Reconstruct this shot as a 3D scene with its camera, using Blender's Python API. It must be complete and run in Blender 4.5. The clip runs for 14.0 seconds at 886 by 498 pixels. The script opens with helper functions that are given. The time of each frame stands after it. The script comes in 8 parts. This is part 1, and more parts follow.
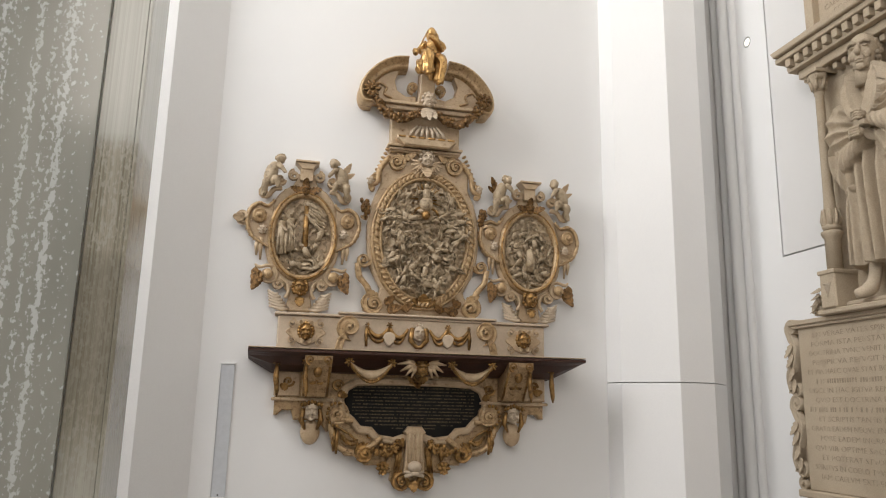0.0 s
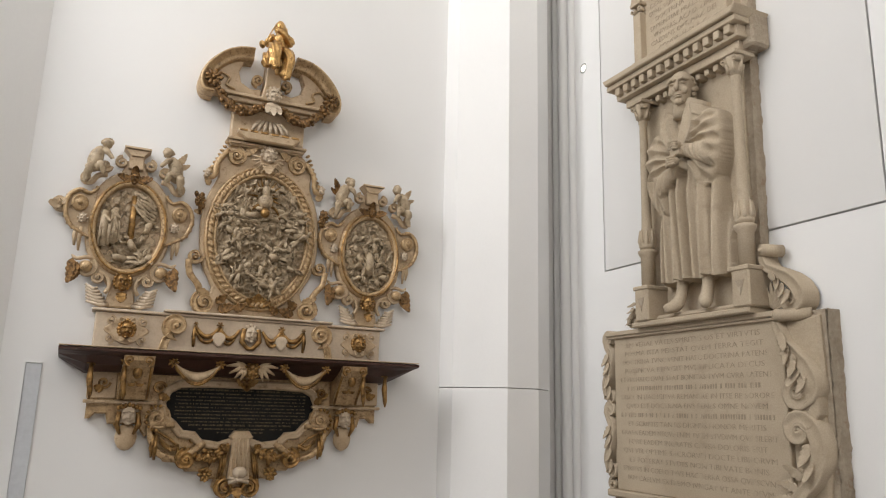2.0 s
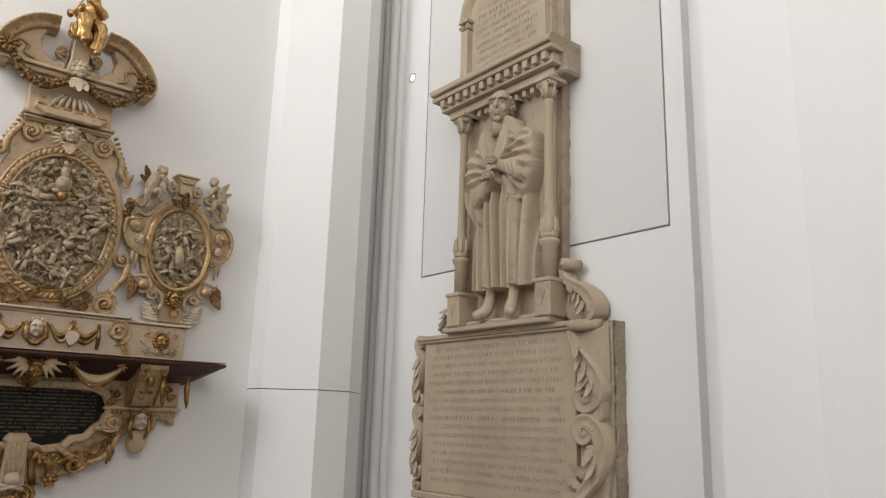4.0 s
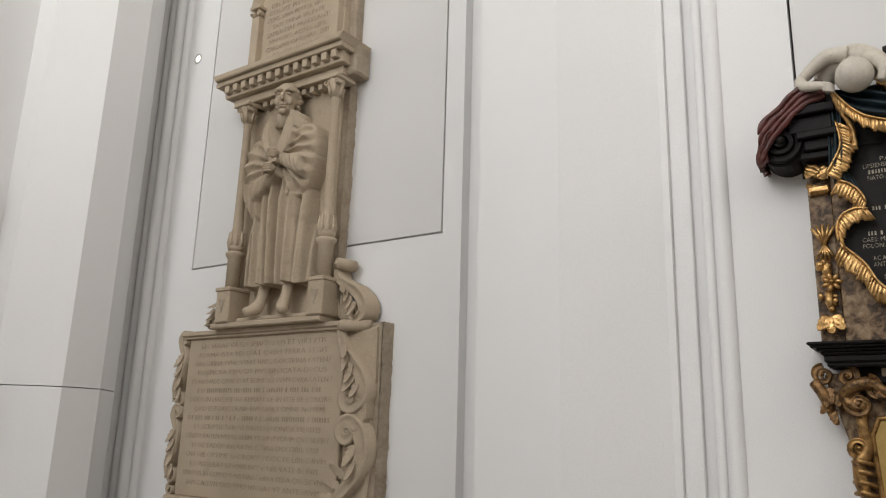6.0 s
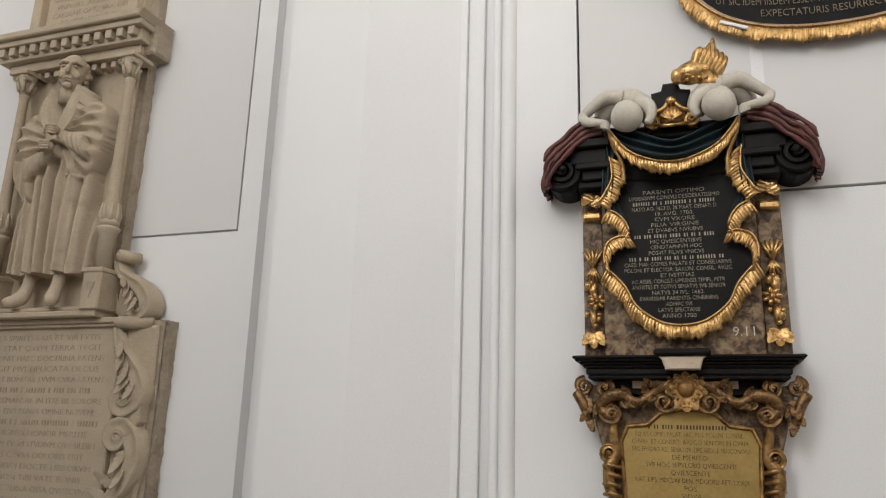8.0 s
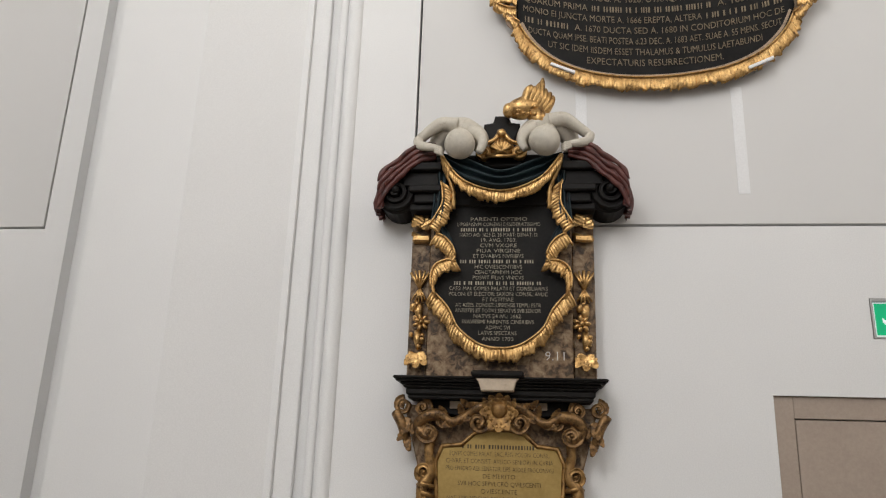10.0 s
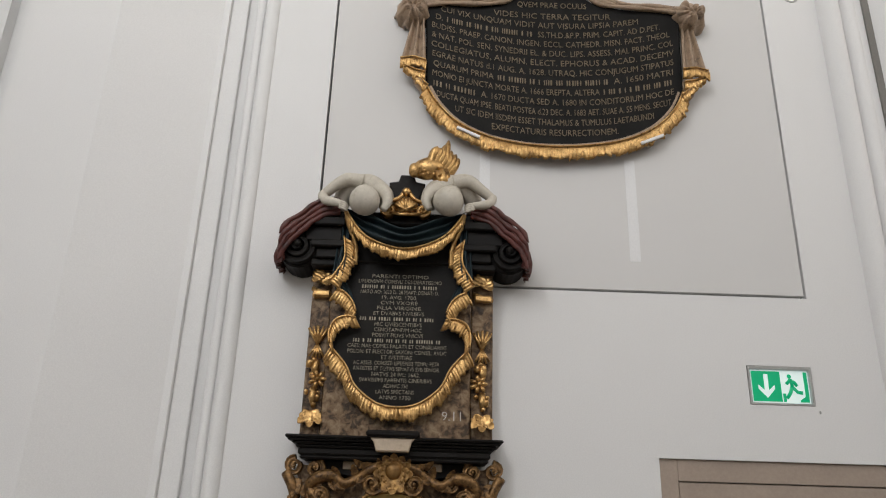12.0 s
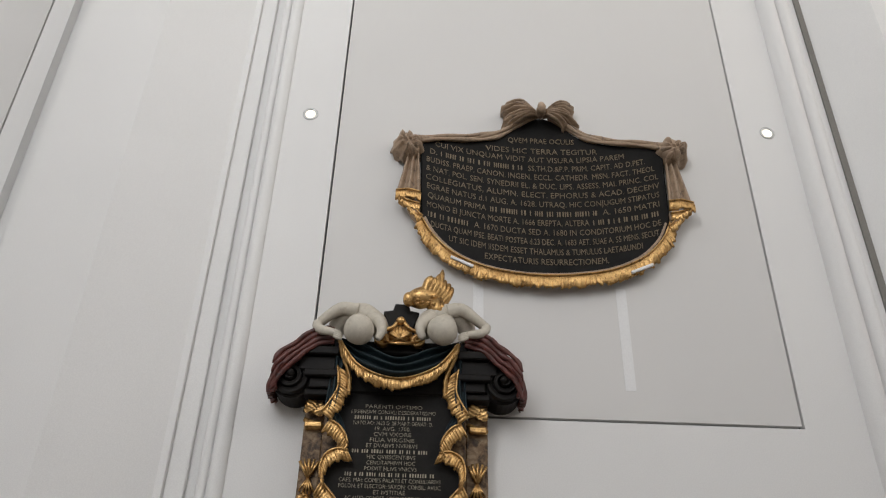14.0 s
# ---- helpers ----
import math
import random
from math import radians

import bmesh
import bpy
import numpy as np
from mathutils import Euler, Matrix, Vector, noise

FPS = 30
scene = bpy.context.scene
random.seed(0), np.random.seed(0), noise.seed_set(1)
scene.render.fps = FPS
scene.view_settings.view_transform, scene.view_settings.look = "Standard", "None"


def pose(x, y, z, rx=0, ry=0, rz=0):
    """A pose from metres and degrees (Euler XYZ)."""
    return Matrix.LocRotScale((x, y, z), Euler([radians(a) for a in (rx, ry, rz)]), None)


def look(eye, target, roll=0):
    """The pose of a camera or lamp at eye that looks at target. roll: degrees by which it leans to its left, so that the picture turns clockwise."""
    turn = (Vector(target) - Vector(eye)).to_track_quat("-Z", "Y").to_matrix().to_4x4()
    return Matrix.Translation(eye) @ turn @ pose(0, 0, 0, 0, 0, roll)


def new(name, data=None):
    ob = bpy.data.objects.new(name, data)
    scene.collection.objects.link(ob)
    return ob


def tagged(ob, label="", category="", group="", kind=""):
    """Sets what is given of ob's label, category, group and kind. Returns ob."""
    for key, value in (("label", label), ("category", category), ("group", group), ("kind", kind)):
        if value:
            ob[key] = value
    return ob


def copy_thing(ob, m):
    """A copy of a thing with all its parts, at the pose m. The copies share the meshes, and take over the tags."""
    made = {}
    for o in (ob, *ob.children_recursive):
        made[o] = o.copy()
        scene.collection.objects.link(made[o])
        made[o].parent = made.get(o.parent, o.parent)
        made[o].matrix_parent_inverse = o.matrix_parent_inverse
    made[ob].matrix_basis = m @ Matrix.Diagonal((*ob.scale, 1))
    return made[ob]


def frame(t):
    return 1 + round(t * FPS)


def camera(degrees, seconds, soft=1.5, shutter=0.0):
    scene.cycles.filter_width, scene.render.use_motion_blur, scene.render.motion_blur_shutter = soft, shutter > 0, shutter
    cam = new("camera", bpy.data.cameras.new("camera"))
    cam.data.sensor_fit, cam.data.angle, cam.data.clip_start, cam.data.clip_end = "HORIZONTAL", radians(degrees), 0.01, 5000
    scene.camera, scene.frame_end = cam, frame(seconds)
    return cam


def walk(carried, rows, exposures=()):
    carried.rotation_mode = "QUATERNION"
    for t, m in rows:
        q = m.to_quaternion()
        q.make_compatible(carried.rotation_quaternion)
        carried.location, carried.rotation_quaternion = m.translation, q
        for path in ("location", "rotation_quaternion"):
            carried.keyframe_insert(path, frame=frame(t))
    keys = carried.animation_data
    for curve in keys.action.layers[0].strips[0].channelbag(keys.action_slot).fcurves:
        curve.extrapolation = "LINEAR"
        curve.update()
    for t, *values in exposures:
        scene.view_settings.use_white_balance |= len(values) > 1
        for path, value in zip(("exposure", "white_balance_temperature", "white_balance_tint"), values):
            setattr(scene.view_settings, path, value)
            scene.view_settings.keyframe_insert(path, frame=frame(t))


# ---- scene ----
# camera: seconds, place, yaw, pitch, lean
cam = camera(61.72, 14.0, 1.15)
PATH = [
    (0, -0.125, 0.181, 1.619, -13.35, 12.17, 1.2),
    (0.5, -0.108, 0.18, 1.627, -15.87, 12.23, 1.25),
    (1, -0.111, 0.182, 1.636, -19.12, 12.31, 1.31),
    (1.5, -0.092, 0.167, 1.644, -22.29, 12.39, 1.4),
    (2, -0.092, 0.171, 1.65, -25.66, 12.49, 1.43),
    (2.5, -0.081, 0.166, 1.638, -28.81, 12.71, 1.5),
    (3, -0.06, 0.154, 1.637, -31.97, 12.85, 1.54),
    (5.5, 0.075, 0.049, 1.614, -51.28, 13.73, 1.73),
    (6, 0.103, 0.035, 1.626, -55.45, 13.76, 1.65),
    (6.5, 0.12, 0.017, 1.628, -59.59, 13.92, 1.72),
    (7, 0.12, 0.002, 1.628, -63.7, 14.1, 1.71),
    (7.5, 0.123, -0.017, 1.629, -67.32, 14.3, 1.7),
    (8, 0.123, -0.041, 1.646, -70.64, 14.38, 1.71),
    (8.5, 0.135, -0.055, 1.646, -73.64, 14.69, 1.73),
    (9, 0.148, -0.079, 1.636, -76.72, 15.16, 1.76),
    (11.5, 0.128, -0.143, 1.667, -90.25, 18.76, 1.71),
    (12, 0.13, -0.122, 1.667, -90.94, 20.53, 1.71),
    (12.5, 0.127, -0.104, 1.673, -91.35, 22.67, 1.7),
    (13, 0.108, -0.105, 1.675, -91.44, 24.94, 1.69),
    (13.5, 0.082, -0.119, 1.689, -91.39, 27.24, 1.69),
    (14, 0.078, -0.113, 1.696, -91.24, 29.88, 1.6),
]


def aimed(x, y, z, yaw, pitch, lean):
    a, p = radians(yaw), radians(pitch)
    ahead = Vector((-math.sin(a) * math.cos(p), math.cos(a) * math.cos(p), math.sin(p)))
    return look((x, y, z), Vector((x, y, z)) + ahead, lean)


walk(cam, [(row[0], aimed(*row[1:])) for row in PATH], [(0.0, 0.30, 6350, 10), (3.0, 0.23, 6350, 10), (6.0, -0.10, 6330, 10), (9.0, -0.07, 6380, 10), (14.0, -0.44, 6230, 10)])

# daylight: pale sky outside, tall windows on the west side
world = bpy.data.worlds.new("sky")
scene.world = world
world.use_nodes = True
sky = world.node_tree.nodes.new("ShaderNodeTexSky")
sky.sky_type, sky.sun_disc = "NISHITA", False
sky.sun_elevation, sky.sun_rotation = radians(35), radians(250)
world.node_tree.links.new(sky.outputs["Color"], world.node_tree.nodes["Background"].inputs["Color"])
world.node_tree.nodes["Background"].inputs["Strength"].default_value = 0.1


def window_light(name, x, y, z, wide, high, watts, colour, turn=(0, -90, 0)):
    lamp = bpy.data.lights.new(name, "AREA")
    lamp.shape, lamp.size, lamp.size_y, lamp.energy, lamp.color = "RECTANGLE", high, wide, watts, colour
    ob = new(name, lamp)
    ob.matrix_world = pose(x, y, z, *turn)
    return ob


# tall high windows on the west side; south one behind the camera added
DAY = (0.975, 0.955, 0.93)
WEST, SOUTH, SILL, HEAD = -6.0, -8.0, 5.6, 12.8
for yc, watts in ((4.4, 600), (0.2, 220), (-4.0, 60)):
    window_light("window_light", WEST + 0.12, yc, 9.2, 2.6, 7.0, watts, DAY)
# unseen south lamp, added as warm fill for the north wall
window_light("window_light", -1.0, SOUTH + 0.12, 9.2, 4.0, 7.0, 320, (1.0, 0.90, 0.79), (90, 0, 0))


# ---- materials ----
def nodes_of(name, rough=0.6, metal=0.0):
    mat = bpy.data.materials.new(name)
    mat.use_nodes = True
    nt = mat.node_tree
    bsdf = nt.nodes["Principled BSDF"]
    bsdf.inputs["Roughness"].default_value = rough
    bsdf.inputs["Metallic"].default_value = metal
    return mat, nt, bsdf


def noise_node(nt, scale, detail=4.0, rough=0.6, stretch=(1, 1, 1), dist=0.0):
    co, mp, nz = nt.nodes.new("ShaderNodeTexCoord"), nt.nodes.new("ShaderNodeMapping"), nt.nodes.new("ShaderNodeTexNoise")
    mp.inputs["Scale"].default_value = stretch
    nz.inputs["Scale"].default_value, nz.inputs["Detail"].default_value, nz.inputs["Roughness"].default_value = scale, detail, rough
    nz.inputs["Distortion"].default_value = dist
    nt.links.new(co.outputs["Object"], mp.inputs["Vector"])
    nt.links.new(mp.outputs["Vector"], nz.inputs["Vector"])
    return nz


def ramp_node(nt, source, stops):
    rp = nt.nodes.new("ShaderNodeValToRGB")
    el = rp.color_ramp.elements
    while len(el) < len(stops):
        el.new(0.5)
    for e, (p, c) in zip(el, stops):
        e.position, e.color = p, (*c, 1)
    nt.links.new(source, rp.inputs["Fac"])
    return rp


def mix_node(nt, fac, a, b, kind="MIX"):
    mx = nt.nodes.new("ShaderNodeMixRGB")
    mx.blend_type = kind
    for sock, v in zip(mx.inputs, (fac, a, b)):
        if isinstance(v, (int, float)):
            sock.default_value = v
        elif isinstance(v, tuple):
            sock.default_value = (*v, 1)
        else:
            nt.links.new(v, sock)
    return mx.outputs["Color"]


def bump(nt, bsdf, source, strength=0.3, dist=0.004):
    b = nt.nodes.new("ShaderNodeBump")
    b.inputs["Strength"].default_value, b.inputs["Distance"].default_value = strength, dist
    nt.links.new(source, b.inputs["Height"])
    nt.links.new(b.outputs["Normal"], bsdf.inputs["Normal"])


def surface(name, low, high, rough=0.6, metal=0.0, big=2.0, fine=60.0, worn=None, wear=(0.55, 0.7), wear_scale=9.0, relief=0.25, depth=0.003, spec=0.5):
    """A material of two tones at a broad and a fine scale, with a worn second colour in patches."""
    mat, nt, bsdf = nodes_of(name, rough, metal)
    broad, grain = noise_node(nt, big, 3), noise_node(nt, fine, 5, 0.7)
    tone = ramp_node(nt, broad.outputs["Fac"], [(0.3, low), (0.7, high)]).outputs["Color"]
    fleck = ramp_node(nt, grain.outputs["Fac"], [(0.35, tuple(0.82 * c for c in low)), (0.65, high)]).outputs["Color"]
    colour = mix_node(nt, 0.35, tone, fleck)
    if worn:
        patch = noise_node(nt, wear_scale, 6, 0.7)
        mask = ramp_node(nt, patch.outputs["Fac"], [(wear[0], (0, 0, 0)), (wear[1], (1, 1, 1))]).outputs["Color"]
        colour = mix_node(nt, mask, colour, worn)
    nt.links.new(colour, bsdf.inputs["Base Color"])
    bsdf.inputs["Specular IOR Level"].default_value = spec
    bump(nt, bsdf, grain.outputs["Fac"], relief, depth)
    return mat


PLASTER = surface("white_plaster", (0.78, 0.775, 0.765), (0.82, 0.815, 0.805), 0.75, big=0.7, fine=130, relief=0.06, depth=0.001)
PANEL = surface("acoustic_panel", (0.70, 0.69, 0.675), (0.73, 0.72, 0.705), 0.85, big=0.5, fine=220, relief=0.12, depth=0.001)
PATCH = surface("filled_plaster", (0.80, 0.80, 0.80), (0.84, 0.84, 0.84), 0.6, fine=90, relief=0.05, depth=0.001)
CEIL = surface("ceiling_plaster", (0.74, 0.74, 0.73), (0.78, 0.78, 0.77), 0.8, fine=80, relief=0.05)
FLOORM = surface("floor_stone", (0.20, 0.175, 0.15), (0.26, 0.23, 0.20), 0.35, big=1.5, fine=40, relief=0.05)
IVORY = surface("aged_ivory_paint", (0.42, 0.30, 0.175), (0.59, 0.45, 0.295), 0.45, big=7, fine=70, worn=(0.21, 0.115, 0.045), wear=(0.56, 0.74), wear_scale=17, relief=0.4)
PALE = surface("pale_ivory_paint", (0.48, 0.38, 0.27), (0.61, 0.50, 0.375), 0.5, big=9, fine=60, worn=(0.36, 0.27, 0.18), wear=(0.6, 0.8), wear_scale=16, relief=0.25)
GREYW = surface("weathered_white_relief", (0.30, 0.225, 0.135), (0.52, 0.41, 0.275), 0.5, big=14, fine=90, worn=(0.13, 0.085, 0.042), wear=(0.50, 0.70), wear_scale=22, relief=0.5)
GILT = surface("worn_gilding", (0.27, 0.15, 0.05), (0.54, 0.325, 0.12), 0.4, 0.75, big=16, fine=80, worn=(0.10, 0.052, 0.02), wear=(0.43, 0.64), wear_scale=20, relief=0.5)
TAN = surface("worn_gilded_ivory", (0.36, 0.23, 0.105), (0.58, 0.42, 0.24), 0.40, 0.25, big=18, fine=80, worn=(0.15, 0.08, 0.03), wear=(0.5, 0.68), wear_scale=32, relief=0.4)
BRONZE = surface("dark_brown_gilding", (0.13, 0.066, 0.024), (0.36, 0.205, 0.075), 0.42, 0.6, big=26, fine=80, worn=(0.055, 0.03, 0.014), wear=(0.45, 0.62), wear_scale=35, relief=0.5)
GOLD = surface("bright_gold_leaf", (0.40, 0.225, 0.075), (0.70, 0.45, 0.185), 0.32, 0.85, big=14, fine=70, worn=(0.13, 0.06, 0.022), wear=(0.52, 0.68), wear_scale=34, relief=0.5)
BROWN = surface("dark_brown_varnish", (0.035, 0.014, 0.009), (0.07, 0.028, 0.018), 0.5, big=4, fine=50, relief=0.2, spec=0.3)
SLATE = surface("black_slate", (0.008, 0.008, 0.008), (0.018, 0.017, 0.016), 0.6, big=5, fine=60, relief=0.1, spec=0.12)
SAND = surface("grey_sandstone", (0.39, 0.318, 0.228), (0.515, 0.43, 0.322), 0.9, big=1.6, fine=85, worn=(0.34, 0.275, 0.20), wear=(0.55, 0.8), wear_scale=5, relief=0.5, depth=0.004, spec=0.2)
SANDROUGH = surface("rough_hewn_sandstone", (0.33, 0.27, 0.20), (0.48, 0.405, 0.31), 0.95, big=6, fine=28, worn=(0.30, 0.18, 0.12), wear=(0.58, 0.75), wear_scale=9, relief=1.0, depth=0.02, spec=0.2)
# darker stone paints the shade inside cut letters; pale patches are wear
SANDSHADE = surface("shade_toned_worn_lettering", (0.27, 0.22, 0.16), (0.36, 0.30, 0.225), 0.95, big=3, fine=80, worn=(0.44, 0.37, 0.275), wear=(0.50, 0.62), wear_scale=14, relief=0.3, spec=0.2)
BLACKP = surface("black_painted_wood", (0.009, 0.008, 0.008), (0.02, 0.018, 0.016), 0.5, big=6, fine=60, spec=0.12, worn=(0.07, 0.04, 0.027), wear=(0.66, 0.74), wear_scale=11, relief=0.3)
TEAL = surface("dark_blue_green_cloth_paint", (0.010, 0.019, 0.023), (0.022, 0.038, 0.044), 0.45, big=6, fine=50, relief=0.25, spec=0.25)
RED = surface("dark_red_cloth_paint", (0.07, 0.017, 0.014), (0.14, 0.042, 0.033), 0.45, big=8, fine=60, worn=(0.04, 0.022, 0.02), wear=(0.50, 0.68), relief=0.35)
FLESH = surface("cream_painted_carving", (0.50, 0.46, 0.385), (0.62, 0.57, 0.48), 0.5, big=6, fine=50, worn=(0.33, 0.27, 0.19), wear=(0.58, 0.8), wear_scale=12, relief=0.25)
TAUPE = surface("taupe_cloth_paint", (0.28, 0.195, 0.13), (0.47, 0.345, 0.235), 0.55, big=9, fine=60, worn=(0.10, 0.07, 0.05), wear=(0.5, 0.7), wear_scale=18, relief=0.4)
BRASS = surface("tarnished_brass", (0.40, 0.27, 0.09), (0.52, 0.37, 0.14), 0.42, 0.8, big=5, fine=60, relief=0.15)
FADED = surface("faded_gold_lettering", (0.10, 0.075, 0.035), (0.19, 0.145, 0.07), 0.6, 0.2, big=20, fine=90, worn=(0.025, 0.02, 0.014), wear=(0.50, 0.6), wear_scale=30)
LETTER = surface("dull_gold_lettering", (0.17, 0.13, 0.075), (0.27, 0.21, 0.135), 0.55, 0.2, big=20, fine=90, worn=(0.12, 0.09, 0.06), wear=(0.6, 0.75), wear_scale=30)
SILVER = surface("pale_gold_lettering", (0.34, 0.30, 0.22), (0.46, 0.41, 0.31), 0.55, 0.1, big=20, fine=90, worn=(0.10, 0.09, 0.07), wear=(0.52, 0.66), wear_scale=40)
INK = surface("dark_engraved_lettering", (0.05, 0.035, 0.015), (0.08, 0.055, 0.025), 0.6, fine=80)
WOOD = surface("pale_beech_veneer", (0.37, 0.295, 0.24), (0.43, 0.35, 0.285), 0.5, big=2, fine=45, relief=0.05)
STEEL = surface("brushed_steel", (0.50, 0.50, 0.49), (0.58, 0.58, 0.57), 0.35, 0.9, fine=80, relief=0.05)
WHITEP = surface("white_metal_paint", (0.80, 0.80, 0.79), (0.84, 0.84, 0.83), 0.4, fine=60, relief=0.03)
DARKGAP = surface("dark_backing", (0.03, 0.03, 0.03), (0.05, 0.05, 0.05), 0.9)
# grey that stands in for the shade inside the pier gap
GAPSHADE = surface("painted_gap_shade", (0.20, 0.19, 0.175), (0.24, 0.23, 0.21), 0.9)
ACRYL = surface("frosted_blue_grey_acrylic", (0.56, 0.58, 0.61), (0.60, 0.62, 0.65), 0.25, fine=30, relief=0.02)
CHALK = surface("white_chalk_paint", (0.60, 0.57, 0.52), (0.72, 0.70, 0.65), 0.8, fine=60)


def marble():
    mat, nt, bsdf = nodes_of("brown_mottled_marble_paint", 0.5)
    n1, n2 = noise_node(nt, 21, 4, 0.6, dist=0.5), noise_node(nt, 60, 4, 0.6)
    c1 = ramp_node(nt, n1.outputs["Fac"], [(0.40, (0.035, 0.02, 0.01)), (0.46, (0.13, 0.075, 0.036)), (0.54, (0.22, 0.14, 0.073)), (0.66, (0.33, 0.24, 0.145))]).outputs["Color"]
    c2 = ramp_node(nt, n2.outputs["Fac"], [(0.4, (0.07, 0.045, 0.03)), (0.6, (0.24, 0.18, 0.12))]).outputs["Color"]
    nt.links.new(mix_node(nt, 0.2, c1, c2), bsdf.inputs["Base Color"])
    bsdf.inputs["Specular IOR Level"].default_value = 0.3
    return mat


MARBLE = marble()


def glow(name, colour, strength):
    mat, nt, bsdf = nodes_of(name, 0.4)
    bsdf.inputs["Base Color"].default_value = (*colour, 1)
    bsdf.inputs["Emission Color"].default_value = (*colour, 1)
    bsdf.inputs["Emission Strength"].default_value = strength
    return mat


SIGNGREEN = glow("lit_green_sign", (0.0, 0.36, 0.15), 0.5)
SIGNWHITE = glow("lit_white_sign", (0.72, 0.84, 0.80), 0.5)
LAMPGLOW = glow("lit_lamp_lens", (1.0, 0.93, 0.80), 1.2)


def etched_glass():
    """Grey-green glass with white speckled vertical bands etched on it."""
    mat, nt, bsdf = nodes_of("etched_grey_glass", 0.12)
    co = nt.nodes.new("ShaderNodeTexCoord")
    sep = nt.nodes.new("ShaderNodeSeparateXYZ")
    nt.links.new(co.outputs["Object"], sep.inputs[0])
    band = noise_node(nt, 1.0, 2, 0.55, (15, 0.02, 0.05))
    speck = noise_node(nt, 1.0, 2, 0.55, (48, 1, 30))
    total = nt.nodes.new("ShaderNodeMath")
    total.operation = "ADD"
    nt.links.new(band.outputs["Fac"], total.inputs[0])
    nt.links.new(speck.outputs["Fac"], total.inputs[1])
    mask = ramp_node(nt, total.outputs[0], [(0.535, (0, 0, 0)), (0.575, (1, 1, 1))])
    half = nt.nodes.new("ShaderNodeMath")
    half.operation = "MULTIPLY"
    half.inputs[1].default_value = 0.5
    nt.links.new(total.outputs[0], half.inputs[0])
    nt.links.new(half.outputs[0], mask.inputs["Fac"])
    cloud = noise_node(nt, 1.6, 3, 0.5, (1.4, 1, 0.4))
    base = ramp_node(nt, cloud.outputs["Fac"], [(0.3, (0.24, 0.24, 0.21)), (0.7, (0.33, 0.325, 0.285))]).outputs["Color"]
    nt.links.new(mix_node(nt, mask.outputs["Color"], base, (0.50, 0.51, 0.495)), bsdf.inputs["Base Color"])
    return mat


def streaked_glass():
    """The narrow side: fine grey-brown vertical streaks."""
    mat, nt, bsdf = nodes_of("streaked_grey_glass", 0.15)
    streak = noise_node(nt, 1.0, 4, 0.7, (90, 90, 0.25))
    pixel = noise_node(nt, 1.0, 2, 0.6, (70, 70, 28))
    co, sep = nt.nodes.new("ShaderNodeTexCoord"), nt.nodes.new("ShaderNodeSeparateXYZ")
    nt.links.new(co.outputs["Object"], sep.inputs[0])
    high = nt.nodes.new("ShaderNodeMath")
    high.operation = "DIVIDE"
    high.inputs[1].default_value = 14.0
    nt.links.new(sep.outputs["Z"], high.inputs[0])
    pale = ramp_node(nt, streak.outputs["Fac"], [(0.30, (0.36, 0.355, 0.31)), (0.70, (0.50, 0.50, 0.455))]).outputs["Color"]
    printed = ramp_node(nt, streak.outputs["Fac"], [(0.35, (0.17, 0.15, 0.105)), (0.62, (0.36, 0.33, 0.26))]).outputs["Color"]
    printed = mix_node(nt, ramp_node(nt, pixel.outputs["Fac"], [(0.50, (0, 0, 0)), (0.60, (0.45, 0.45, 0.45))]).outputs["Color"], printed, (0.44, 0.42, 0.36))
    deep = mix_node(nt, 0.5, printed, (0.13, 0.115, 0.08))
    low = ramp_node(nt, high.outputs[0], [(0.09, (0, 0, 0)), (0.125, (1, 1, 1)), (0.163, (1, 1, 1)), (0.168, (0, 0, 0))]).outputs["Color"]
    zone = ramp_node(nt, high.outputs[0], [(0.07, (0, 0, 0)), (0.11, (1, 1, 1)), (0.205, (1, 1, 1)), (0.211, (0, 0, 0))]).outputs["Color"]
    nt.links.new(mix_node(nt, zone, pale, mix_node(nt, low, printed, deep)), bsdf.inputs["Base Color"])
    return mat


ETCHED, STREAKED = etched_glass(), streaked_glass()


def clear_glass():
    mat, nt, bsdf = nodes_of("window_glass", 0.02)
    bsdf.inputs["Transmission Weight"].default_value = 1.0
    return mat


CLEAR = clear_glass()


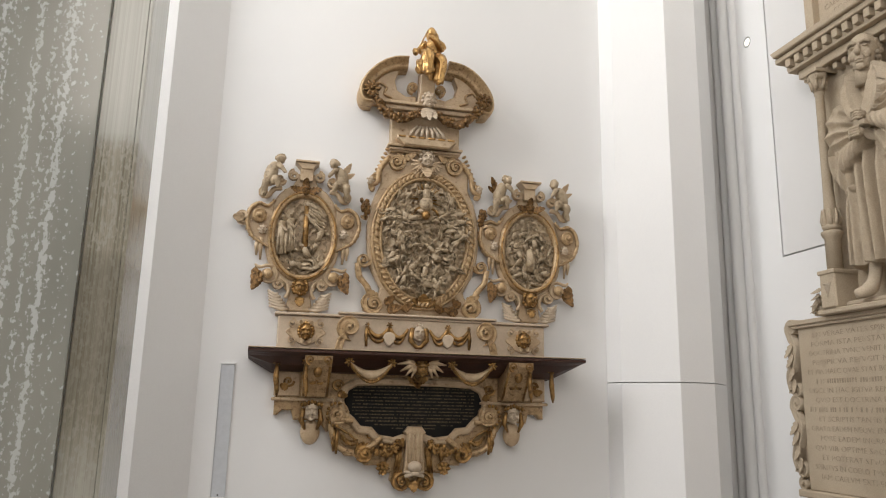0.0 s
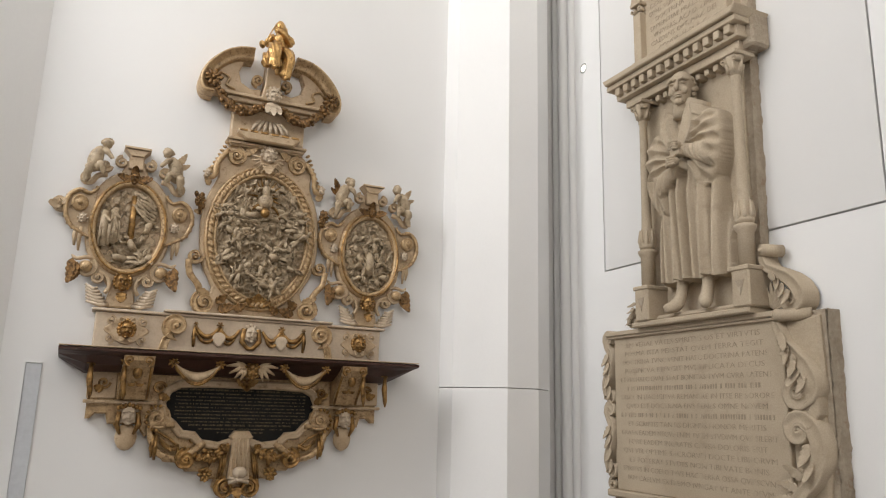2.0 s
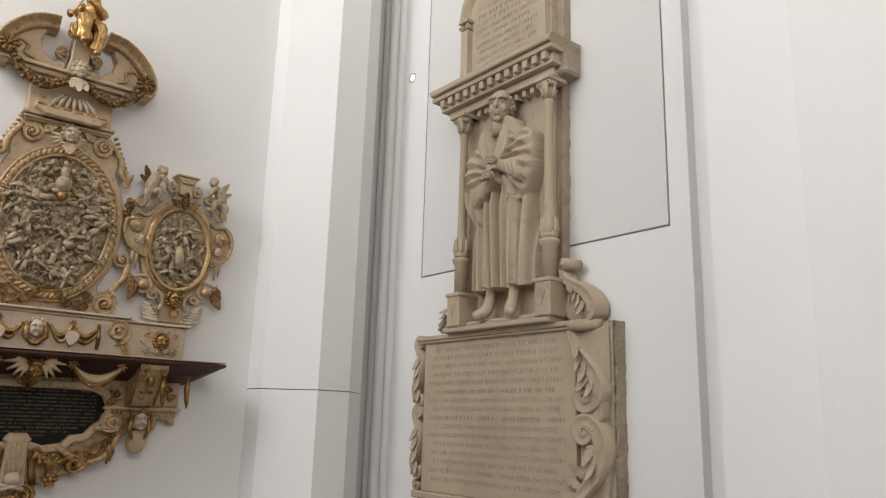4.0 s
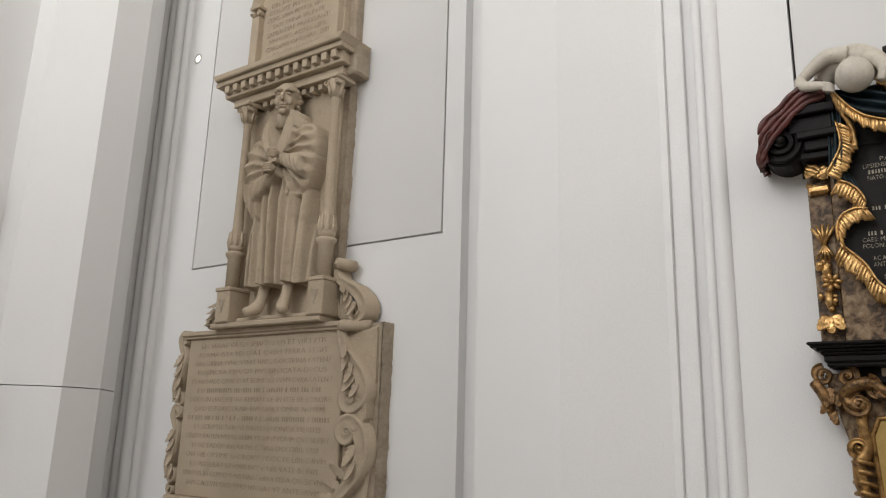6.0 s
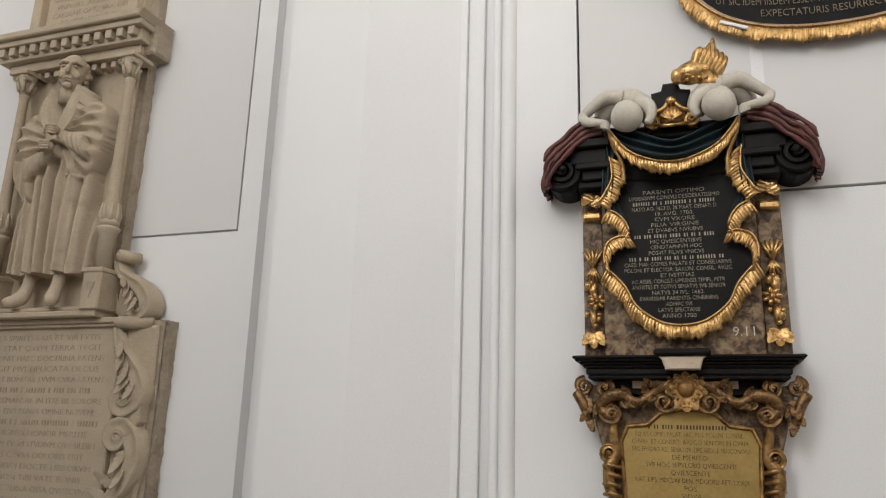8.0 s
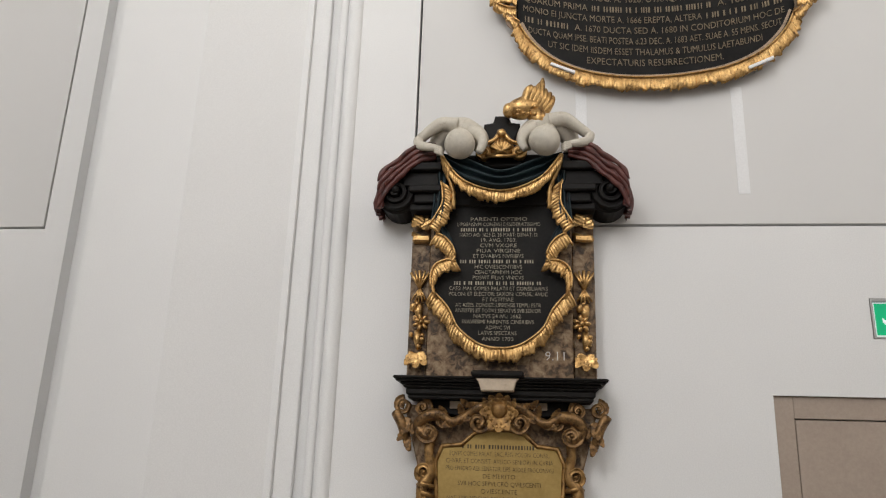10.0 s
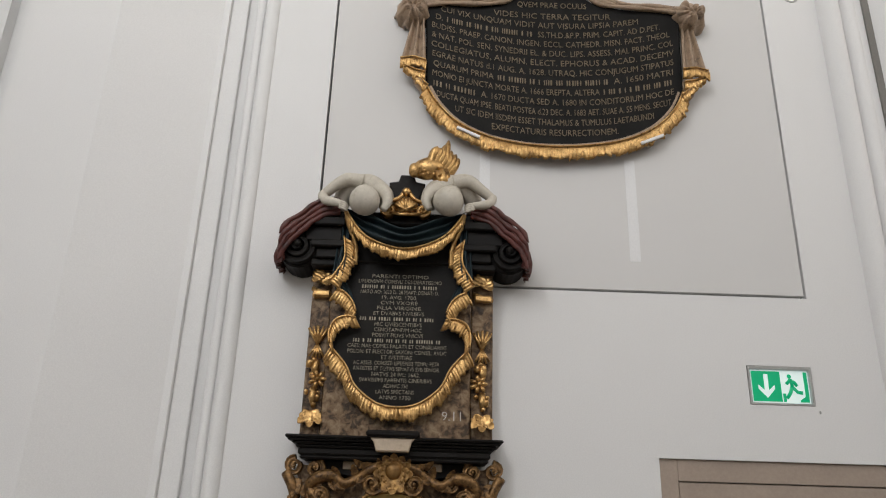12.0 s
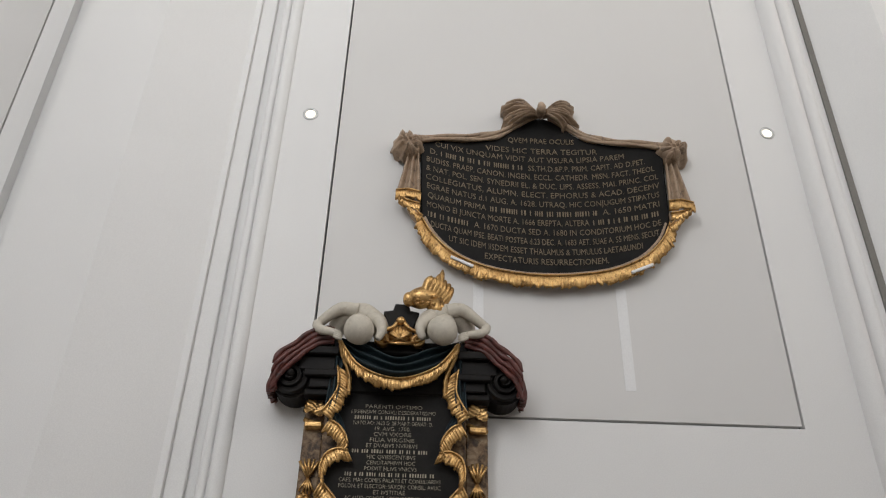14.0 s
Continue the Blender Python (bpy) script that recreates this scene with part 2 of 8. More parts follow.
# ---- mesh tools: x along the wall, y into the wall, z up ----
class Shape:
    def __init__(self):
        self.v, self.f, self.s = [], [], []

    def add(self, verts, faces, smooth=True):
        k = len(self.v)
        self.v.extend(tuple(p) for p in verts)
        self.f.extend(tuple(i + k for i in q) for q in faces)
        self.s.extend([smooth] * len(faces))
        return self

    def merge(self, other, m=None):
        verts = other.v if m is None else [tuple(m @ Vector(p)) for p in other.v]
        k = len(self.v)
        self.v.extend(verts)
        self.f.extend(tuple(i + k for i in q) for q in other.f)
        self.s.extend(other.s)
        return self

    def mirror(self, cx):
        """Adds the mirror image about x = cx."""
        k, n = len(self.v), len(self.f)
        self.v.extend([(2 * cx - x, y, z) for x, y, z in self.v])
        self.f.extend([tuple(i + k for i in reversed(q)) for q in self.f[:n]])
        self.s.extend(self.s[:n])
        return self

    def mesh(self, name):
        me = bpy.data.meshes.new(name)
        me.from_pydata(self.v, [], self.f)
        me.polygons.foreach_set("use_smooth", self.s)
        me.update()
        return me

    def box(self, x0, x1, y0, y1, z0, z1, b=0.004):
        x0, x1, y0, y1, z0, z1 = min(x0, x1), max(x0, x1), min(y0, y1), max(y0, y1), min(z0, z1), max(z0, z1)
        b = min(b, 0.45 * (x1 - x0), 0.45 * (y1 - y0), 0.45 * (z1 - z0))
        vs, idx = [], {}
        for i, (X, sx) in enumerate(((x0, 1), (x1, -1))):
            for j, (Y, sy) in enumerate(((y0, 1), (y1, -1))):
                for k, (Z, sz) in enumerate(((z0, 1), (z1, -1))):
                    for a in range(3):
                        idx[i, j, k, a] = len(vs)
                        vs.append((X + (a != 0) * sx * b, Y + (a != 1) * sy * b, Z + (a != 2) * sz * b))
        fs = []
        o = [(0, 0), (1, 0), (1, 1), (0, 1)]
        for s in (0, 1):
            for a in range(3):
                q = []
                for p, r in o:
                    c = [p, r]
                    c.insert(a, s)
                    q.append(idx[(*c, a)])
                fs.append(q if (s == 1) == (a != 1) else q[::-1])
        for a in range(3):
            u, w = [n for n in range(3) if n != a]
            for su in (0, 1):
                for sw in (0, 1):
                    c0, c1 = [0, 0, 0], [0, 0, 0]
                    c0[u] = c1[u] = su
                    c0[w] = c1[w] = sw
                    c1[a] = 1
                    q = [idx[(*c0, u)], idx[(*c1, u)], idx[(*c1, w)], idx[(*c0, w)]]
                    fs.append(q if (su != sw) == (a != 1) else q[::-1])
        for i in (0, 1):
            for j in (0, 1):
                for k in (0, 1):
                    q = [idx[i, j, k, 0], idx[i, j, k, 1], idx[i, j, k, 2]]
                    fs.append(q if (i + j + k) % 2 else q[::-1])
        return self.add(vs, fs, False)

    def prism(self, pts, back, front, b=0.008, smooth=False):
        """A plate with the outline pts (x, z), anticlockwise as seen from the room, from y=back to y=front, with a bevelled front edge."""
        n = len(pts)
        ins = inset(pts, b)
        vs = [(x, back, z) for x, z in pts] + [(x, front + b, z) for x, z in pts] + [(x, front, z) for x, z in ins]
        fs = []
        for i in range(n):
            j = (i + 1) % n
            fs += [(i, j, n + j, n + i), (n + i, n + j, 2 * n + j, 2 * n + i)]
        self.add(vs, fs, smooth)
        return self.add([vs[2 * n + i] for i in range(n)], [tuple(range(n))], False)

    def moulding(self, pts, profile, closed=True, smooth=True):
        """Sweeps profile [(outward, y)] along the line pts (x, z); outward is to the right of the line's way."""
        n, m = len(pts), len(profile)
        nor = normals(pts, closed)
        vs = [(x + a * o, y, z + c * o) for (x, z), (a, c) in zip(pts, nor) for o, y in profile]
        fs = []
        for i in range(n if closed else n - 1):
            j = (i + 1) % n
            for k in range(m - 1):
                fs.append((i * m + k, j * m + k, j * m + k + 1, i * m + k + 1))
        self.add(vs, fs, smooth)
        if not closed:
            self.add([vs[k] for k in range(m)], [tuple(range(m))], False)
            self.add([vs[(n - 1) * m + k] for k in range(m)], [tuple(range(m))[::-1]], False)
        return self

    def tube(self, path, radii, n=8, flat=1.0):
        """A round bar along 3D points; flat squeezes it in y."""
        path = [Vector(p) for p in path]
        if isinstance(radii, (int, float)):
            radii = [radii] * len(path)
        vs, fs = [], []
        for i, p in enumerate(path):
            t = (path[min(i + 1, len(path) - 1)] - path[max(i - 1, 0)])
            t = t.normalized() if t.length > 1e-9 else Vector((0, 0, 1))
            ref = Vector((0, 1, 0)) if abs(t.y) < 0.9 else Vector((1, 0, 0))
            a = t.cross(ref).normalized()
            c = a.cross(t)
            for k in range(n):
                g = 2 * math.pi * k / n
                vs.append(p + radii[i] * (math.cos(g) * a + flat * math.sin(g) * c))
        for i in range(len(path) - 1):
            for k in range(n):
                l = (k + 1) % n
                fs.append((i * n + k, i * n + l, (i + 1) * n + l, (i + 1) * n + k))
        fs += [tuple(range(n))[::-1], tuple(range((len(path) - 1) * n, len(path) * n))]
        return self.add(vs, fs)

    def blob(self, c, r, turn=0.0, n=10, m=6, tilt=0.0):
        """An ellipsoid of radii r, turned in the wall's plane by degrees."""
        mt = Matrix.Rotation(-radians(turn), 3, "Y") @ Matrix.Rotation(radians(tilt), 3, "X")
        vs, fs = [], []
        for i in range(1, m):
            p = math.pi * i / m
            for k in range(n):
                g = 2 * math.pi * k / n
                vs.append(Vector(c) + mt @ Vector((r[0] * math.sin(p) * math.cos(g), r[1] * math.sin(p) * math.sin(g), r[2] * math.cos(p))))
        vs += [Vector(c) + mt @ Vector((0, 0, r[2])), Vector(c) - mt @ Vector((0, 0, r[2]))]
        top, bot = len(vs) - 2, len(vs) - 1
        for i in range(m - 2):
            for k in range(n):
                l = (k + 1) % n
                fs.append((i * n + k, (i + 1) * n + k, (i + 1) * n + l, i * n + l))
        for k in range(n):
            l = (k + 1) % n
            fs += [(top, k, l), (bot, (m - 2) * n + l, (m - 2) * n + k)]
        return self.add(vs, fs)

    def lathe(self, profile, cx, cy, z0=0.0, n=20):
        """Turns [(radius, z)] round an upright axis."""
        vs = [(cx + r * math.cos(2 * math.pi * k / n), cy + r * math.sin(2 * math.pi * k / n), z0 + z) for r, z in profile for k in range(n)]
        fs = [(i * n + k, i * n + (k + 1) % n, (i + 1) * n + (k + 1) % n, (i + 1) * n + k) for i in range(len(profile) - 1) for k in range(n)]
        fs += [tuple(range(n))[::-1], tuple(range((len(profile) - 1) * n, len(profile) * n))]
        return self.add(vs, fs)

    def scroll(self, cx, cz, r, y=-0.05, thick=None, turns=2.0, hand=1, start=0.0, tail=()):
        """A volute: a bar wound into its eye. start: degrees where the outer end lies; tail: points (x, z) that lead into it."""
        thick = thick or 0.2 * r
        pts, rad, deep = [], [], []
        for x, z in tail:
            pts.append((x, z))
            rad.append(2.2 * thick)
            deep.append(y)
        n = int(14 * turns)
        for i in range(n + 1):
            q = i / n
            g = radians(start) + hand * 2 * math.pi * turns * q
            rr = r * (1 - 0.82 * q)
            pts.append((cx + rr * math.cos(g), cz + rr * math.sin(g)))
            rad.append(2.2 * thick * (1 - 0.5 * q))
            deep.append(y - 0.45 * r * q)
        self.ribbon(pts, rad, y + 0.05, deep)
        return self.blob((cx, y - 0.35 * r, cz), (0.22 * r, 0.3 * r, 0.22 * r), n=8, m=5)

    def leaf(self, x, z, y, angle, length, width, lobes=5, lift=0.03):
        """An acanthus leaf: a lobed blade with a raised midrib, its tip curling off the ground."""
        a = radians(angle)
        ux, uz = math.cos(a), math.sin(a)
        n, m = 4 * lobes + 1, 7
        grid = []
        for i in range(n):
            q = i / (n - 1)
            env = math.sin(math.pi * min(1.0, 0.18 + 0.82 * q)) ** 0.7
            hw = 0.56 * width * env * (1 - 0.35 * q) * (0.74 + 0.26 * abs(math.sin(math.pi * lobes * q))) + 0.003
            row = []
            for j in range(m):
                k = -1 + 2 * j / (m - 1)
                along = length * q + 0.10 * length * abs(k) * (1 - q)
                rise = 0.55 * hw * abs(k) * (1 - 0.5 * abs(k)) + 0.22 * hw * (abs(k) < 0.1) + 0.10 * hw * abs(math.sin(math.pi * lobes * q)) * abs(k)
                row.append((x + ux * along - uz * k * hw, y - lift * (0.25 + 1.5 * q * q) - rise, z + uz * along + ux * k * hw))
            grid.append(row)
        return self.sheet(grid, True, 0.010)

    def crumple(self, scale, amp, seed=0.0):
        """Shifts all points by soft noise, for hand-carved unevenness."""
        out = []
        amp *= 0.5
        for x, y, z in self.v:
            d = noise.noise_vector(Vector((x * scale + seed, y * scale, z * scale)))
            out.append((x + amp * d.x, min(y + amp * d.y, 0.0) if y <= 0 else y, z + amp * d.z))
        self.v = out
        return self

    def ribbon(self, path, widths, back, fronts):
        """A carved band on edge along (x, z) points: widths across it, fronts the depth of its face; its face has a raised rim on both sides."""
        n = len(path)
        if isinstance(widths, (int, float)):
            widths = [widths] * n
        if isinstance(fronts, (int, float)):
            fronts = [fronts] * n
        vs, fs = [], []
        for i, (x, z) in enumerate(path):
            a, b = path[max(i - 1, 0)], path[min(i + 1, n - 1)]
            d = Vector((b[0] - a[0], b[1] - a[1]))
            d = d.normalized() if d.length > 1e-9 else Vector((1, 0))
            w, f = widths[i] / 2, fronts[i]
            for o, y in ((-1, back), (-1, f), (-0.72, f - 0.12 * w), (-0.4, f + 0.25 * w), (0.4, f + 0.25 * w), (0.72, f - 0.12 * w), (1, f), (1, back)):
                vs.append((x + d.y * w * o, y, z - d.x * w * o))
        for i in range(n - 1):
            for k in range(7):
                fs.append((i * 8 + k, (i + 1) * 8 + k, (i + 1) * 8 + k + 1, i * 8 + k + 1))
        self.add(vs, fs, True)
        return self.add(vs[:8] + vs[-8:], [tuple(range(8))[::-1], tuple(range(8, 16))], False)

    def sheet(self, grid, smooth=True, thick=0.012):
        """A cloth from rows of 3D points, with a back side thick metres behind it."""
        R, C = len(grid), len(grid[0])
        front = [tuple(p) for row in grid for p in row]
        back = [(x, y + thick, z) for x, y, z in front]
        fs = []
        for i in range(R - 1):
            for j in range(C - 1):
                a, b, c, d = i * C + j, i * C + j + 1, (i + 1) * C + j + 1, (i + 1) * C + j
                fs += [(a, d, c, b), (a + R * C, b + R * C, c + R * C, d + R * C)]
        ring = [j for j in range(C)] + [i * C + C - 1 for i in range(1, R)] + [(R - 1) * C + j for j in range(C - 2, -1, -1)] + [i * C for i in range(R - 2, 0, -1)]
        for p, q in zip(ring, ring[1:] + ring[:1]):
            fs.append((p, q, q + R * C, p + R * C))
        return self.add(front + back, fs, smooth)

    def fringe(self, pts, drop, y=-0.06, pitch=0.014, seed=1):
        """A carved fringe along the line pts (x, z): a cord above a finely fluted band with an uneven lower edge, which hangs by drop (dx, dz)."""
        rnd = random.Random(seed)
        line = resample(pts, pitch * 0.42)
        self.tube([(x, y - 0.014, z) for x, z in resample(pts, pitch)], 0.0065, 6)
        rows, n = [[] for _ in range(6)], len(line)
        k = j = lift = 0.0
        ph = rnd.uniform(0, 6)
        for i, (x, z) in enumerate(line):
            dx, dz = drop if not callable(drop) else drop(i / max(1, n - 1))
            if i % 3 == 0:
                k, j, lift = rnd.uniform(0.86, 1.10), rnd.uniform(-0.10, 0.10), rnd.uniform(-0.004, 0.006)
            s = i * pitch * 0.42
            wave = 0.010 * math.sin(19 * s + ph) + 0.006 * math.sin(47 * s)
            groove = (0.0, -0.010, -0.005)[i % 3]
            for r, q in enumerate((0.0, 0.12, 0.35, 0.6, 0.85, 1.0)):
                end = k * q * (1 - 0.07 * (i % 3 == 0) * (q > 0.9))
                rows[r].append((x + dx * end - dz * j * q * q, y - 0.012 * math.sin(math.pi * (0.15 + 0.75 * q)) + (groove + lift) * min(1.0, 4 * q) + wave * q, z + dz * end + dx * j * q * q))
        if n > 2:
            self.sheet(rows[::-1], True, 0.012)
        return self


def normals(pts, closed=True):
    n, out = len(pts), []
    for i in range(n):
        a, b = (pts[i - 1] if closed or i else pts[0]), (pts[(i + 1) % n] if closed or i < n - 1 else pts[-1])
        p = pts[i]
        d1, d2 = Vector((p[0] - a[0], p[1] - a[1])), Vector((b[0] - p[0], b[1] - p[1]))
        d1 = d1.normalized() if d1.length > 1e-9 else d2.normalized()
        d2 = d2.normalized() if d2.length > 1e-9 else d1
        n1, n2 = Vector((d1.y, -d1.x)), Vector((d2.y, -d2.x))
        s = n1 + n2
        s = s.normalized() if s.length > 1e-6 else n1
        out.append(tuple(s / max(0.45, s.dot(n1))))
    return out


def inset(pts, b):
    return [(x - a * b, z - c * b) for (x, z), (a, c) in zip(pts, normals(pts))]


def resample(pts, step):
    """Evenly spaced points along a line of (x, z)."""
    out, left = [pts[0]], step
    for p, q in zip(pts, pts[1:]):
        d = math.hypot(q[0] - p[0], q[1] - p[1])
        s = left
        while s <= d:
            out.append((p[0] + (q[0] - p[0]) * s / d, p[1] + (q[1] - p[1]) * s / d))
            s += step
        left = s - d
    return out


def smoothline(pts, n=6, closed=False):
    """A smooth curve through points of any dimension."""
    k, out = len(pts), []
    P = [Vector(p) for p in pts]
    for i in range(k if closed else k - 1):
        p0 = P[i - 1] if closed or i else P[0]
        p1, p2 = P[i], P[(i + 1) % k]
        p3 = P[(i + 2) % k] if closed or i < k - 2 else P[-1]
        for j in range(n):
            t = j / n
            out.append(tuple(0.5 * (2 * p1 + (p2 - p0) * t + (2 * p0 - 5 * p1 + 4 * p2 - p3) * t * t + (3 * p1 - p0 - 3 * p2 + p3) * t ** 3)))
    return out if closed else out + [tuple(P[-1])]


def oval(cx, cz, a, c, n=48):
    return [(cx + a * math.cos(2 * math.pi * i / n), cz + c * math.sin(2 * math.pi * i / n)) for i in range(n)]


def mirrored(half, cx):
    """A closed anticlockwise outline from its right half, listed from the bottom up."""
    return list(half) + [(2 * cx - x, z) for x, z in reversed(half)]


def thing(name, label, category, m, group="", kind=""):
    ob = new(name)
    ob.empty_display_size = 0.1
    ob.matrix_world = m
    return tagged(ob, label, category, group, kind)


def part(name, shape, material, parent=None, label=""):
    """Links a shape as one mesh object under a thing or a part."""
    me = shape if isinstance(shape, bpy.types.Mesh) else shape.mesh(name)
    if not me.materials:
        me.materials.append(material)
    ob = new(name, me)
    ob.parent = parent
    if label:
        ob["label"] = label
    return ob


def setting(name, shape, material, label, category):
    return tagged(part(name, shape, material), label, category, kind="structure")


def lettering(text, size, depth=0.003, width=None):
    """A line of the built-in font as a mesh centred on x = 0 with its foot at z = 0, standing in the wall's plane; width stretches it."""
    cu = bpy.data.curves.new("text", "FONT")
    cu.body, cu.size, cu.extrude, cu.align_x, cu.resolution_u = text, size, depth / 2, "CENTER", 2
    cu.offset = -0.014 * size
    ob = bpy.data.objects.new("text", cu)
    scene.collection.objects.link(ob)
    bpy.context.view_layer.update()
    me = bpy.data.meshes.new_from_object(ob.evaluated_get(bpy.context.evaluated_depsgraph_get()))
    bpy.data.objects.remove(ob)
    sh = Shape()
    verts = [(v.co.x, -v.co.z, v.co.y) for v in me.vertices]
    faces = [tuple(p.vertices) for p in me.polygons]
    bpy.data.meshes.remove(me)
    if width and verts:
        lo, hi = min(v[0] for v in verts), max(v[0] for v in verts)
        k, mid = width / max(1e-6, hi - lo), (lo + hi) / 2
        verts = [((x - mid) * k, y, z) for x, y, z in verts]
    return sh.add(verts, faces, False)


# ---- the place: east wall x = 4.6, north wall y = 7.0 ----
EAST, NORTH, TOP = 4.6, 7.0, 14.0


def wall_grid(sh, fixed, thick, axis, u0, u1, z0, z1, holes):
    """A wall of blocks on the plane axis = fixed, thick metres deep, round rectangular holes (u0, u1, z0, z1)."""
    us = sorted({u0, u1, *[h[0] for h in holes], *[h[1] for h in holes]})
    zs = sorted({z0, z1, *[h[2] for h in holes], *[h[3] for h in holes]})
    for a, b in zip(us, us[1:]):
        for c, d in zip(zs, zs[1:]):
            mu, mz = (a + b) / 2, (c + d) / 2
            if any(h[0] < mu < h[1] and h[2] < mz < h[3] for h in holes):
                continue
            if axis == "x":
                sh.box(fixed, fixed + thick, a, b, c, d, 0)
            else:
                sh.box(a, b, fixed, fixed + thick, c, d, 0)
    return sh


GAP = 0.016
PANELS = [(3.14, 6.13), (-2.52, 0.63)]
holes = [(a, b, 3.09, 9.4) for a, b in PANELS] + [(-2.96, -1.50, -0.3, 2.08), (-2.48, -2.08, 2.41, 2.65), (2.64, 2.97, -0.02, TOP), (1.185, 1.40, -0.02, TOP)]
setting("wall_east", wall_grid(Shape(), EAST, 0.35, "x", SOUTH - 0.3, 7.3, -0.02, TOP, holes), PLASTER, "smooth white plastered wall with flush panels", "wall")
setting("wall_north", Shape().box(WEST - 0.3, EAST, NORTH, NORTH + 0.3, -0.02, TOP, 0), PLASTER, "smooth white plastered end wall", "wall")
wwin = [(yc - 1.35, yc + 1.35, SILL, HEAD) for yc in (4.4, 0.2, -4.0)]
setting("wall_west", wall_grid(Shape(), WEST - 0.3, 0.3, "x", SOUTH, NORTH, -0.02, TOP, wwin), PLASTER, "white plastered wall with tall windows", "wall")
setting("wall_south", wall_grid(Shape(), SOUTH - 0.3, 0.3, "y", WEST - 0.3, EAST, -0.02, TOP, [(-3.1, 1.1, SILL, HEAD)]), PLASTER, "white plastered wall with an added tall window", "wall")
setting("floor", Shape().box(WEST - 0.3, 4.95, SOUTH - 0.3, 7.3, -0.3, -0.02, 0), FLOORM, "dark polished stone floor", "floor")
setting("ceiling", Shape().box(WEST - 0.3, 4.95, SOUTH - 0.3, 7.3, TOP, TOP + 0.3, 0), CEIL, "plain white ceiling", "ceiling")
for n, (a, b) in enumerate(PANELS):
    back = Shape().box(EAST + 0.06, EAST + 0.09, a, b, 3.09, 9.4, 0)
    setting("panel_backing", back, DARKGAP, "dark backing behind the panel joint", "wall")
    sh = Shape().box(EAST, EAST + 0.055, a + GAP, b - GAP, 3.09 + GAP, 9.4 - GAP, 0.002)
    setting("wall_panel", sh, PANEL, "pale grey acoustic wall panel in a dark shadow gap", "wall panel")


def pier(name, foot, z0, z1, label):
    """An upright pier on a footprint of (x, y) points."""
    n = len(foot)
    sh = Shape()
    vs = [(x, y, z) for z in (z0, z1) for x, y in foot]
    sh.add(vs, [(i, (i + 1) % n, n + (i + 1) % n, n + i) for i in range(n)] + [tuple(range(n))[::-1], tuple(range(n, 2 * n))], False)
    return setting(name, sh, PLASTER, label, "pier")


def beads(name, y, sizes, label):
    """Vertical roll mouldings against the east wall: (offset along the wall, radius)."""
    sh = Shape()
    for off, r in sizes:
        prof = [(EAST - r * math.cos(g), y + off + r * 0.95 * math.sin(g)) for g in [math.pi * (k / 12 - 0.5) for k in range(13)]]
        vs = [(a, b, z) for z in (0, TOP) for a, b in prof]
        sh.add(vs, [(k, k + 1, 13 + k + 1, 13 + k) for k in range(12)])
    return setting(name, sh, PLASTER, label, "moulding")


corner = [(3.18, 6.999), (3.213, 6.76), (3.60, 6.36), (3.95, 6.36), (4.32, 6.72), (4.45, 6.999)]
pier("corner_pier", corner, 1.905, TOP, "white faceted pier in the corner of the walls")
pier("corner_pier_base", corner, -0.02, 1.897, "white faceted pier base below a fine joint")
pier("wall_pier", [(4.86, 2.64), (4.3, 2.635), (4.3, 2.03), (4.62, 1.405), (4.86, 1.40)], -0.02, TOP, "white faceted wall pier between two bays")
pier("wall_pier", [(4.599, -3.31), (4.3, -3.72), (4.3, -4.5), (4.599, -4.95)], -0.02, TOP, "white faceted wall pier beside the door bay")
pier("wall_pier", [(-0.66, 6.999), (-1.084, 6.69), (-2.4, 6.69), (-2.7, 6.999)], -0.02, TOP, "white faceted pier beside the carved memorial")
beads("moulding", 1.17, [(0.002, 0.03), (-0.082, 0.05)], "white vertical roll mouldings beside the pier")
beads("moulding", -3.05, [(-0.10, 0.055), (0.05, 0.085)], "white vertical roll mouldings beside the pier")
beads("moulding", 6.74, [(0.19, 0.06), (0.03, 0.085), (-0.11, 0.05)], "white vertical roll mouldings in the corner")
# flat strip instead of a recess; the gap's shade is in its colour
setting("shadow_gap", Shape().box(EAST - 0.02, EAST, -3.308, -3.262, 0, TOP, 0), GAPSHADE, "grey strip painted as the shaded gap between pier and wall", "joint")

setting("pier_recess", Shape().box(EAST + 0.10, EAST + 0.35, 2.64, 2.97, -0.02, TOP, 0), PLASTER, "recessed white strip beside the pier", "wall")

groove = Shape().box(EAST + 0.07, EAST + 0.35, 1.185, 1.2797, -0.02, TOP, 0).box(EAST + 0.035, EAST + 0.35, 1.28, 1.40, -0.02, TOP, 0.006)
setting("pier_recess", groove, PLASTER, "stepped white groove beside the pier", "wall")

# repaired strips on the panel
for yy, z0, z1 in ((-0.46, 3.40, 4.06), (-1.44, 3.30, 4.03)):
    setting("plaster_repair", Shape().box(EAST - 0.002, EAST + 0.01, yy - 0.035, yy + 0.035, z0, z1, 0.001), PATCH, "brighter filled strip on the grey panel", "repair")


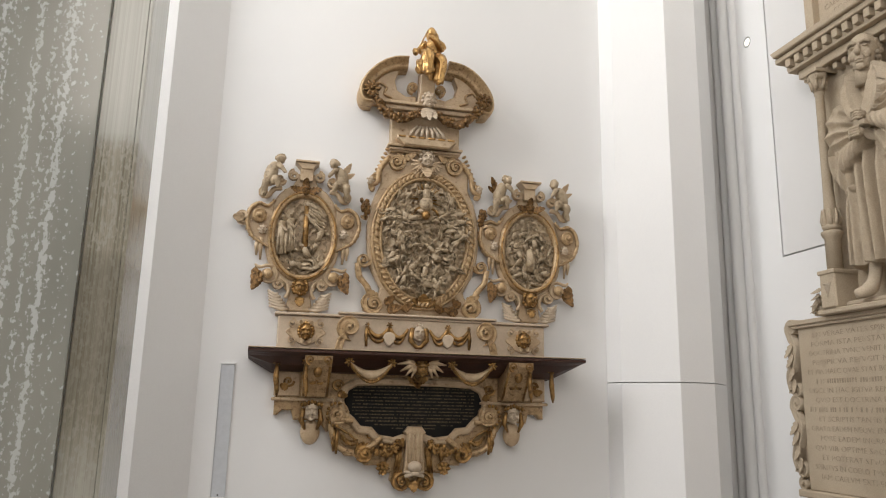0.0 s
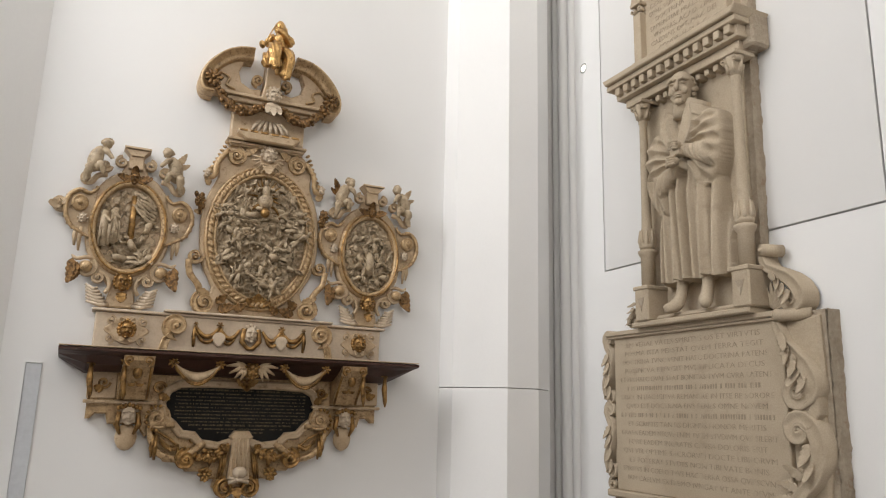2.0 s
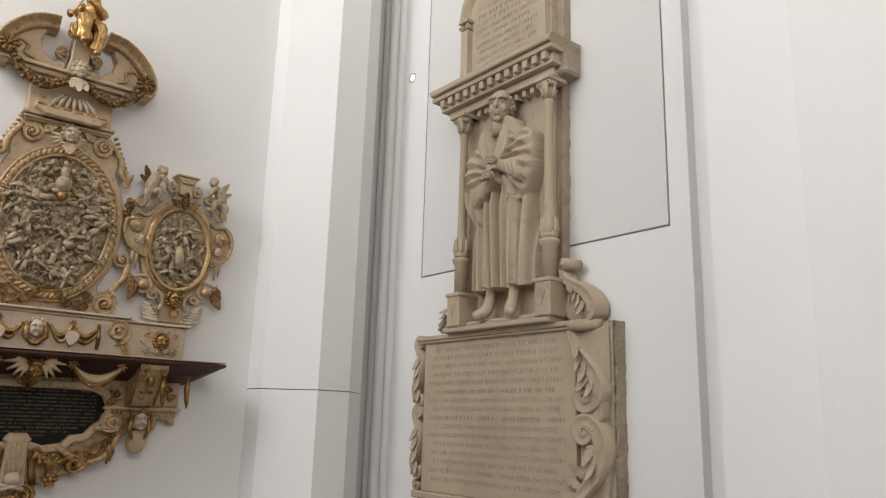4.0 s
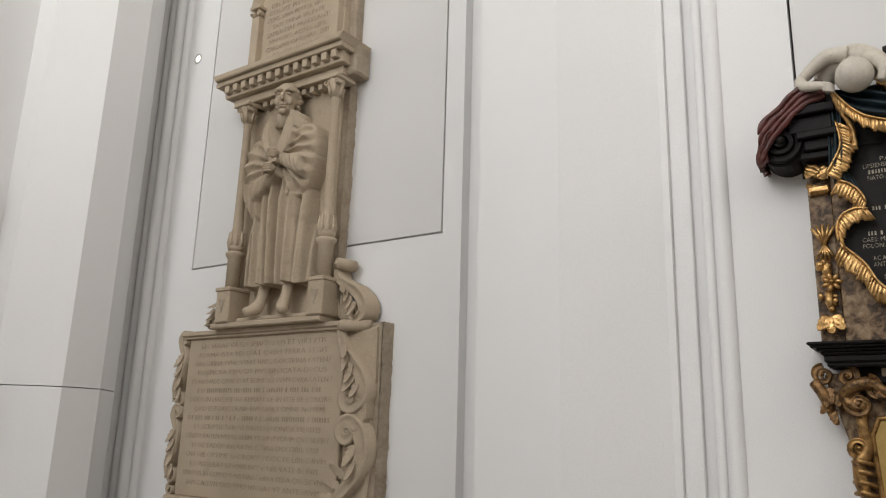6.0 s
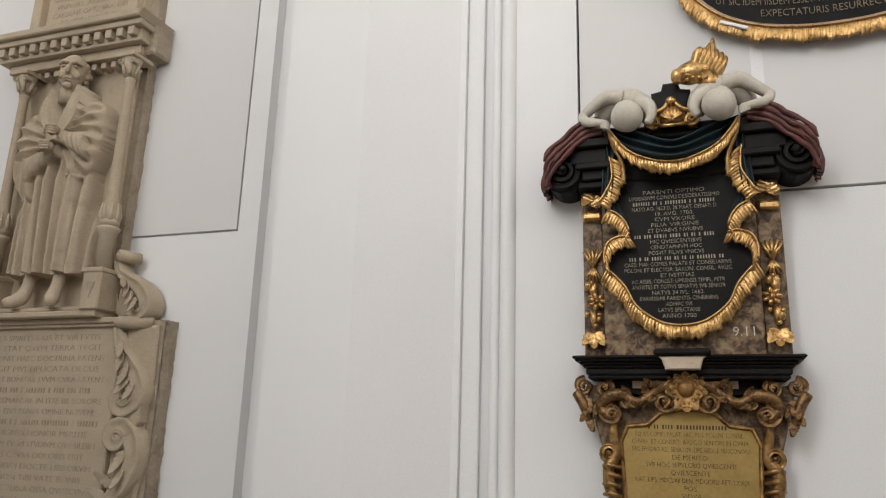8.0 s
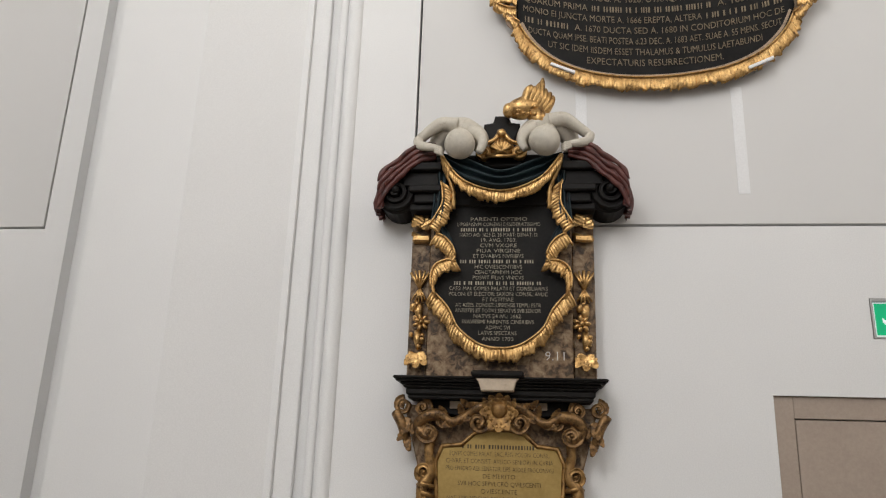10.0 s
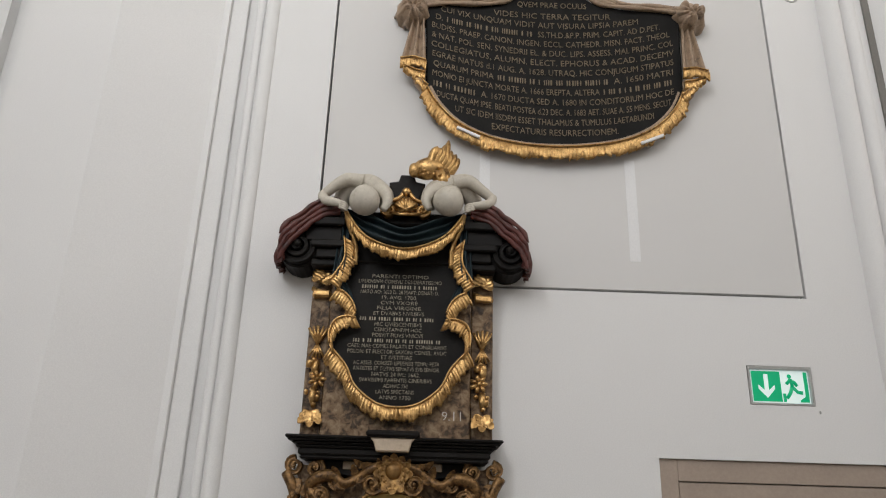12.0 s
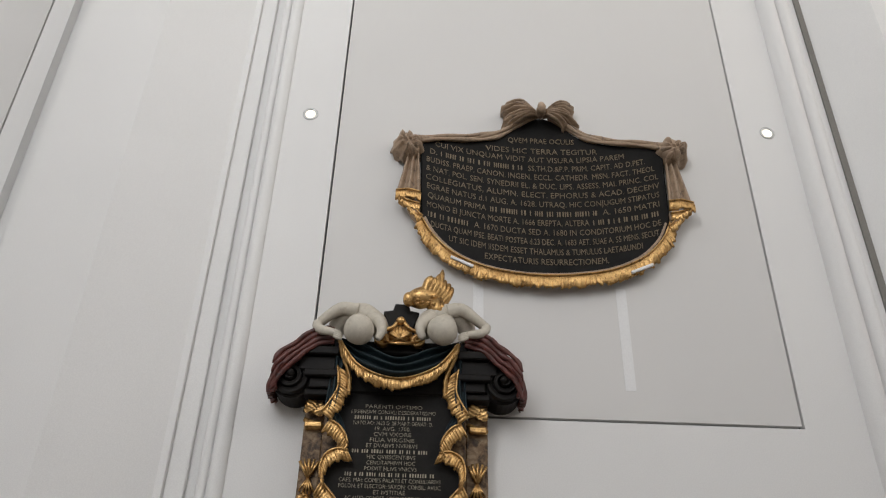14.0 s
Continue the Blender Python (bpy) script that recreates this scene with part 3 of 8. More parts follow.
def window(name, m, wide, high):
    w = tagged(thing(name, "tall window with a slim white frame", "window", m), kind="structure")
    fr = Shape()
    for x in (-wide / 2, 0, wide / 2):
        fr.box(x - 0.04, x + 0.04, -0.04, 0.04, 0, high)
    for z in (0, high / 3, 2 * high / 3, high):
        fr.box(-wide / 2, wide / 2, -0.035, 0.035, z - 0.03, z + 0.03)
    part("window_frame", fr, WHITEP, w)
    for x in (-wide / 4, wide / 4):
        for k in range(3):
            p = part("pane", Shape().box(x - wide / 4 + 0.03, x + wide / 4 - 0.03, -0.005, 0.005, k * high / 3 + 0.02, (k + 1) * high / 3 - 0.02, 0), CLEAR, w)
            p.visible_shadow = False
    return w


for n, yc in enumerate((4.4, 0.2, -4.0)):
    window(f"window_{n + 1}", pose(WEST - 0.15, yc, SILL, 0, 0, 90), 2.7, HEAD - SILL)
# unseen south window, added round the fill lamp
window("window_4", pose(-1.0, SOUTH - 0.15, SILL), 4.2, HEAD - SILL)

# beech door in its deep frame
door = tagged(thing("door_1", "pale beech door in a flat wooden frame", "door", pose(EAST, -2.23, 0, 0, 0, -90)), kind="structure")
fr = Shape().box(-0.73, -0.62, 0.02, 0.2, -0.02, 2.079, 0.003).box(0.62, 0.73, 0.02, 0.2, -0.02, 2.079, 0.003).box(-0.6195, 0.6195, 0.02, 0.2, 1.955, 2.079, 0.003)
part("door_frame", fr, WOOD, door)
leaf_ob = part("door_leaf", Shape().box(-0.614, 0.614, 0.03, 0.075, -0.015, 1.949, 0.003), WOOD, door)
part("door_handle", Shape().tube([(0.5, 0.03, 1.02), (0.5, -0.03, 1.02), (0.49, -0.045, 1.02), (0.38, -0.045, 1.02)], 0.011), STEEL, leaf_ob, "brushed steel lever handle")

# recessed spotlights in the wall
spot = thing("wall_spotlight", "small round recessed wall spotlight with a pale ring", "spotlight", pose(EAST, 6.42, 5.46, 0, 0, -90), "wall spotlights")
ring = Shape()
prof = [(0.058, 0.0), (0.058, -0.004), (0.050, -0.007), (0.040, -0.004), (0.040, 0.0)]
ring.moulding(oval(0, 0, 0.001, 0.001, 24), [(o, y) for o, y in prof])
part("trim_ring", ring, STEEL, spot)
part("lens", Shape().blob((0, 0, 0), (0.040, 0.006, 0.040), n=20, m=6), LAMPGLOW, spot)
for y in (0.85, -2.74):
    copy_thing(spot, pose(EAST, y, 5.46, 0, 0, -90))

# emergency exit sign set into the wall
sign = thing("exit_sign", "lit green and white emergency exit sign in a grey recess", "exit sign", pose(EAST, -2.28, 2.53, 0, 0, -90))
part("housing", Shape().box(-0.197, -0.183, -0.004, 0.05, -0.118, 0.118, 0.002).box(0.183, 0.197, -0.004, 0.05, -0.118, 0.118, 0.002).box(-0.183, 0.183, -0.004, 0.05, 0.098, 0.118, 0.002).box(-0.183, 0.183, -0.004, 0.05, -0.118, -0.106, 0.002), STEEL, sign)
part("sign_panel", Shape().box(-0.18, 0.18, 0.012, 0.03, -0.104, 0.096, 0.002), SIGNWHITE, sign)
part("green_field", Shape().box(-0.172, 0.005, 0.009, 0.012, -0.096, 0.088, 0.0), SIGNGREEN, sign)
part("arrow", Shape().prism([(-0.085, -0.075), (-0.035, -0.02), (-0.035, 0.005), (-0.072, -0.03), (-0.072, 0.07), (-0.098, 0.07), (-0.098, -0.03), (-0.135, 0.005), (-0.135, -0.02)], 0.009, 0.006, 0.001), SIGNWHITE, sign, "white arrow pointing down")
part("door_symbol", Shape().prism([(0.115, -0.096), (0.172, -0.096), (0.172, 0.088), (0.15, 0.088), (0.15, -0.06), (0.115, -0.085)], 0.012, 0.009, 0.0005).box(0.012, 0.03, 0.0092, 0.012, -0.096, -0.045, 0.0), SIGNGREEN, sign)
sym = Shape().blob((0.062, 0.01, 0.06), (0.014, 0.003, 0.014))
for pts in ([(0.068, 0.045), (0.075, -0.005)], [(0.04, 0.012), (0.06, 0.035), (0.09, 0.025), (0.105, 0.0)], [(0.075, -0.005), (0.105, -0.035), (0.135, -0.04)], [(0.072, -0.005), (0.06, -0.04), (0.035, -0.075)]):
    sym.tube([(x, 0.010, z) for x, z in pts], 0.011, 6, 0.3)
part("pictogram", sym, SIGNGREEN, sign)
tagged(part("wall_screw", Shape().blob((0, 0, 0), (0.010, 0.006, 0.010), n=12), STEEL), "small round metal fixing beside the exit sign", "fixing").matrix_world = pose(EAST, -2.50, 2.375)

# glass-clad column with etched bands
col = thing("glass_column", "tall column clad in etched grey-green glass", "column", pose(-1.012, 4.0, 0))
part("core", Shape().box(-0.70, -0.05, 0.06, 0.5, 0, TOP, 0.01), PANEL, col)
for k in range(3):
    part("glass_panel", Shape().box(-0.78, -0.004, -0.012, 0.012, k * 4.66 + 0.002, (k + 1) * 4.66 - 0.002, 0.003), ETCHED, col)
for k in range(3):
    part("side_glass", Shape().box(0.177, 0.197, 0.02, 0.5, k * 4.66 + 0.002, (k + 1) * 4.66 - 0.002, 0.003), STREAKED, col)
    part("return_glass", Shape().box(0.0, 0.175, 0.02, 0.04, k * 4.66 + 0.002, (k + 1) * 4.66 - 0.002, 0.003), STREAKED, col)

# narrow frosted panel on the north wall
strip = thing("narrow_wall_panel", "narrow frosted panel with thin white edges on the wall", "wall panel", pose(-0.42, NORTH, 0))
part("sheet", Shape().box(-0.055, 0.06, -0.012, 0, 0.855, 1.965, 0.002), ACRYL, strip)
part("edge_trim", Shape().box(-0.064, -0.056, -0.02, 0, 0.845, 1.975, 0.001).box(-0.0555, 0.06, -0.02, 0, 1.966, 1.975, 0.001).box(-0.0555, 0.06, -0.02, 0, 0.845, 0.854, 0.001), WHITEP, strip)
part("screw", Shape().blob((0.0, -0.013, 0.87), (0.007, 0.004, 0.007), n=8), DARKGAP, strip)


# ---- carved figures and ornaments as plain shapes ----
def figure(sh, x, z, y, s, lean=0.0, rnd=None, arms=2, legs=2):
    """A small plain relief figure: body, head and limbs of soft bars, s metres tall."""
    rnd = rnd or random.Random(1)
    a = radians(lean + 90)
    ux, uz = math.cos(a), math.sin(a)
    px, pz = -uz, ux
    d = 0.055 * s
    sh.tube([(x - ux * 0.12 * s, y, z - uz * 0.12 * s), (x + ux * 0.05 * s, y - d, z + uz * 0.05 * s), (x + ux * 0.22 * s, y - d, z + uz * 0.22 * s), (x + ux * 0.30 * s, y, z + uz * 0.30 * s)], [0.10 * s, 0.10 * s, 0.125 * s, 0.05 * s], 7)
    sh.blob((x + ux * 0.40 * s, y - 0.5 * d, z + uz * 0.40 * s), (0.075 * s, 0.08 * s, 0.095 * s), lean, 8, 6)
    for k in range(arms):
        e = -1 if k % 2 else 1
        g, h = rnd.uniform(-1, 1), rnd.uniform(-1, 1)
        bx, bz = x + ux * 0.24 * s + px * e * 0.1 * s, z + uz * 0.24 * s + pz * e * 0.1 * s
        ex, ez = bx + px * e * 0.15 * s + ux * g * 0.1 * s, bz + pz * e * 0.15 * s + uz * g * 0.1 * s
        sh.tube([(bx, y, bz), (ex, y - d, ez), (ex + px * 0.1 * s * h + ux * g * 0.14 * s, y - d, ez + pz * 0.1 * s * h + uz * g * 0.14 * s)], [0.045 * s, 0.042 * s, 0.03 * s], 6)
    for k in range(legs):
        e = -1 if k % 2 else 1
        h = rnd.uniform(-0.8, 0.8)
        bx, bz = x - ux * 0.12 * s + px * e * 0.05 * s, z - uz * 0.12 * s + pz * e * 0.05 * s
        kx, kz = bx - ux * 0.2 * s + px * h * 0.1 * s, bz - uz * 0.2 * s + pz * h * 0.1 * s
        sh.tube([(bx, y, bz), (kx, y - d, kz), (kx - ux * 0.2 * s - px * h * 0.06 * s, y, kz - uz * 0.2 * s - pz * h * 0.06 * s)], [0.065 * s, 0.055 * s, 0.035 * s], 6)
    return sh


def mask(sh, x, z, y, s, curls=9):
    """A plain carved head: an oval with a nose ridge, a brow and a cap of curls."""
    sh.blob((x, y, z), (0.34 * s, 0.32 * s, 0.47 * s), n=16, m=10)
    sh.tube([(x, y - 0.27 * s, z + 0.16 * s), (x, y - 0.36 * s, z), (x, y - 0.43 * s, z - 0.10 * s), (x, y - 0.30 * s, z - 0.14 * s)], [0.05 * s, 0.06 * s, 0.085 * s, 0.04 * s], 7)
    for e in (-1, 1):
        sh.tube([(x, y - 0.31 * s, z + 0.12 * s), (x + e * 0.15 * s, y - 0.35 * s, z + 0.17 * s), (x + e * 0.28 * s, y - 0.20 * s, z + 0.10 * s)], [0.045 * s, 0.055 * s, 0.03 * s], 6)
        sh.blob((x + e * 0.14 * s, y - 0.27 * s, z + 0.05 * s), (0.07 * s, 0.05 * s, 0.035 * s), 0, 7, 5)
        sh.blob((x + e * 0.17 * s, y - 0.22 * s, z - 0.13 * s), (0.12 * s, 0.11 * s, 0.11 * s), 0, 8, 5)
    sh.blob((x, y - 0.29 * s, z - 0.25 * s), (0.12 * s, 0.06 * s, 0.03 * s), 0, 8, 5)
    sh.blob((x, y - 0.24 * s, z - 0.39 * s), (0.11 * s, 0.10 * s, 0.08 * s), 0, 8, 5)
    for k in range(curls):
        g = math.pi * (k / (curls - 1) * 1.5 - 0.25)
        sh.blob((x + 0.40 * s * math.cos(g), y + 0.02, z + 0.08 * s + 0.46 * s * math.sin(g)), (0.13 * s, 0.16 * s, 0.13 * s), 0, 8, 5)
    return sh


def wings(sh, x, z, y, s, n=5):
    for e in (-1, 1):
        for k in range(n):
            g = radians(25 - 22 * k)
            ln = s * (1.0 - 0.10 * k)
            sh.tube([(x + e * 0.2 * s, y, z), (x + e * (0.2 * s + 0.5 * ln * math.cos(g)), y - 0.04, z + 0.5 * ln * math.sin(g) + 0.08 * s), (x + e * (0.2 * s + ln * math.cos(g)), y - 0.01, z + ln * math.sin(g))], [0.06 * s, 0.10 * s, 0.03 * s], 6, 0.5)
    return sh


def garland(sh, x0, z0, x1, z1, sag, y=-0.08, r=0.02, lumps=True, seed=3):
    rnd = random.Random(seed)
    n = 16
    pts = [(x0 + (x1 - x0) * i / n, y, z0 + (z1 - z0) * i / n - sag * (1 - (2 * i / n - 1) ** 2)) for i in range(n + 1)]
    sh.tube(pts, [r * (0.6 + 0.6 * (1 - (2 * i / n - 1) ** 2)) for i in range(n + 1)], 7)
    if lumps:
        for p in pts[1:-1]:
            for k in range(3):
                q = r * rnd.uniform(0.5, 0.8)
                sh.blob((p[0] + rnd.uniform(-r, r), p[1] - rnd.uniform(0.2, 1) * r, p[2] + rnd.uniform(-r, r)), (q, q, q), 0, 7, 5)
    return sh


def drop_bunch(sh, x, z, y, length, r, seed=5):
    """A hanging bunch of fruit and leaves that tapers to its tip."""
    rnd = random.Random(seed)
    for i in range(int(length / r * 3.2)):
        q = rnd.random()
        w = r * (1.0 - 0.6 * q)
        b = r * rnd.uniform(0.28, 0.5)
        sh.blob((x + rnd.uniform(-w, w), y - rnd.uniform(0, w * 0.6), z - q * length), (b, b, b * rnd.uniform(0.9, 1.5)), rnd.uniform(-40, 40), 8, 5)
    sh.tube([(x, y, z), (x, y - r * 0.3, z - length * 0.6), (x, y, z - length * 1.08)], [r * 0.5, r * 0.5, r * 0.15], 7)
    return sh


def rosette(sh, x, z, y, r, petals=8):
    for k in range(petals):
        g = 2 * math.pi * k / petals
        sh.blob((x + 0.6 * r * math.cos(g), y - 0.15 * r, z + 0.6 * r * math.sin(g)), (0.42 * r, 0.25 * r, 0.24 * r), math.degrees(g), 8, 5)
    return sh.blob((x, y - 0.3 * r, z), (0.28 * r, 0.25 * r, 0.28 * r), 0, 8, 5)


def ground_relief(sh, cx, cz, a, c, y=-0.03, seed=2, rough=0.022, n=64):
    """An oval carved ground with lumps."""
    rows = []
    for i in range(n + 1):
        v = -1 + 2 * i / n
        w = math.sqrt(max(0.0, 1 - v * v))
        row = []
        for j in range(n + 1):
            u = (-1 + 2 * j / n) * w
            x, z = cx + a * u, cz + c * v
            warp = 0.03 * noise.noise(Vector((x * 7, z * 7, seed)))
            h = noise.noise(Vector((x * 9 + seed, z * 9, 0.3))) * rough + (0.45 - abs(noise.noise(Vector(((x + warp) * 19 + seed, (z - warp) * 19, 0.2))))) * 2.2 * rough + (0.4 - abs(noise.noise(Vector(((x - warp) * 38, z * 38 + seed, 0.7))))) * 1.0 * rough
            h *= min(1.0, 4 * (1.0 - u * u / max(1e-6, w * w) * 0.97) * w)
            row.append((x, y - h, z))
        rows.append(row)
    R = n + 1
    return sh.add([p for row in rows for p in row], [(i * R + j, i * R + j + 1, (i + 1) * R + j + 1, (i + 1) * R + j) for i in range(n) for j in range(n)])


# ---- white and gilt carved memorial on the north wall ----
white = thing("carved_memorial", "tall ivory and gilt carved wooden memorial with three oval reliefs", "memorial", pose(0, NORTH, 0))
CX = 1.235

# apron below the shelf
half = [(1.27, 0.93), (1.38, 0.93), (1.45, 0.99), (1.44, 1.06), (1.53, 1.05), (1.56, 1.12), (1.68, 1.12), (1.74, 1.19), (1.86, 1.20), (1.92, 1.27), (1.98, 1.42), (2.03, 1.40), (2.10, 1.50), (2.32, 1.50), (2.34, 1.58), (2.42, 1.58), (2.46, 1.54), (2.49, 1.54), (2.49, 1.94)]
sh = Shape().prism(mirrored([(x - 1.25 + CX, z) for x, z in half[1:]], CX), 0, -0.085, 0.012)
apron = part("apron", sh, TAN, white, "carved ivory back board with lobed lower edge")
# tablet and its frame
tab = [(1.235, 1.39), (1.33, 1.385), (1.42, 1.355), (1.56, 1.375), (1.62, 1.44), (1.72, 1.45), (1.78, 1.52), (1.86, 1.58), (1.88, 1.68), (1.84, 1.77), (1.76, 1.815), (1.50, 1.825)]
tabo = mirrored(tab[1:], CX)
tab_ob = part("tablet", Shape().prism(inset(tabo, -0.004), -0.085, -0.10, 0.003), SLATE, white, "black tablet with faded gold lines")
part("tablet_frame", Shape().moulding(tabo, [(-0.012, -0.09), (-0.006, -0.125), (0.012, -0.142), (0.03, -0.125), (0.036, -0.135), (0.055, -0.12), (0.062, -0.085)]), IVORY, white, "stepped ivory moulding round the tablet")
rnd = random.Random(11)
bars = Shape()
for k in range(13):
    z = 1.79 - 0.0295 * k
    w = 0.56 if k < 9 else (0.50, 0.44, 0.36, 0.2)[k - 9]
    x = CX - w
    while x < CX + w:
        ln = rnd.uniform(0.008, 0.022)
        if rnd.random() < 0.88:
            bars.box(x, min(x + 0.45 * ln, CX + w), -0.1015, -0.0995, z, z + (0.015 if k in (0, 10) else 0.011), 0)
        x += 0.45 * ln + 0.005
tagged(part("inscription_text", bars, FADED, tab_ob, "rows of faded gold lettering"), kind="stuff")
# central key block with volutes
key = Shape().prism([(CX - 0.09, 1.06), (CX + 0.09, 1.06), (CX + 0.075, 1.38), (CX + 0.10, 1.41), (CX + 0.06, 1.46), (CX - 0.06, 1.46), (CX - 0.10, 1.41), (CX - 0.075, 1.38)], -0.08, -0.17, 0.012)
for k in range(4):
    key.tube([(CX - 0.055 + 0.0365 * k, -0.172, 1.40), (CX - 0.055 + 0.0365 * k, -0.172, 1.15)], 0.011, 6)
part("key_block", key, IVORY, white, "fluted ivory key block")
sk = Shape().blob((CX, -0.19, 1.115), (0.062, 0.06, 0.052), n=14, m=8).box(CX - 0.035, CX + 0.035, -0.235, -0.17, 1.045, 1.075, 0.01)
for e in (-1, 1):
    sk.tube([(CX - e * 0.085, -0.18, 1.035), (CX + e * 0.085, -0.18, 1.075)], [0.016, 0.013], 6)
part("skull_ornament", sk, PALE, white, "pale carved skull with crossed bones")
sh = Shape()
for e in (-1, 1):
    sh.scroll(CX + e * 0.10, 0.985, 0.085, -0.12, hand=-e, start=90, turns=1.6)
sh.leaf(CX, 1.0, -0.13, -90, 0.10, 0.10, 3)
part("foot_volute", sh, GILT, white, "gilt volutes at the lowest point")

# apron carving, mirrored about the middle
for side in (1, -1):
    def X(d):
        return CX + side * d
    w = Shape()
    w.scroll(X(0.69), 1.555, 0.085, -0.14, 0.026, 1.6, side, 90)
    w.tube(smoothline([(X(0.55), -0.12, 1.50), (X(0.74), -0.13, 1.50), (X(0.70), -0.13, 1.32), (X(0.60), -0.12, 1.24), (X(0.48), -0.12, 1.22)], 5), [0.03] * 21, 7)
    w.tube(smoothline([(X(0.50), -0.12, 1.22), (X(0.40), -0.13, 1.28), (X(0.30), -0.12, 1.36)], 4), 0.03, 7)
    w.scroll(X(0.16), 1.32, 0.05, -0.12, hand=side, start=90, turns=1.3)
    part("apron_scroll", w.crumple(15, 0.010), TAN, white, "large carved ivory scrollwork")
    g = Shape()
    garland(g, X(0.12), 1.33, X(0.38), 1.26, 0.05, -0.15, 0.028, seed=4 + side)
    drop_bunch(g, X(0.245), 1.30, -0.14, 0.13, 0.062, 8 + side)
    drop_bunch(g, X(0.14), 1.34, -0.15, 0.07, 0.04, 18 + side)
    g.leaf(X(0.275), 1.16, -0.10, -90, 0.12, 0.12, 3)
    rosette(g, X(0.275), 1.10, -0.13, 0.062, 6)
    g.scroll(X(0.44), 1.225, 0.075, -0.15, 0.026, 1.6, -side, 90)
    for k in range(9):
        a = radians(100 - 24 * k)
        g.blob((X(0.70 + 0.085 * math.cos(a)), -0.17, 1.555 + 0.10 * math.sin(a)), (0.017, 0.017, 0.017), 0, 7, 5)
    g.tube(smoothline([(X(0.70), -0.13, 1.45), (X(0.60), -0.14, 1.40), (X(0.52), -0.14, 1.33), (X(0.50), -0.14, 1.26), (X(0.42), -0.13, 1.31)], 5), 0.011, 6)
    g.fringe(smoothline([(X(0.66), 1.40), (X(0.58), 1.33), (X(0.50), 1.35)], 4), (0.0, -0.04), -0.14, 0.016, 3)
    for q in (0.11, 0.125, 0.145):
        g.tube([(X(q), -0.12, 1.28), (X(q + 0.01), -0.13, 1.18), (X(q + 0.03), -0.12, 1.06)], [0.010, 0.013, 0.008], 6)
    for d, z, ang in ((0.60, 1.50, 60), (0.52, 1.44, 40), (0.40, 1.38, 20)):
        g.scroll(X(d), z, 0.028, -0.10, 0.006, 1.3, side, ang)
    part("gilt_leafwork", g.crumple(22, 0.014), GILT, white, "gilt leaves and fruit on the apron")
    # hanging cloth ends
    t = Shape()
    for d, z in ((0.71, 1.44), (0.685, 1.42)):
        t.tube([(X(d), -0.14, z), (X(d + 0.01), -0.15, z - 0.12), (X(d + 0.005), -0.13, z - 0.20)], [0.012, 0.022, 0.010], 7)
    part("tassel", t, GILT, white)
    # bracket over a carved head
    b = Shape()
    b.prism([(X(0.92) - 0.105, 1.70), (X(0.92) + 0.105, 1.70), (X(0.90) + 0.135, 2.05), (X(0.90) - 0.135, 2.05)], -0.085, -0.13, 0.01)
    prof = [(-0.44, 2.05), (-0.44, 2.0), (-0.38, 1.93), (-0.29, 1.83), (-0.22, 1.74), (-0.19, 1.70)]
    x0, x1 = X(0.90) - 0.115, X(0.90) + 0.115
    b.add([(x, y, z) for x in (x0, x1) for y, z in prof + [(-0.1, 1.70), (-0.1, 2.05)]], [tuple(range(8)), tuple(range(15, 7, -1))] + [(i, 8 + i, 8 + (i + 1) % 8, (i + 1) % 8) for i in range(8)], False)
    bracket_ob = part("bracket", b, TAN, white, "ivory console bracket under the shelf")
    o = Shape()
    o.blob((X(0.90), -0.37, 1.91), (0.04, 0.03, 0.055), 0, 10, 6)
    for e in (-1, 1):
        o.scroll(X(0.90) + e * 0.07, 2.0, 0.04, -0.44, hand=e, start=-90, turns=1.3)
        o.leaf(X(0.90) + e * 0.05, 1.80, -0.27, 90 + e * 30, 0.12, 0.07, 3)
        o.tube([(X(0.90) + e * 0.10, -0.40, 1.95), (X(0.90) + e * 0.10, -0.30, 1.83), (X(0.90) + e * 0.10, -0.20, 1.71)], 0.012, 6)
    part("bracket_ornament", o, GILT, bracket_ob, "gilt scrolls on the bracket")
    h = mask(Shape(), X(0.92), 1.575, -0.15, 0.17, 9)
    head_ob = part("carved_head", h, PALE, white, "pale carved head with curled hair")
    h = Shape().blob((X(0.92), -0.10, 1.40), (0.085, 0.05, 0.11), 0, 14, 8)
    part("pendant", h, IVORY, white)
    h = Shape()
    for k in range(7):
        h.blob((X(0.92) + (k - 3) * 0.028, -0.17, 1.655 - 0.008 * abs(k - 3)), (0.018, 0.025, 0.022), 0, 8, 5)
    for e in (-1, 1):
        h.tube([(X(0.92) + e * 0.07, -0.16, 1.60), (X(0.92) + e * 0.085, -0.15, 1.50), (X(0.92) + e * 0.05, -0.15, 1.42)], [0.018, 0.025, 0.010], 6)
    part("head_cloth", h, GILT, head_ob, "gilt head cloth")
    p = Shape().box(X(1.14) - 0.11, X(1.14) + 0.11, -0.11, -0.08, 1.70, 1.92, 0.008).box(CX + side * 0.67 - 0.06, X(1.27), -0.14, -0.08, 1.662, 1.69, 0.008)
    part("side_panel", p, IVORY, white)
    s = Shape()
    s.scroll(X(1.13), 1.83, 0.05, -0.12, hand=side, start=0, turns=1.4).scroll(X(0.70), 1.80, 0.055, -0.12, hand=-side, start=0, turns=1.4)
    s.leaf(X(1.13), 1.77, -0.12, 20 if side > 0 else 160, 0.08, 0.07, 3).leaf(X(0.70), 1.74, -0.12, 200 if side > 0 else -20, 0.09, 0.07, 3)
    part("panel_ornament", s, GILT, white)
    # swags under the shelf
    c = Shape()
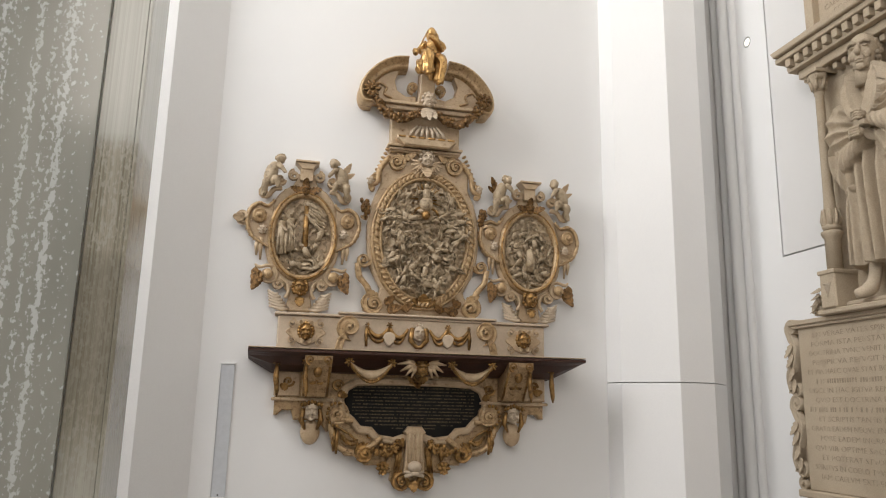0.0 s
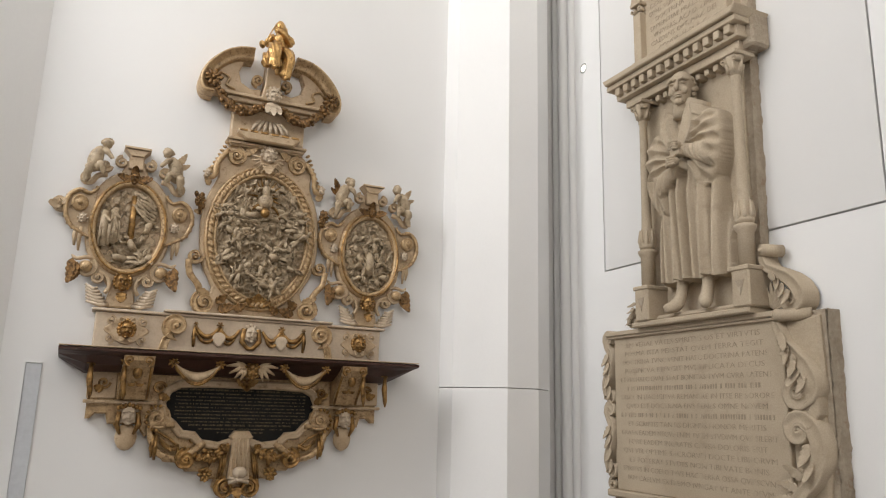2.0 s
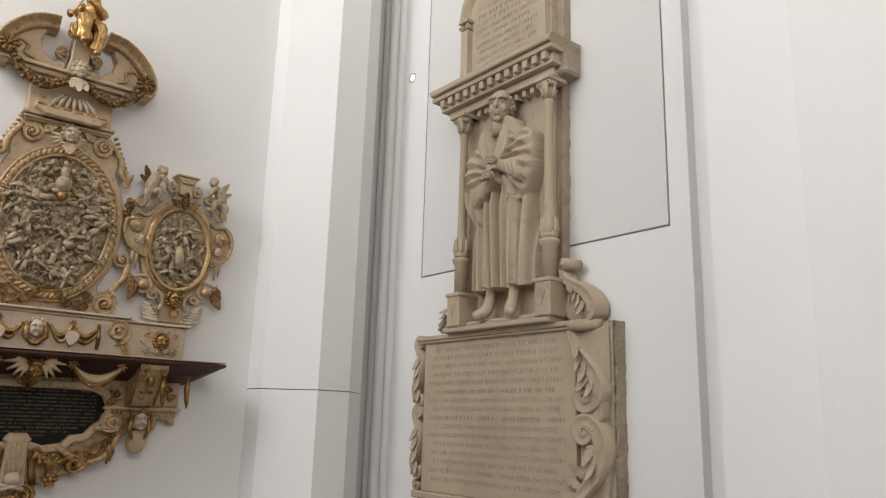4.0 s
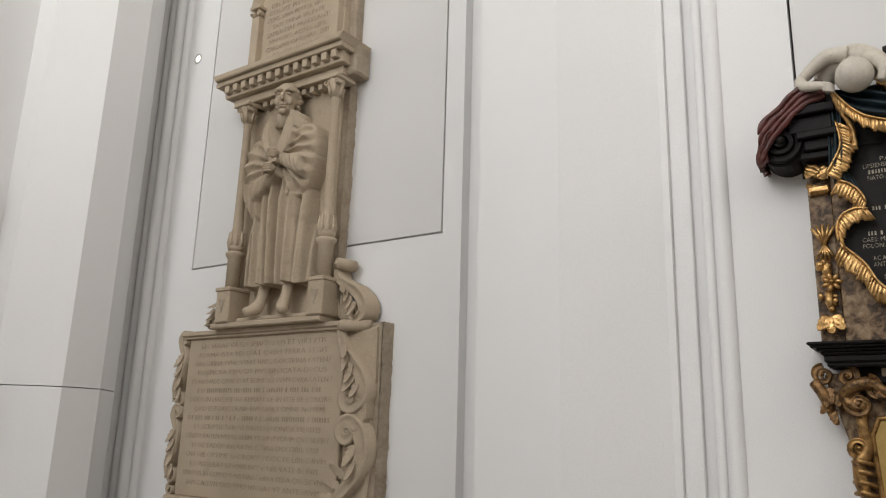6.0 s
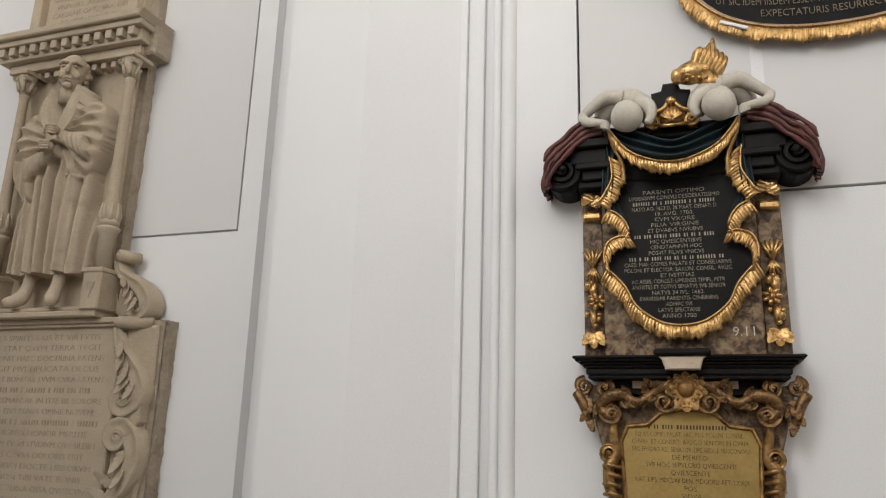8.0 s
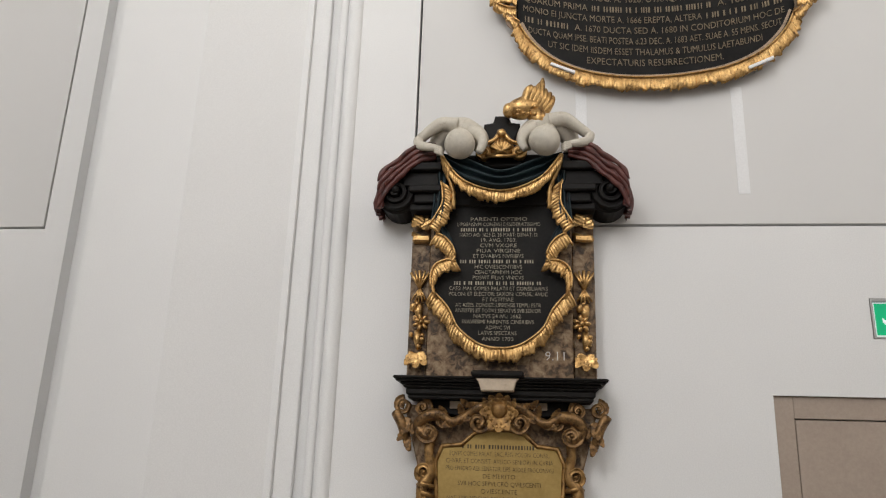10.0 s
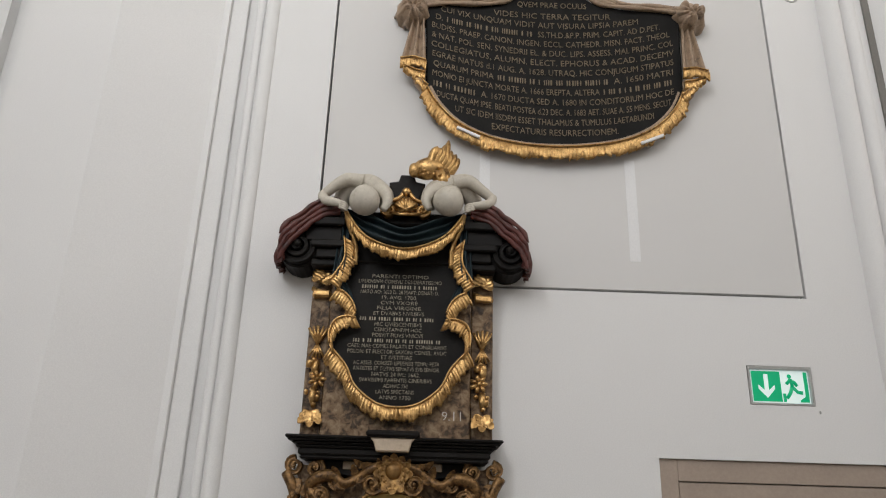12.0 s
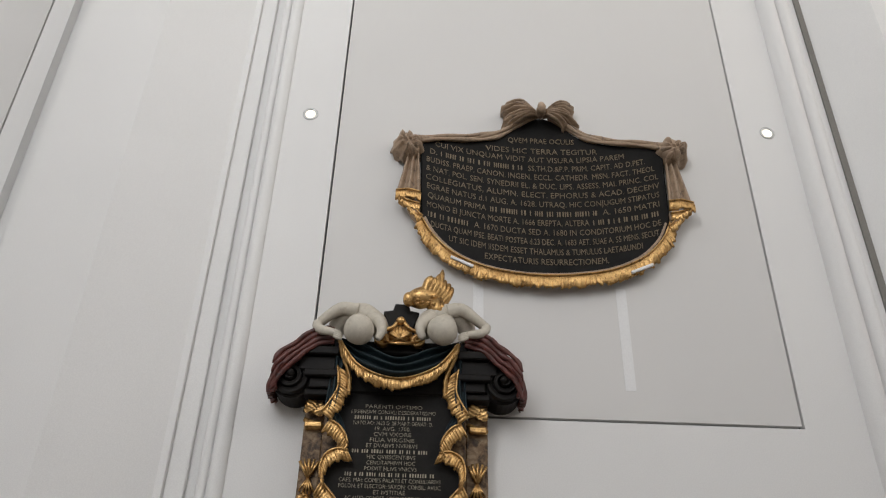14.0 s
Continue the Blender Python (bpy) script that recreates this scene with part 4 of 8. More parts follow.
    n = 18
    grid = []
    for r in range(5):
        q = r / 4
        grid.append([(X(0.44 - 0.17) + side * 0.36 * i / n, -0.40 - 0.03 * math.sin(q * 3.1) + 0.008 * math.sin(i * 2.2 + r), 2.00 - 0.01 * q - (0.07 + 0.075 * q) * (1 - (2 * i / n - 1) ** 2)) for i in range(n + 1)])
    if side < 0:
        grid = [row[::-1] for row in grid]
    c.sheet(grid)
    swag_ob = part("swag", c, IVORY, white, "ivory cloth swag under the shelf")
    line = [(p[0], p[2]) for p in grid[-1]]
    part("swag_fringe", Shape().fringe(line, (0, -0.028), -0.41, 0.012), GILT, swag_ob)
    r = Shape()
    for d in (0.27, 0.64):
        rosette(r, X(d), 2.00, -0.40, 0.045, 7)
    for d, yy in ((1.00, -0.38), (1.24, -0.30)):
        rosette(r, X(d), 1.985, yy, 0.04, 7)
        r.tube([(X(d), yy - 0.01, 1.97), (X(d) - 0.004, yy - 0.02, 1.85), (X(d) + 0.01, yy - 0.01, 1.74), (X(d) + 0.012, yy - 0.005, 1.69)], [0.014, 0.026, 0.02, 0.006], 7)
    part("rosette_tassel", r, GILT, white)
c = mask(Shape(), CX, 1.955, -0.40, 0.15, 9)
wh = part("winged_head", c, GILT, white, "gilt winged head under the shelf")
part("wing_pair", wings(Shape(), CX, 1.985, -0.38, 0.20), IVORY, wh)
part("keystone_leaf", Shape().leaf(CX, 1.88, -0.17, -90, 0.09, 0.09, 3).leaf(CX, 1.85, -0.17, 160, 0.1, 0.07, 3).leaf(CX, 1.85, -0.17, 20, 0.1, 0.07, 3), GILT, white)

# dark shelf: a broad moulded ledge
L = [(0, 1.90), (-0.16, 1.915), (-0.30, 1.965), (-0.40, 2.025), (-0.46, 2.045), (-0.49, 2.06), (-0.49, 2.078), (-0.44, 2.085), (0, 2.088)]
x0, x1 = -0.25, 2.74
k = len(L)
sh = Shape()
vs = []
for x, e in ((x0, 1), (x0 + 0.20, 0.0), (x1 - 0.20, 0.0), (x1, 1)):
    for y, z in L:
        vs.append((x, y, z if e == 0 or z > 2.05 else z + (2.055 - z) * 0.75))
sh.add(vs, [(a * k + i, a * k + i + 1, (a + 1) * k + i + 1, (a + 1) * k + i) for a in range(3) for i in range(k - 1)] + [tuple(range(k)), tuple(range(4 * k - 1, 3 * k - 1, -1))], False)
part("shelf", sh, BROWN, white, "dark brown varnished projecting shelf")
part("shelf_edge", Shape().box(x0, x1, -0.492, -0.40, 2.088, 2.096, 0.003), IVORY, white)

# predella
sh = Shape().box(-0.02, 2.46, -0.17, 0, 2.096, 2.40, 0.008)
part("predella", sh, PALE, white, "plain ivory predella above the shelf")
sh = Shape().box(-0.05, 2.50, -0.20, 0, 2.402, 2.425, 0.006).box(0.50, 1.97, -0.23, 0, 2.427, 2.448, 0.006)
part("predella_cornice", sh, PALE, white)
part("predella_centre", Shape().box(0.52, 1.95, -0.19, -0.165, 2.10, 2.40, 0.006), PALE, white)
for side in (1, -1):
    d = Shape().scroll(CX + side * 0.63, 2.315, 0.095, -0.21, 0.030, hand=side, start=-90, turns=1.6, tail=[(CX + side * 0.72, 2.11), (CX + side * 0.70, 2.20), (CX + side * 0.66, 2.24)])
    part("predella_scroll", d, TAN, white)
    g = Shape()
    mask(g, CX + side * 1.01, 2.255, -0.20, 0.15, 13)
    lion = part("lion_mask", g, GILT, white, "gilt lion mask")
    s = Shape()
    ol = [(CX + side * 1.01 + 0.155 * math.cos(q) * (1 + 0.13 * math.cos(6 * q)), 2.255 + 0.105 * math.sin(q) * (1 + 0.13 * math.cos(4 * q))) for q in [2 * math.pi * k / 40 for k in range(40)]]
    s.prism(ol, -0.165, -0.182, 0.006)
    for ang in (60, 120, 250, 290):
        s.leaf(CX + side * 1.01 + 0.04 * math.cos(radians(ang)), 2.26 + 0.04 * math.sin(radians(ang)), -0.175, ang, 0.07, 0.05, 3)
    for ex in (-1, 1):
        for ez in (-1, 1):
            s.scroll(CX + side * 1.01 + ex * 0.125, 2.255 + ez * 0.075, 0.042, -0.185, hand=ex * ez, start=90 * ez, turns=1.3)
    part("mask_cartouche", s, IVORY, lion, "ivory strapwork round the mask")
    s = Shape().prism([(CX + side * 0.27 + d, z) for d, z in smoothline([(0.0, 2.155), (0.045, 2.20), (0.058, 2.25), (0.03, 2.28), (-0.03, 2.28), (-0.058, 2.25), (-0.045, 2.20)], 4, True)], -0.19, -0.225, 0.010)
    part("small_shield", s, PALE, white)
    g = Shape()
    garland(g, CX + side * 0.10, 2.32, CX + side * 0.27, 2.335, 0.09, -0.205, 0.018, False)
    garland(g, CX + side * 0.12, 2.28, CX + side * 0.27, 2.30, 0.10, -0.205, 0.014, False)
    garland(g, CX + side * 0.27, 2.335, CX + side * 0.47, 2.33, 0.09, -0.205, 0.018, False)
    garland(g, CX + side * 0.27, 2.30, CX + side * 0.47, 2.29, 0.10, -0.205, 0.014, False)
    rosette(g, CX + side * 0.27, 2.345, -0.21, 0.032, 6)
    rosette(g, CX + side * 0.47, 2.345, -0.21, 0.022, 6)
    g.tube([(CX + side * 0.475, -0.205, 2.33), (CX + side * 0.48, -0.21, 2.24), (CX + side * 0.475, -0.2, 2.15)], [0.012, 0.018, 0.012], 6)
    part("predella_garland", g, GILT, white, "gilt cloth garland")
part("predella_head", mask(Shape(), CX, 2.28, -0.22, 0.15, 9), PALE, white, "pale carved head with hair")
part("head_hair", Shape().tube([(CX - 0.06, -0.21, 2.33), (CX - 0.075, -0.21, 2.22), (CX - 0.02, -0.21, 2.16), (CX + 0.02, -0.21, 2.16), (CX + 0.075, -0.21, 2.22), (CX + 0.06, -0.21, 2.33)], [0.025, 0.025, 0.02, 0.02, 0.025, 0.025], 7), GILT, white)


def side_relief(cx, kind, seed):
    """One of the two smaller oval reliefs with its strapwork frame."""
    cz = 3.14
    half = [(0.05, 2.45), (0.12, 2.46), (0.10, 2.58), (0.15, 2.68), (0.23, 2.77), (0.31, 2.92), (0.335, 3.05), (0.345, 3.20), (0.325, 3.36), (0.27, 3.48), (0.19, 3.58), (0.11, 3.63), (0.08, 3.74)]
    pts = smoothline([(cx + x, z) for x, z in half], 2)
    part("oval_backboard", Shape().prism(mirrored(pts, cx), 0, -0.06, 0.012), IVORY, white, "pierced ivory strapwork board")
    r = ground_relief(Shape(), cx, cz, 0.255, 0.365, -0.058, seed)
    rnd = random.Random(seed)
    if kind == "column":
        part("carved_column", Shape().tube([(cx + 0.02, -0.09, 2.98), (cx + 0.02, -0.09, 3.42)], [0.028, 0.024], 10), GILT, white, "small gilt column in the relief")
        for dx, top in ((-0.185, 3.30), (-0.115, 3.33)):
            r.blob((cx + dx, -0.10, top), (0.024, 0.028, 0.03), 0, 10, 7)
            r.tube([(cx + dx, -0.085, top - 0.04), (cx + dx - 0.005, -0.10, top - 0.14), (cx + dx, -0.09, top - 0.34)], [0.032, 0.036, 0.046], 9)
            for q in range(4):
                r.tube([(cx + dx - 0.03 + 0.018 * q, -0.115, top - 0.10), (cx + dx - 0.036 + 0.024 * q, -0.128, top - 0.22), (cx + dx - 0.04 + 0.028 * q, -0.12, top - 0.34)], [0.006, 0.010, 0.008], 5)
            r.tube([(cx + dx - 0.03, -0.10, top - 0.06), (cx + dx + 0.03, -0.135, top - 0.14), (cx + dx + 0.055, -0.12, top - 0.09)], [0.018, 0.016, 0.011], 6)
        figure(r, cx + 0.14, 3.12, -0.08, 0.28, -20, rnd)
        figure(r, cx + 0.05, 2.96, -0.10, 0.26, 35, rnd)
        figure(r, cx - 0.03, 2.86, -0.10, 0.26, 75, rnd)
        figure(r, cx + 0.10, 2.84, -0.10, 0.24, -60, rnd)
        for k in range(6):
            r.tube(smoothline([(cx + 0.02, -0.09, 3.44 - 0.02 * k), (cx + 0.12, -0.11, 3.40 - 0.035 * k), (cx + 0.20, -0.08, 3.34 - 0.03 * k)], 4), 0.016, 6)
    else:
        for k in range(24):
            g, q = k * 2.39996, math.sqrt((k + 0.5) / 24) * 0.9
            figure(r, cx + 0.24 * q * math.cos(g), cz - 0.03 + 0.33 * q * math.sin(g), -0.09, rnd.uniform(0.14, 0.22), rnd.uniform(-80, 80), rnd)
        r.tube([(cx, -0.10, 3.16), (cx, -0.11, 3.05), (cx, -0.09, 2.96)], [0.03, 0.045, 0.05], 8)
    part("oval_relief", r.crumple(26, 0.05, seed), GREYW, white, "weathered white relief of small plain figures")
    fr = Shape().moulding(oval(cx, cz, 0.262, 0.372, 56), [(-0.01, -0.06), (-0.006, -0.10), (0.010, -0.118), (0.026, -0.115), (0.036, -0.10), (0.05, -0.095), (0.058, -0.058)])
    frame_ob = part("oval_frame", fr, TAN, white, "gilt and ivory oval frame")
    part("gilt_rim", Shape().moulding(oval(cx, cz, 0.286, 0.398, 56), [(-0.006, -0.11), (0.0, -0.124), (0.010, -0.124), (0.014, -0.11)]), GILT, frame_ob)
    for e in (-1, 1):
        def X(d):
            return cx + e * d
        # ear plate with a rolled rim, a gilt boss and drips below
        ear = [(X(d), z) for d, z in smoothline([(0.30, 3.02), (0.38, 3.06), (0.46, 3.12), (0.505, 3.24), (0.485, 3.36), (0.41, 3.42), (0.33, 3.40), (0.27, 3.46)], 4)]
        plate = ear if e > 0 else ear[::-1]
        ear_ob = part("ear_plate", Shape().prism(plate, 0, -0.07, 0.012), IVORY, white, "pierced ivory ear beside the oval")
        rim = Shape().tube([(x, -0.085, z) for x, z in ear], [0.010 + 0.010 * math.sin(math.pi * k / len(ear)) for k in range(len(ear))], 8)
        for k in range(0, len(ear), 2):
            rim.blob((ear[k][0] + e * 0.014, -0.07, ear[k][1]), (0.013, 0.022, 0.013), 0, 7, 5)
        part("rolled_rim", rim, TAN, ear_ob)
        boss = Shape().blob((X(0.40), -0.085, 3.305), (0.068, 0.03, 0.072), 0, 18, 8).blob((X(0.40), -0.115, 3.305), (0.026, 0.02, 0.026), 0, 12, 8)
        boss.moulding(oval(X(0.40), 3.305, 0.05, 0.053, 24), [(-0.008, -0.095), (0.0, -0.118), (0.008, -0.095)])
        part("gilt_boss", boss, TAN, ear_ob, "round gilt boss with turned rings")
        for d, low in ((0.365, 2.90), (0.40, 2.94)):
            part("drip", Shape().tube([(X(d), -0.06, 3.10), (X(d + 0.008), -0.075, 3.02), (X(d + 0.004), -0.06, low)], [0.020, 0.020, 0.009], 8), IVORY, ear_ob)
        hd = mask(Shape(), X(0.365), 3.17, -0.11, 0.085, 7)
        part("small_head", hd, PALE, white)
        # lower volute with a hanging gilt leaf
        vol = Shape().scroll(X(0.29), 2.765, 0.075, -0.085, 0.018, 1.6, e, 120 if e > 0 else 60)
        vol.tube(smoothline([(X(0.22), -0.06, 2.83), (X(0.29), -0.08, 2.85), (X(0.37), -0.08, 2.83), (X(0.41), -0.07, 2.86)], 4), [0.016] * 10 + [0.014, 0.010, 0.005], 7)
        part("lower_volute", vol, IVORY, white, "ivory volute under the oval")
        part("gilt_ball", Shape().blob((X(0.29), -0.115, 2.765), (0.048, 0.04, 0.048), 0, 14, 8), TAN, white)
        for d, z, a, ln, wd in ((0.36, 2.80, -72, 0.20, 0.095), (0.40, 2.83, -88, 0.22, 0.075), (0.34, 2.74, -60, 0.14, 0.06)):
            part("gilt_leaf", Shape().leaf(X(d), z, -0.085, a if e > 0 else 180 - a, ln, wd, 4, 0.04), BRONZE, white)
        # small scroll and ribbed shell beside the lion head
        part("small_scroll", Shape().scroll(X(0.19), 2.69, 0.052, -0.08, 0.014, 1.5, -e, 90).tube(smoothline([(X(0.19), -0.08, 2.74), (X(0.12), -0.08, 2.70), (X(0.10), -0.08, 2.62), (X(0.13), -0.08, 2.56)], 4), 0.018, 7), IVORY, white)
        shell = Shape()
        for k in range(6):
            w = 0.085 - 0.008 * k
            m = 0.175 + 0.012 * k
            shell.tube([(X(m - w), -0.07, 2.468 + 0.026 * k), (X(m - 0.3 * w), -0.115 + 0.004 * k, 2.455 + 0.026 * k), (X(m + w), -0.08, 2.485 + 0.028 * k)], [0.014, 0.019, 0.010], 8)
        part("ribbed_shell", shell, PALE, white, "pale carved ribbed shell")
        # seat scroll of the cherub and volute beside the finial
        seat = Shape().scroll(X(0.24), 3.66, 0.048, -0.09, 0.013, 1.5, e, 0).scroll(X(0.375), 3.53, 0.045, -0.08, 0.012, 1.4, -e, 90)
        seat.tube(smoothline([(X(0.22), -0.08, 3.58), (X(0.29), -0.09, 3.56), (X(0.34), -0.09, 3.49), (X(0.40), -0.08, 3.485)], 4), [0.024] * 8 + [0.022, 0.02, 0.018, 0.014, 0.01], 8)
        seat.scroll(X(0.115), 3.715, 0.05, -0.085, 0.013, 1.4, -e, 90)
        part("seat_scroll", seat, IVORY, white, "carved ivory scroll under the figure")
        st = Shape()
        st.tube(smoothline([(X(0.30), -0.11, 3.60), (X(0.325), -0.13, 3.66), (X(0.31), -0.135, 3.74), (X(0.27), -0.13, 3.79)], 4), [0.05, 0.055, 0.058, 0.06, 0.062, 0.062, 0.06, 0.056, 0.054, 0.052, 0.046, 0.038, 0.028], 12)
        st.blob((X(0.245), -0.15, 3.83), (0.040, 0.044, 0.045), 0, 14, 9)
        for q in range(8):
            st.blob((X(0.25) + 0.036 * math.cos(0.45 * q), -0.135, 3.842 + 0.034 * abs(math.sin(0.45 * q))), (0.016, 0.026, 0.015), 0, 7, 5)
        st.tube(smoothline([(X(0.335), -0.13, 3.63), (X(0.365), -0.16, 3.60), (X(0.37), -0.15, 3.53), (X(0.385), -0.14, 3.47)], 4), [0.042, 0.042, 0.041, 0.04, 0.038, 0.036, 0.034, 0.031, 0.028, 0.025, 0.022, 0.02, 0.018], 9)
        st.tube(smoothline([(X(0.30), -0.15, 3.62), (X(0.27), -0.18, 3.63), (X(0.255), -0.17, 3.56)], 4), [0.042, 0.042, 0.04, 0.037, 0.033, 0.029, 0.025, 0.021, 0.017], 9)
        st.tube(smoothline([(X(0.27), -0.16, 3.775), (X(0.225), -0.18, 3.74), (X(0.20), -0.18, 3.69)], 4), [0.028, 0.027, 0.026, 0.025, 0.023, 0.021, 0.018, 0.016, 0.013], 8)
        part("cherub_statue", st.crumple(24, 0.026, seed), GREYW, white, "small plain seated carved figure")
        if kind != "column" or e > 0:
            part("cherub_wing", Shape().leaf(X(0.34), 3.75, -0.08, 60 if e > 0 else 120, 0.13, 0.06, 4).leaf(X(0.35), 3.72, -0.08, 25 if e > 0 else 155, 0.10, 0.05, 3), BRONZE if e < 0 else IVORY, white)
    if kind == "column":
        ear = Shape().scroll(cx - 0.545, 3.29, 0.07, -0.08, 0.016, hand=-1, start=0, turns=1.4).leaf(cx - 0.53, 3.28, -0.08, 190, 0.10, 0.10, 3)
        part("ear_scroll", ear.crumple(20, 0.012), IVORY, white, "projecting ivory ear scroll")
    m = Shape()
    mask(m, cx, 2.655, -0.12, 0.155, 13)
    m.leaf(cx, 2.58, -0.11, -90, 0.1, 0.09, 3)
    part("lion_head", m.crumple(30, 0.012), GILT, white, "gilt lion head under the oval")
    m = Shape()
    mask(m, cx, 3.565, -0.12, 0.11, 9)
    for e in (-1, 1):
        m.leaf(cx + e * 0.02, 3.55, -0.10, 90 - e * 75, 0.13, 0.07, 4)
    m.leaf(cx, 3.60, -0.1, 90, 0.08, 0.07, 3)
    part("crest_leaf", m.crumple(30, 0.010), BRONZE, white)
    m = Shape().box(cx - 0.06, cx + 0.06, -0.11, 0, 3.66, 3.78, 0.006)
    m.prism([(cx - 0.05, 3.77), (cx + 0.05, 3.77), (cx + 0.10, 3.83), (cx - 0.10, 3.83)], 0, -0.13, 0.006).box(cx - 0.11, cx + 0.11, -0.15, 0, 3.83, 3.85, 0.004)
    part("finial_block", m, IVORY, white, "ivory block with a spreading cap")


side_relief(0.155, "column", 21)
side_relief(2.345, "crowd", 33)

# the great middle oval
MX, MZ = 1.285, 3.19
half = [(0.02, 2.45), (0.50, 2.46), (0.53, 2.54), (0.44, 2.62), (0.40, 2.70), (0.48, 2.85), (0.525, 3.0), (0.545, 3.2), (0.535, 3.40), (0.49, 3.58), (0.43, 3.72), (0.44, 3.85), (0.40, 3.98), (0.31, 4.06)]
pts = smoothline([(MX + x, z) for x, z in half], 2)
part("oval_backboard", Shape().prism(mirrored(pts, MX), 0, -0.07, 0.014), IVORY, white, "broad carved ivory board behind the middle oval")
r = ground_relief(Shape(), MX, MZ, 0.405, 0.575, -0.085, 5, 0.034, 100)
rnd = random.Random(77)
for k in range(22):
    x = MX + 0.36 * (-1 + 2 * ((k * 0.618) % 1.0))
    figure(r, x, 3.36 + 0.10 * rnd.random() - 0.03 * (k % 2), -0.11 - rnd.uniform(0, 0.03), rnd.uniform(0.17, 0.24), rnd.choice((-1, 1)) * rnd.uniform(65, 110), rnd)
for k in range(12):
    e = 1 if k % 2 else -1
    figure(r, MX + e * rnd.uniform(0.12, 0.27), 3.50 + 0.015 * k - 0.03, -0.10, rnd.uniform(0.13, 0.17), e * rnd.uniform(-10, 40), rnd)
for k in range(46):
    z = 2.70 + 0.62 * ((k * 0.618) % 1.0)
    w = 0.37 * math.sqrt(max(0.05, 1 - ((z - MZ) / 0.56) ** 2))
    x = MX + w * (-1 + 2 * ((k * 0.755) % 1.0))
    if abs(x - MX) < 0.07 and 3.05 < z < 3.22:
        continue
    figure(r, x, z, -0.10 - rnd.uniform(0, 0.045), rnd.uniform(0.15, 0.24), rnd.uniform(-95, 95), rnd)
for k in range(16):
    g = math.pi * (0.08 + 0.84 * k / 15)
    r.blob((MX + 0.30 * math.cos(g) * (0.9 if k % 2 else 1.1), -0.10, 3.30 + 0.02 * (k % 3)), (0.055, 0.04, 0.028), 20 * math.sin(k), 9, 6)
part("oval_relief", r.crumple(26, 0.055), GREYW, white, "weathered white relief crowded with small plain figures")
r = figure(Shape(), MX, 3.58, -0.14, 0.30, 0, random.Random(3))
r.blob((MX, -0.15, 3.52), (0.07, 0.05, 0.07), 0, 10, 6)
part("central_statue", r, GREYW, white)
r = Shape()
for k in range(13):
    g = math.pi * (k / 12 * 1.2 - 0.1)
    r.tube([(MX + 0.07 * math.cos(g), -0.10, 3.58 + 0.08 * math.sin(g)), (MX + 0.17 * math.cos(g), -0.105, 3.58 + 0.19 * math.sin(g))], [0.012, 0.003], 5)
r.blob((MX, -0.16, 3.41), (0.045, 0.045, 0.045), 0, 12, 8)
for e in (-1, 1):
    r.tube(smoothline([(MX + e * 0.03, -0.13, 3.50), (MX + e * 0.11, -0.14, 3.45), (MX + e * 0.14, -0.13, 3.36)], 4), 0.014, 6)
part("gilt_sunburst", r, GILT, white, "gilt rays and orb in the relief")
part("inner_frame", Shape().moulding(oval(MX, MZ, 0.415, 0.585, 64), [(-0.012, -0.075), (-0.006, -0.12), (0.012, -0.128), (0.022, -0.11)]), TAN, white)
rope = Shape().moulding(oval(MX, MZ, 0.458, 0.628, 64), [(-0.036, -0.07), (-0.030, -0.105), (-0.014, -0.122), (0.014, -0.122), (0.030, -0.105), (0.036, -0.07)])
n = 64
for i in range(n):
    g = 2 * math.pi * i / n
    tx, tz = -0.45 * math.sin(g), 0.62 * math.cos(g)
    rope.blob((MX + 0.458 * math.cos(g), -0.115, MZ + 0.628 * math.sin(g)), (0.038, 0.026, 0.019), math.degrees(math.atan2(tz, tx)) + 50, 9, 6)
part("rope_frame", rope.crumple(30, 0.006), TAN, white, "twisted rope-like ivory oval frame")
part("outer_frame", Shape().moulding(oval(MX, MZ, 0.497, 0.668, 64), [(-0.018, -0.07), (-0.012, -0.115), (0.004, -0.125), (0.016, -0.07)]), TAN, white)
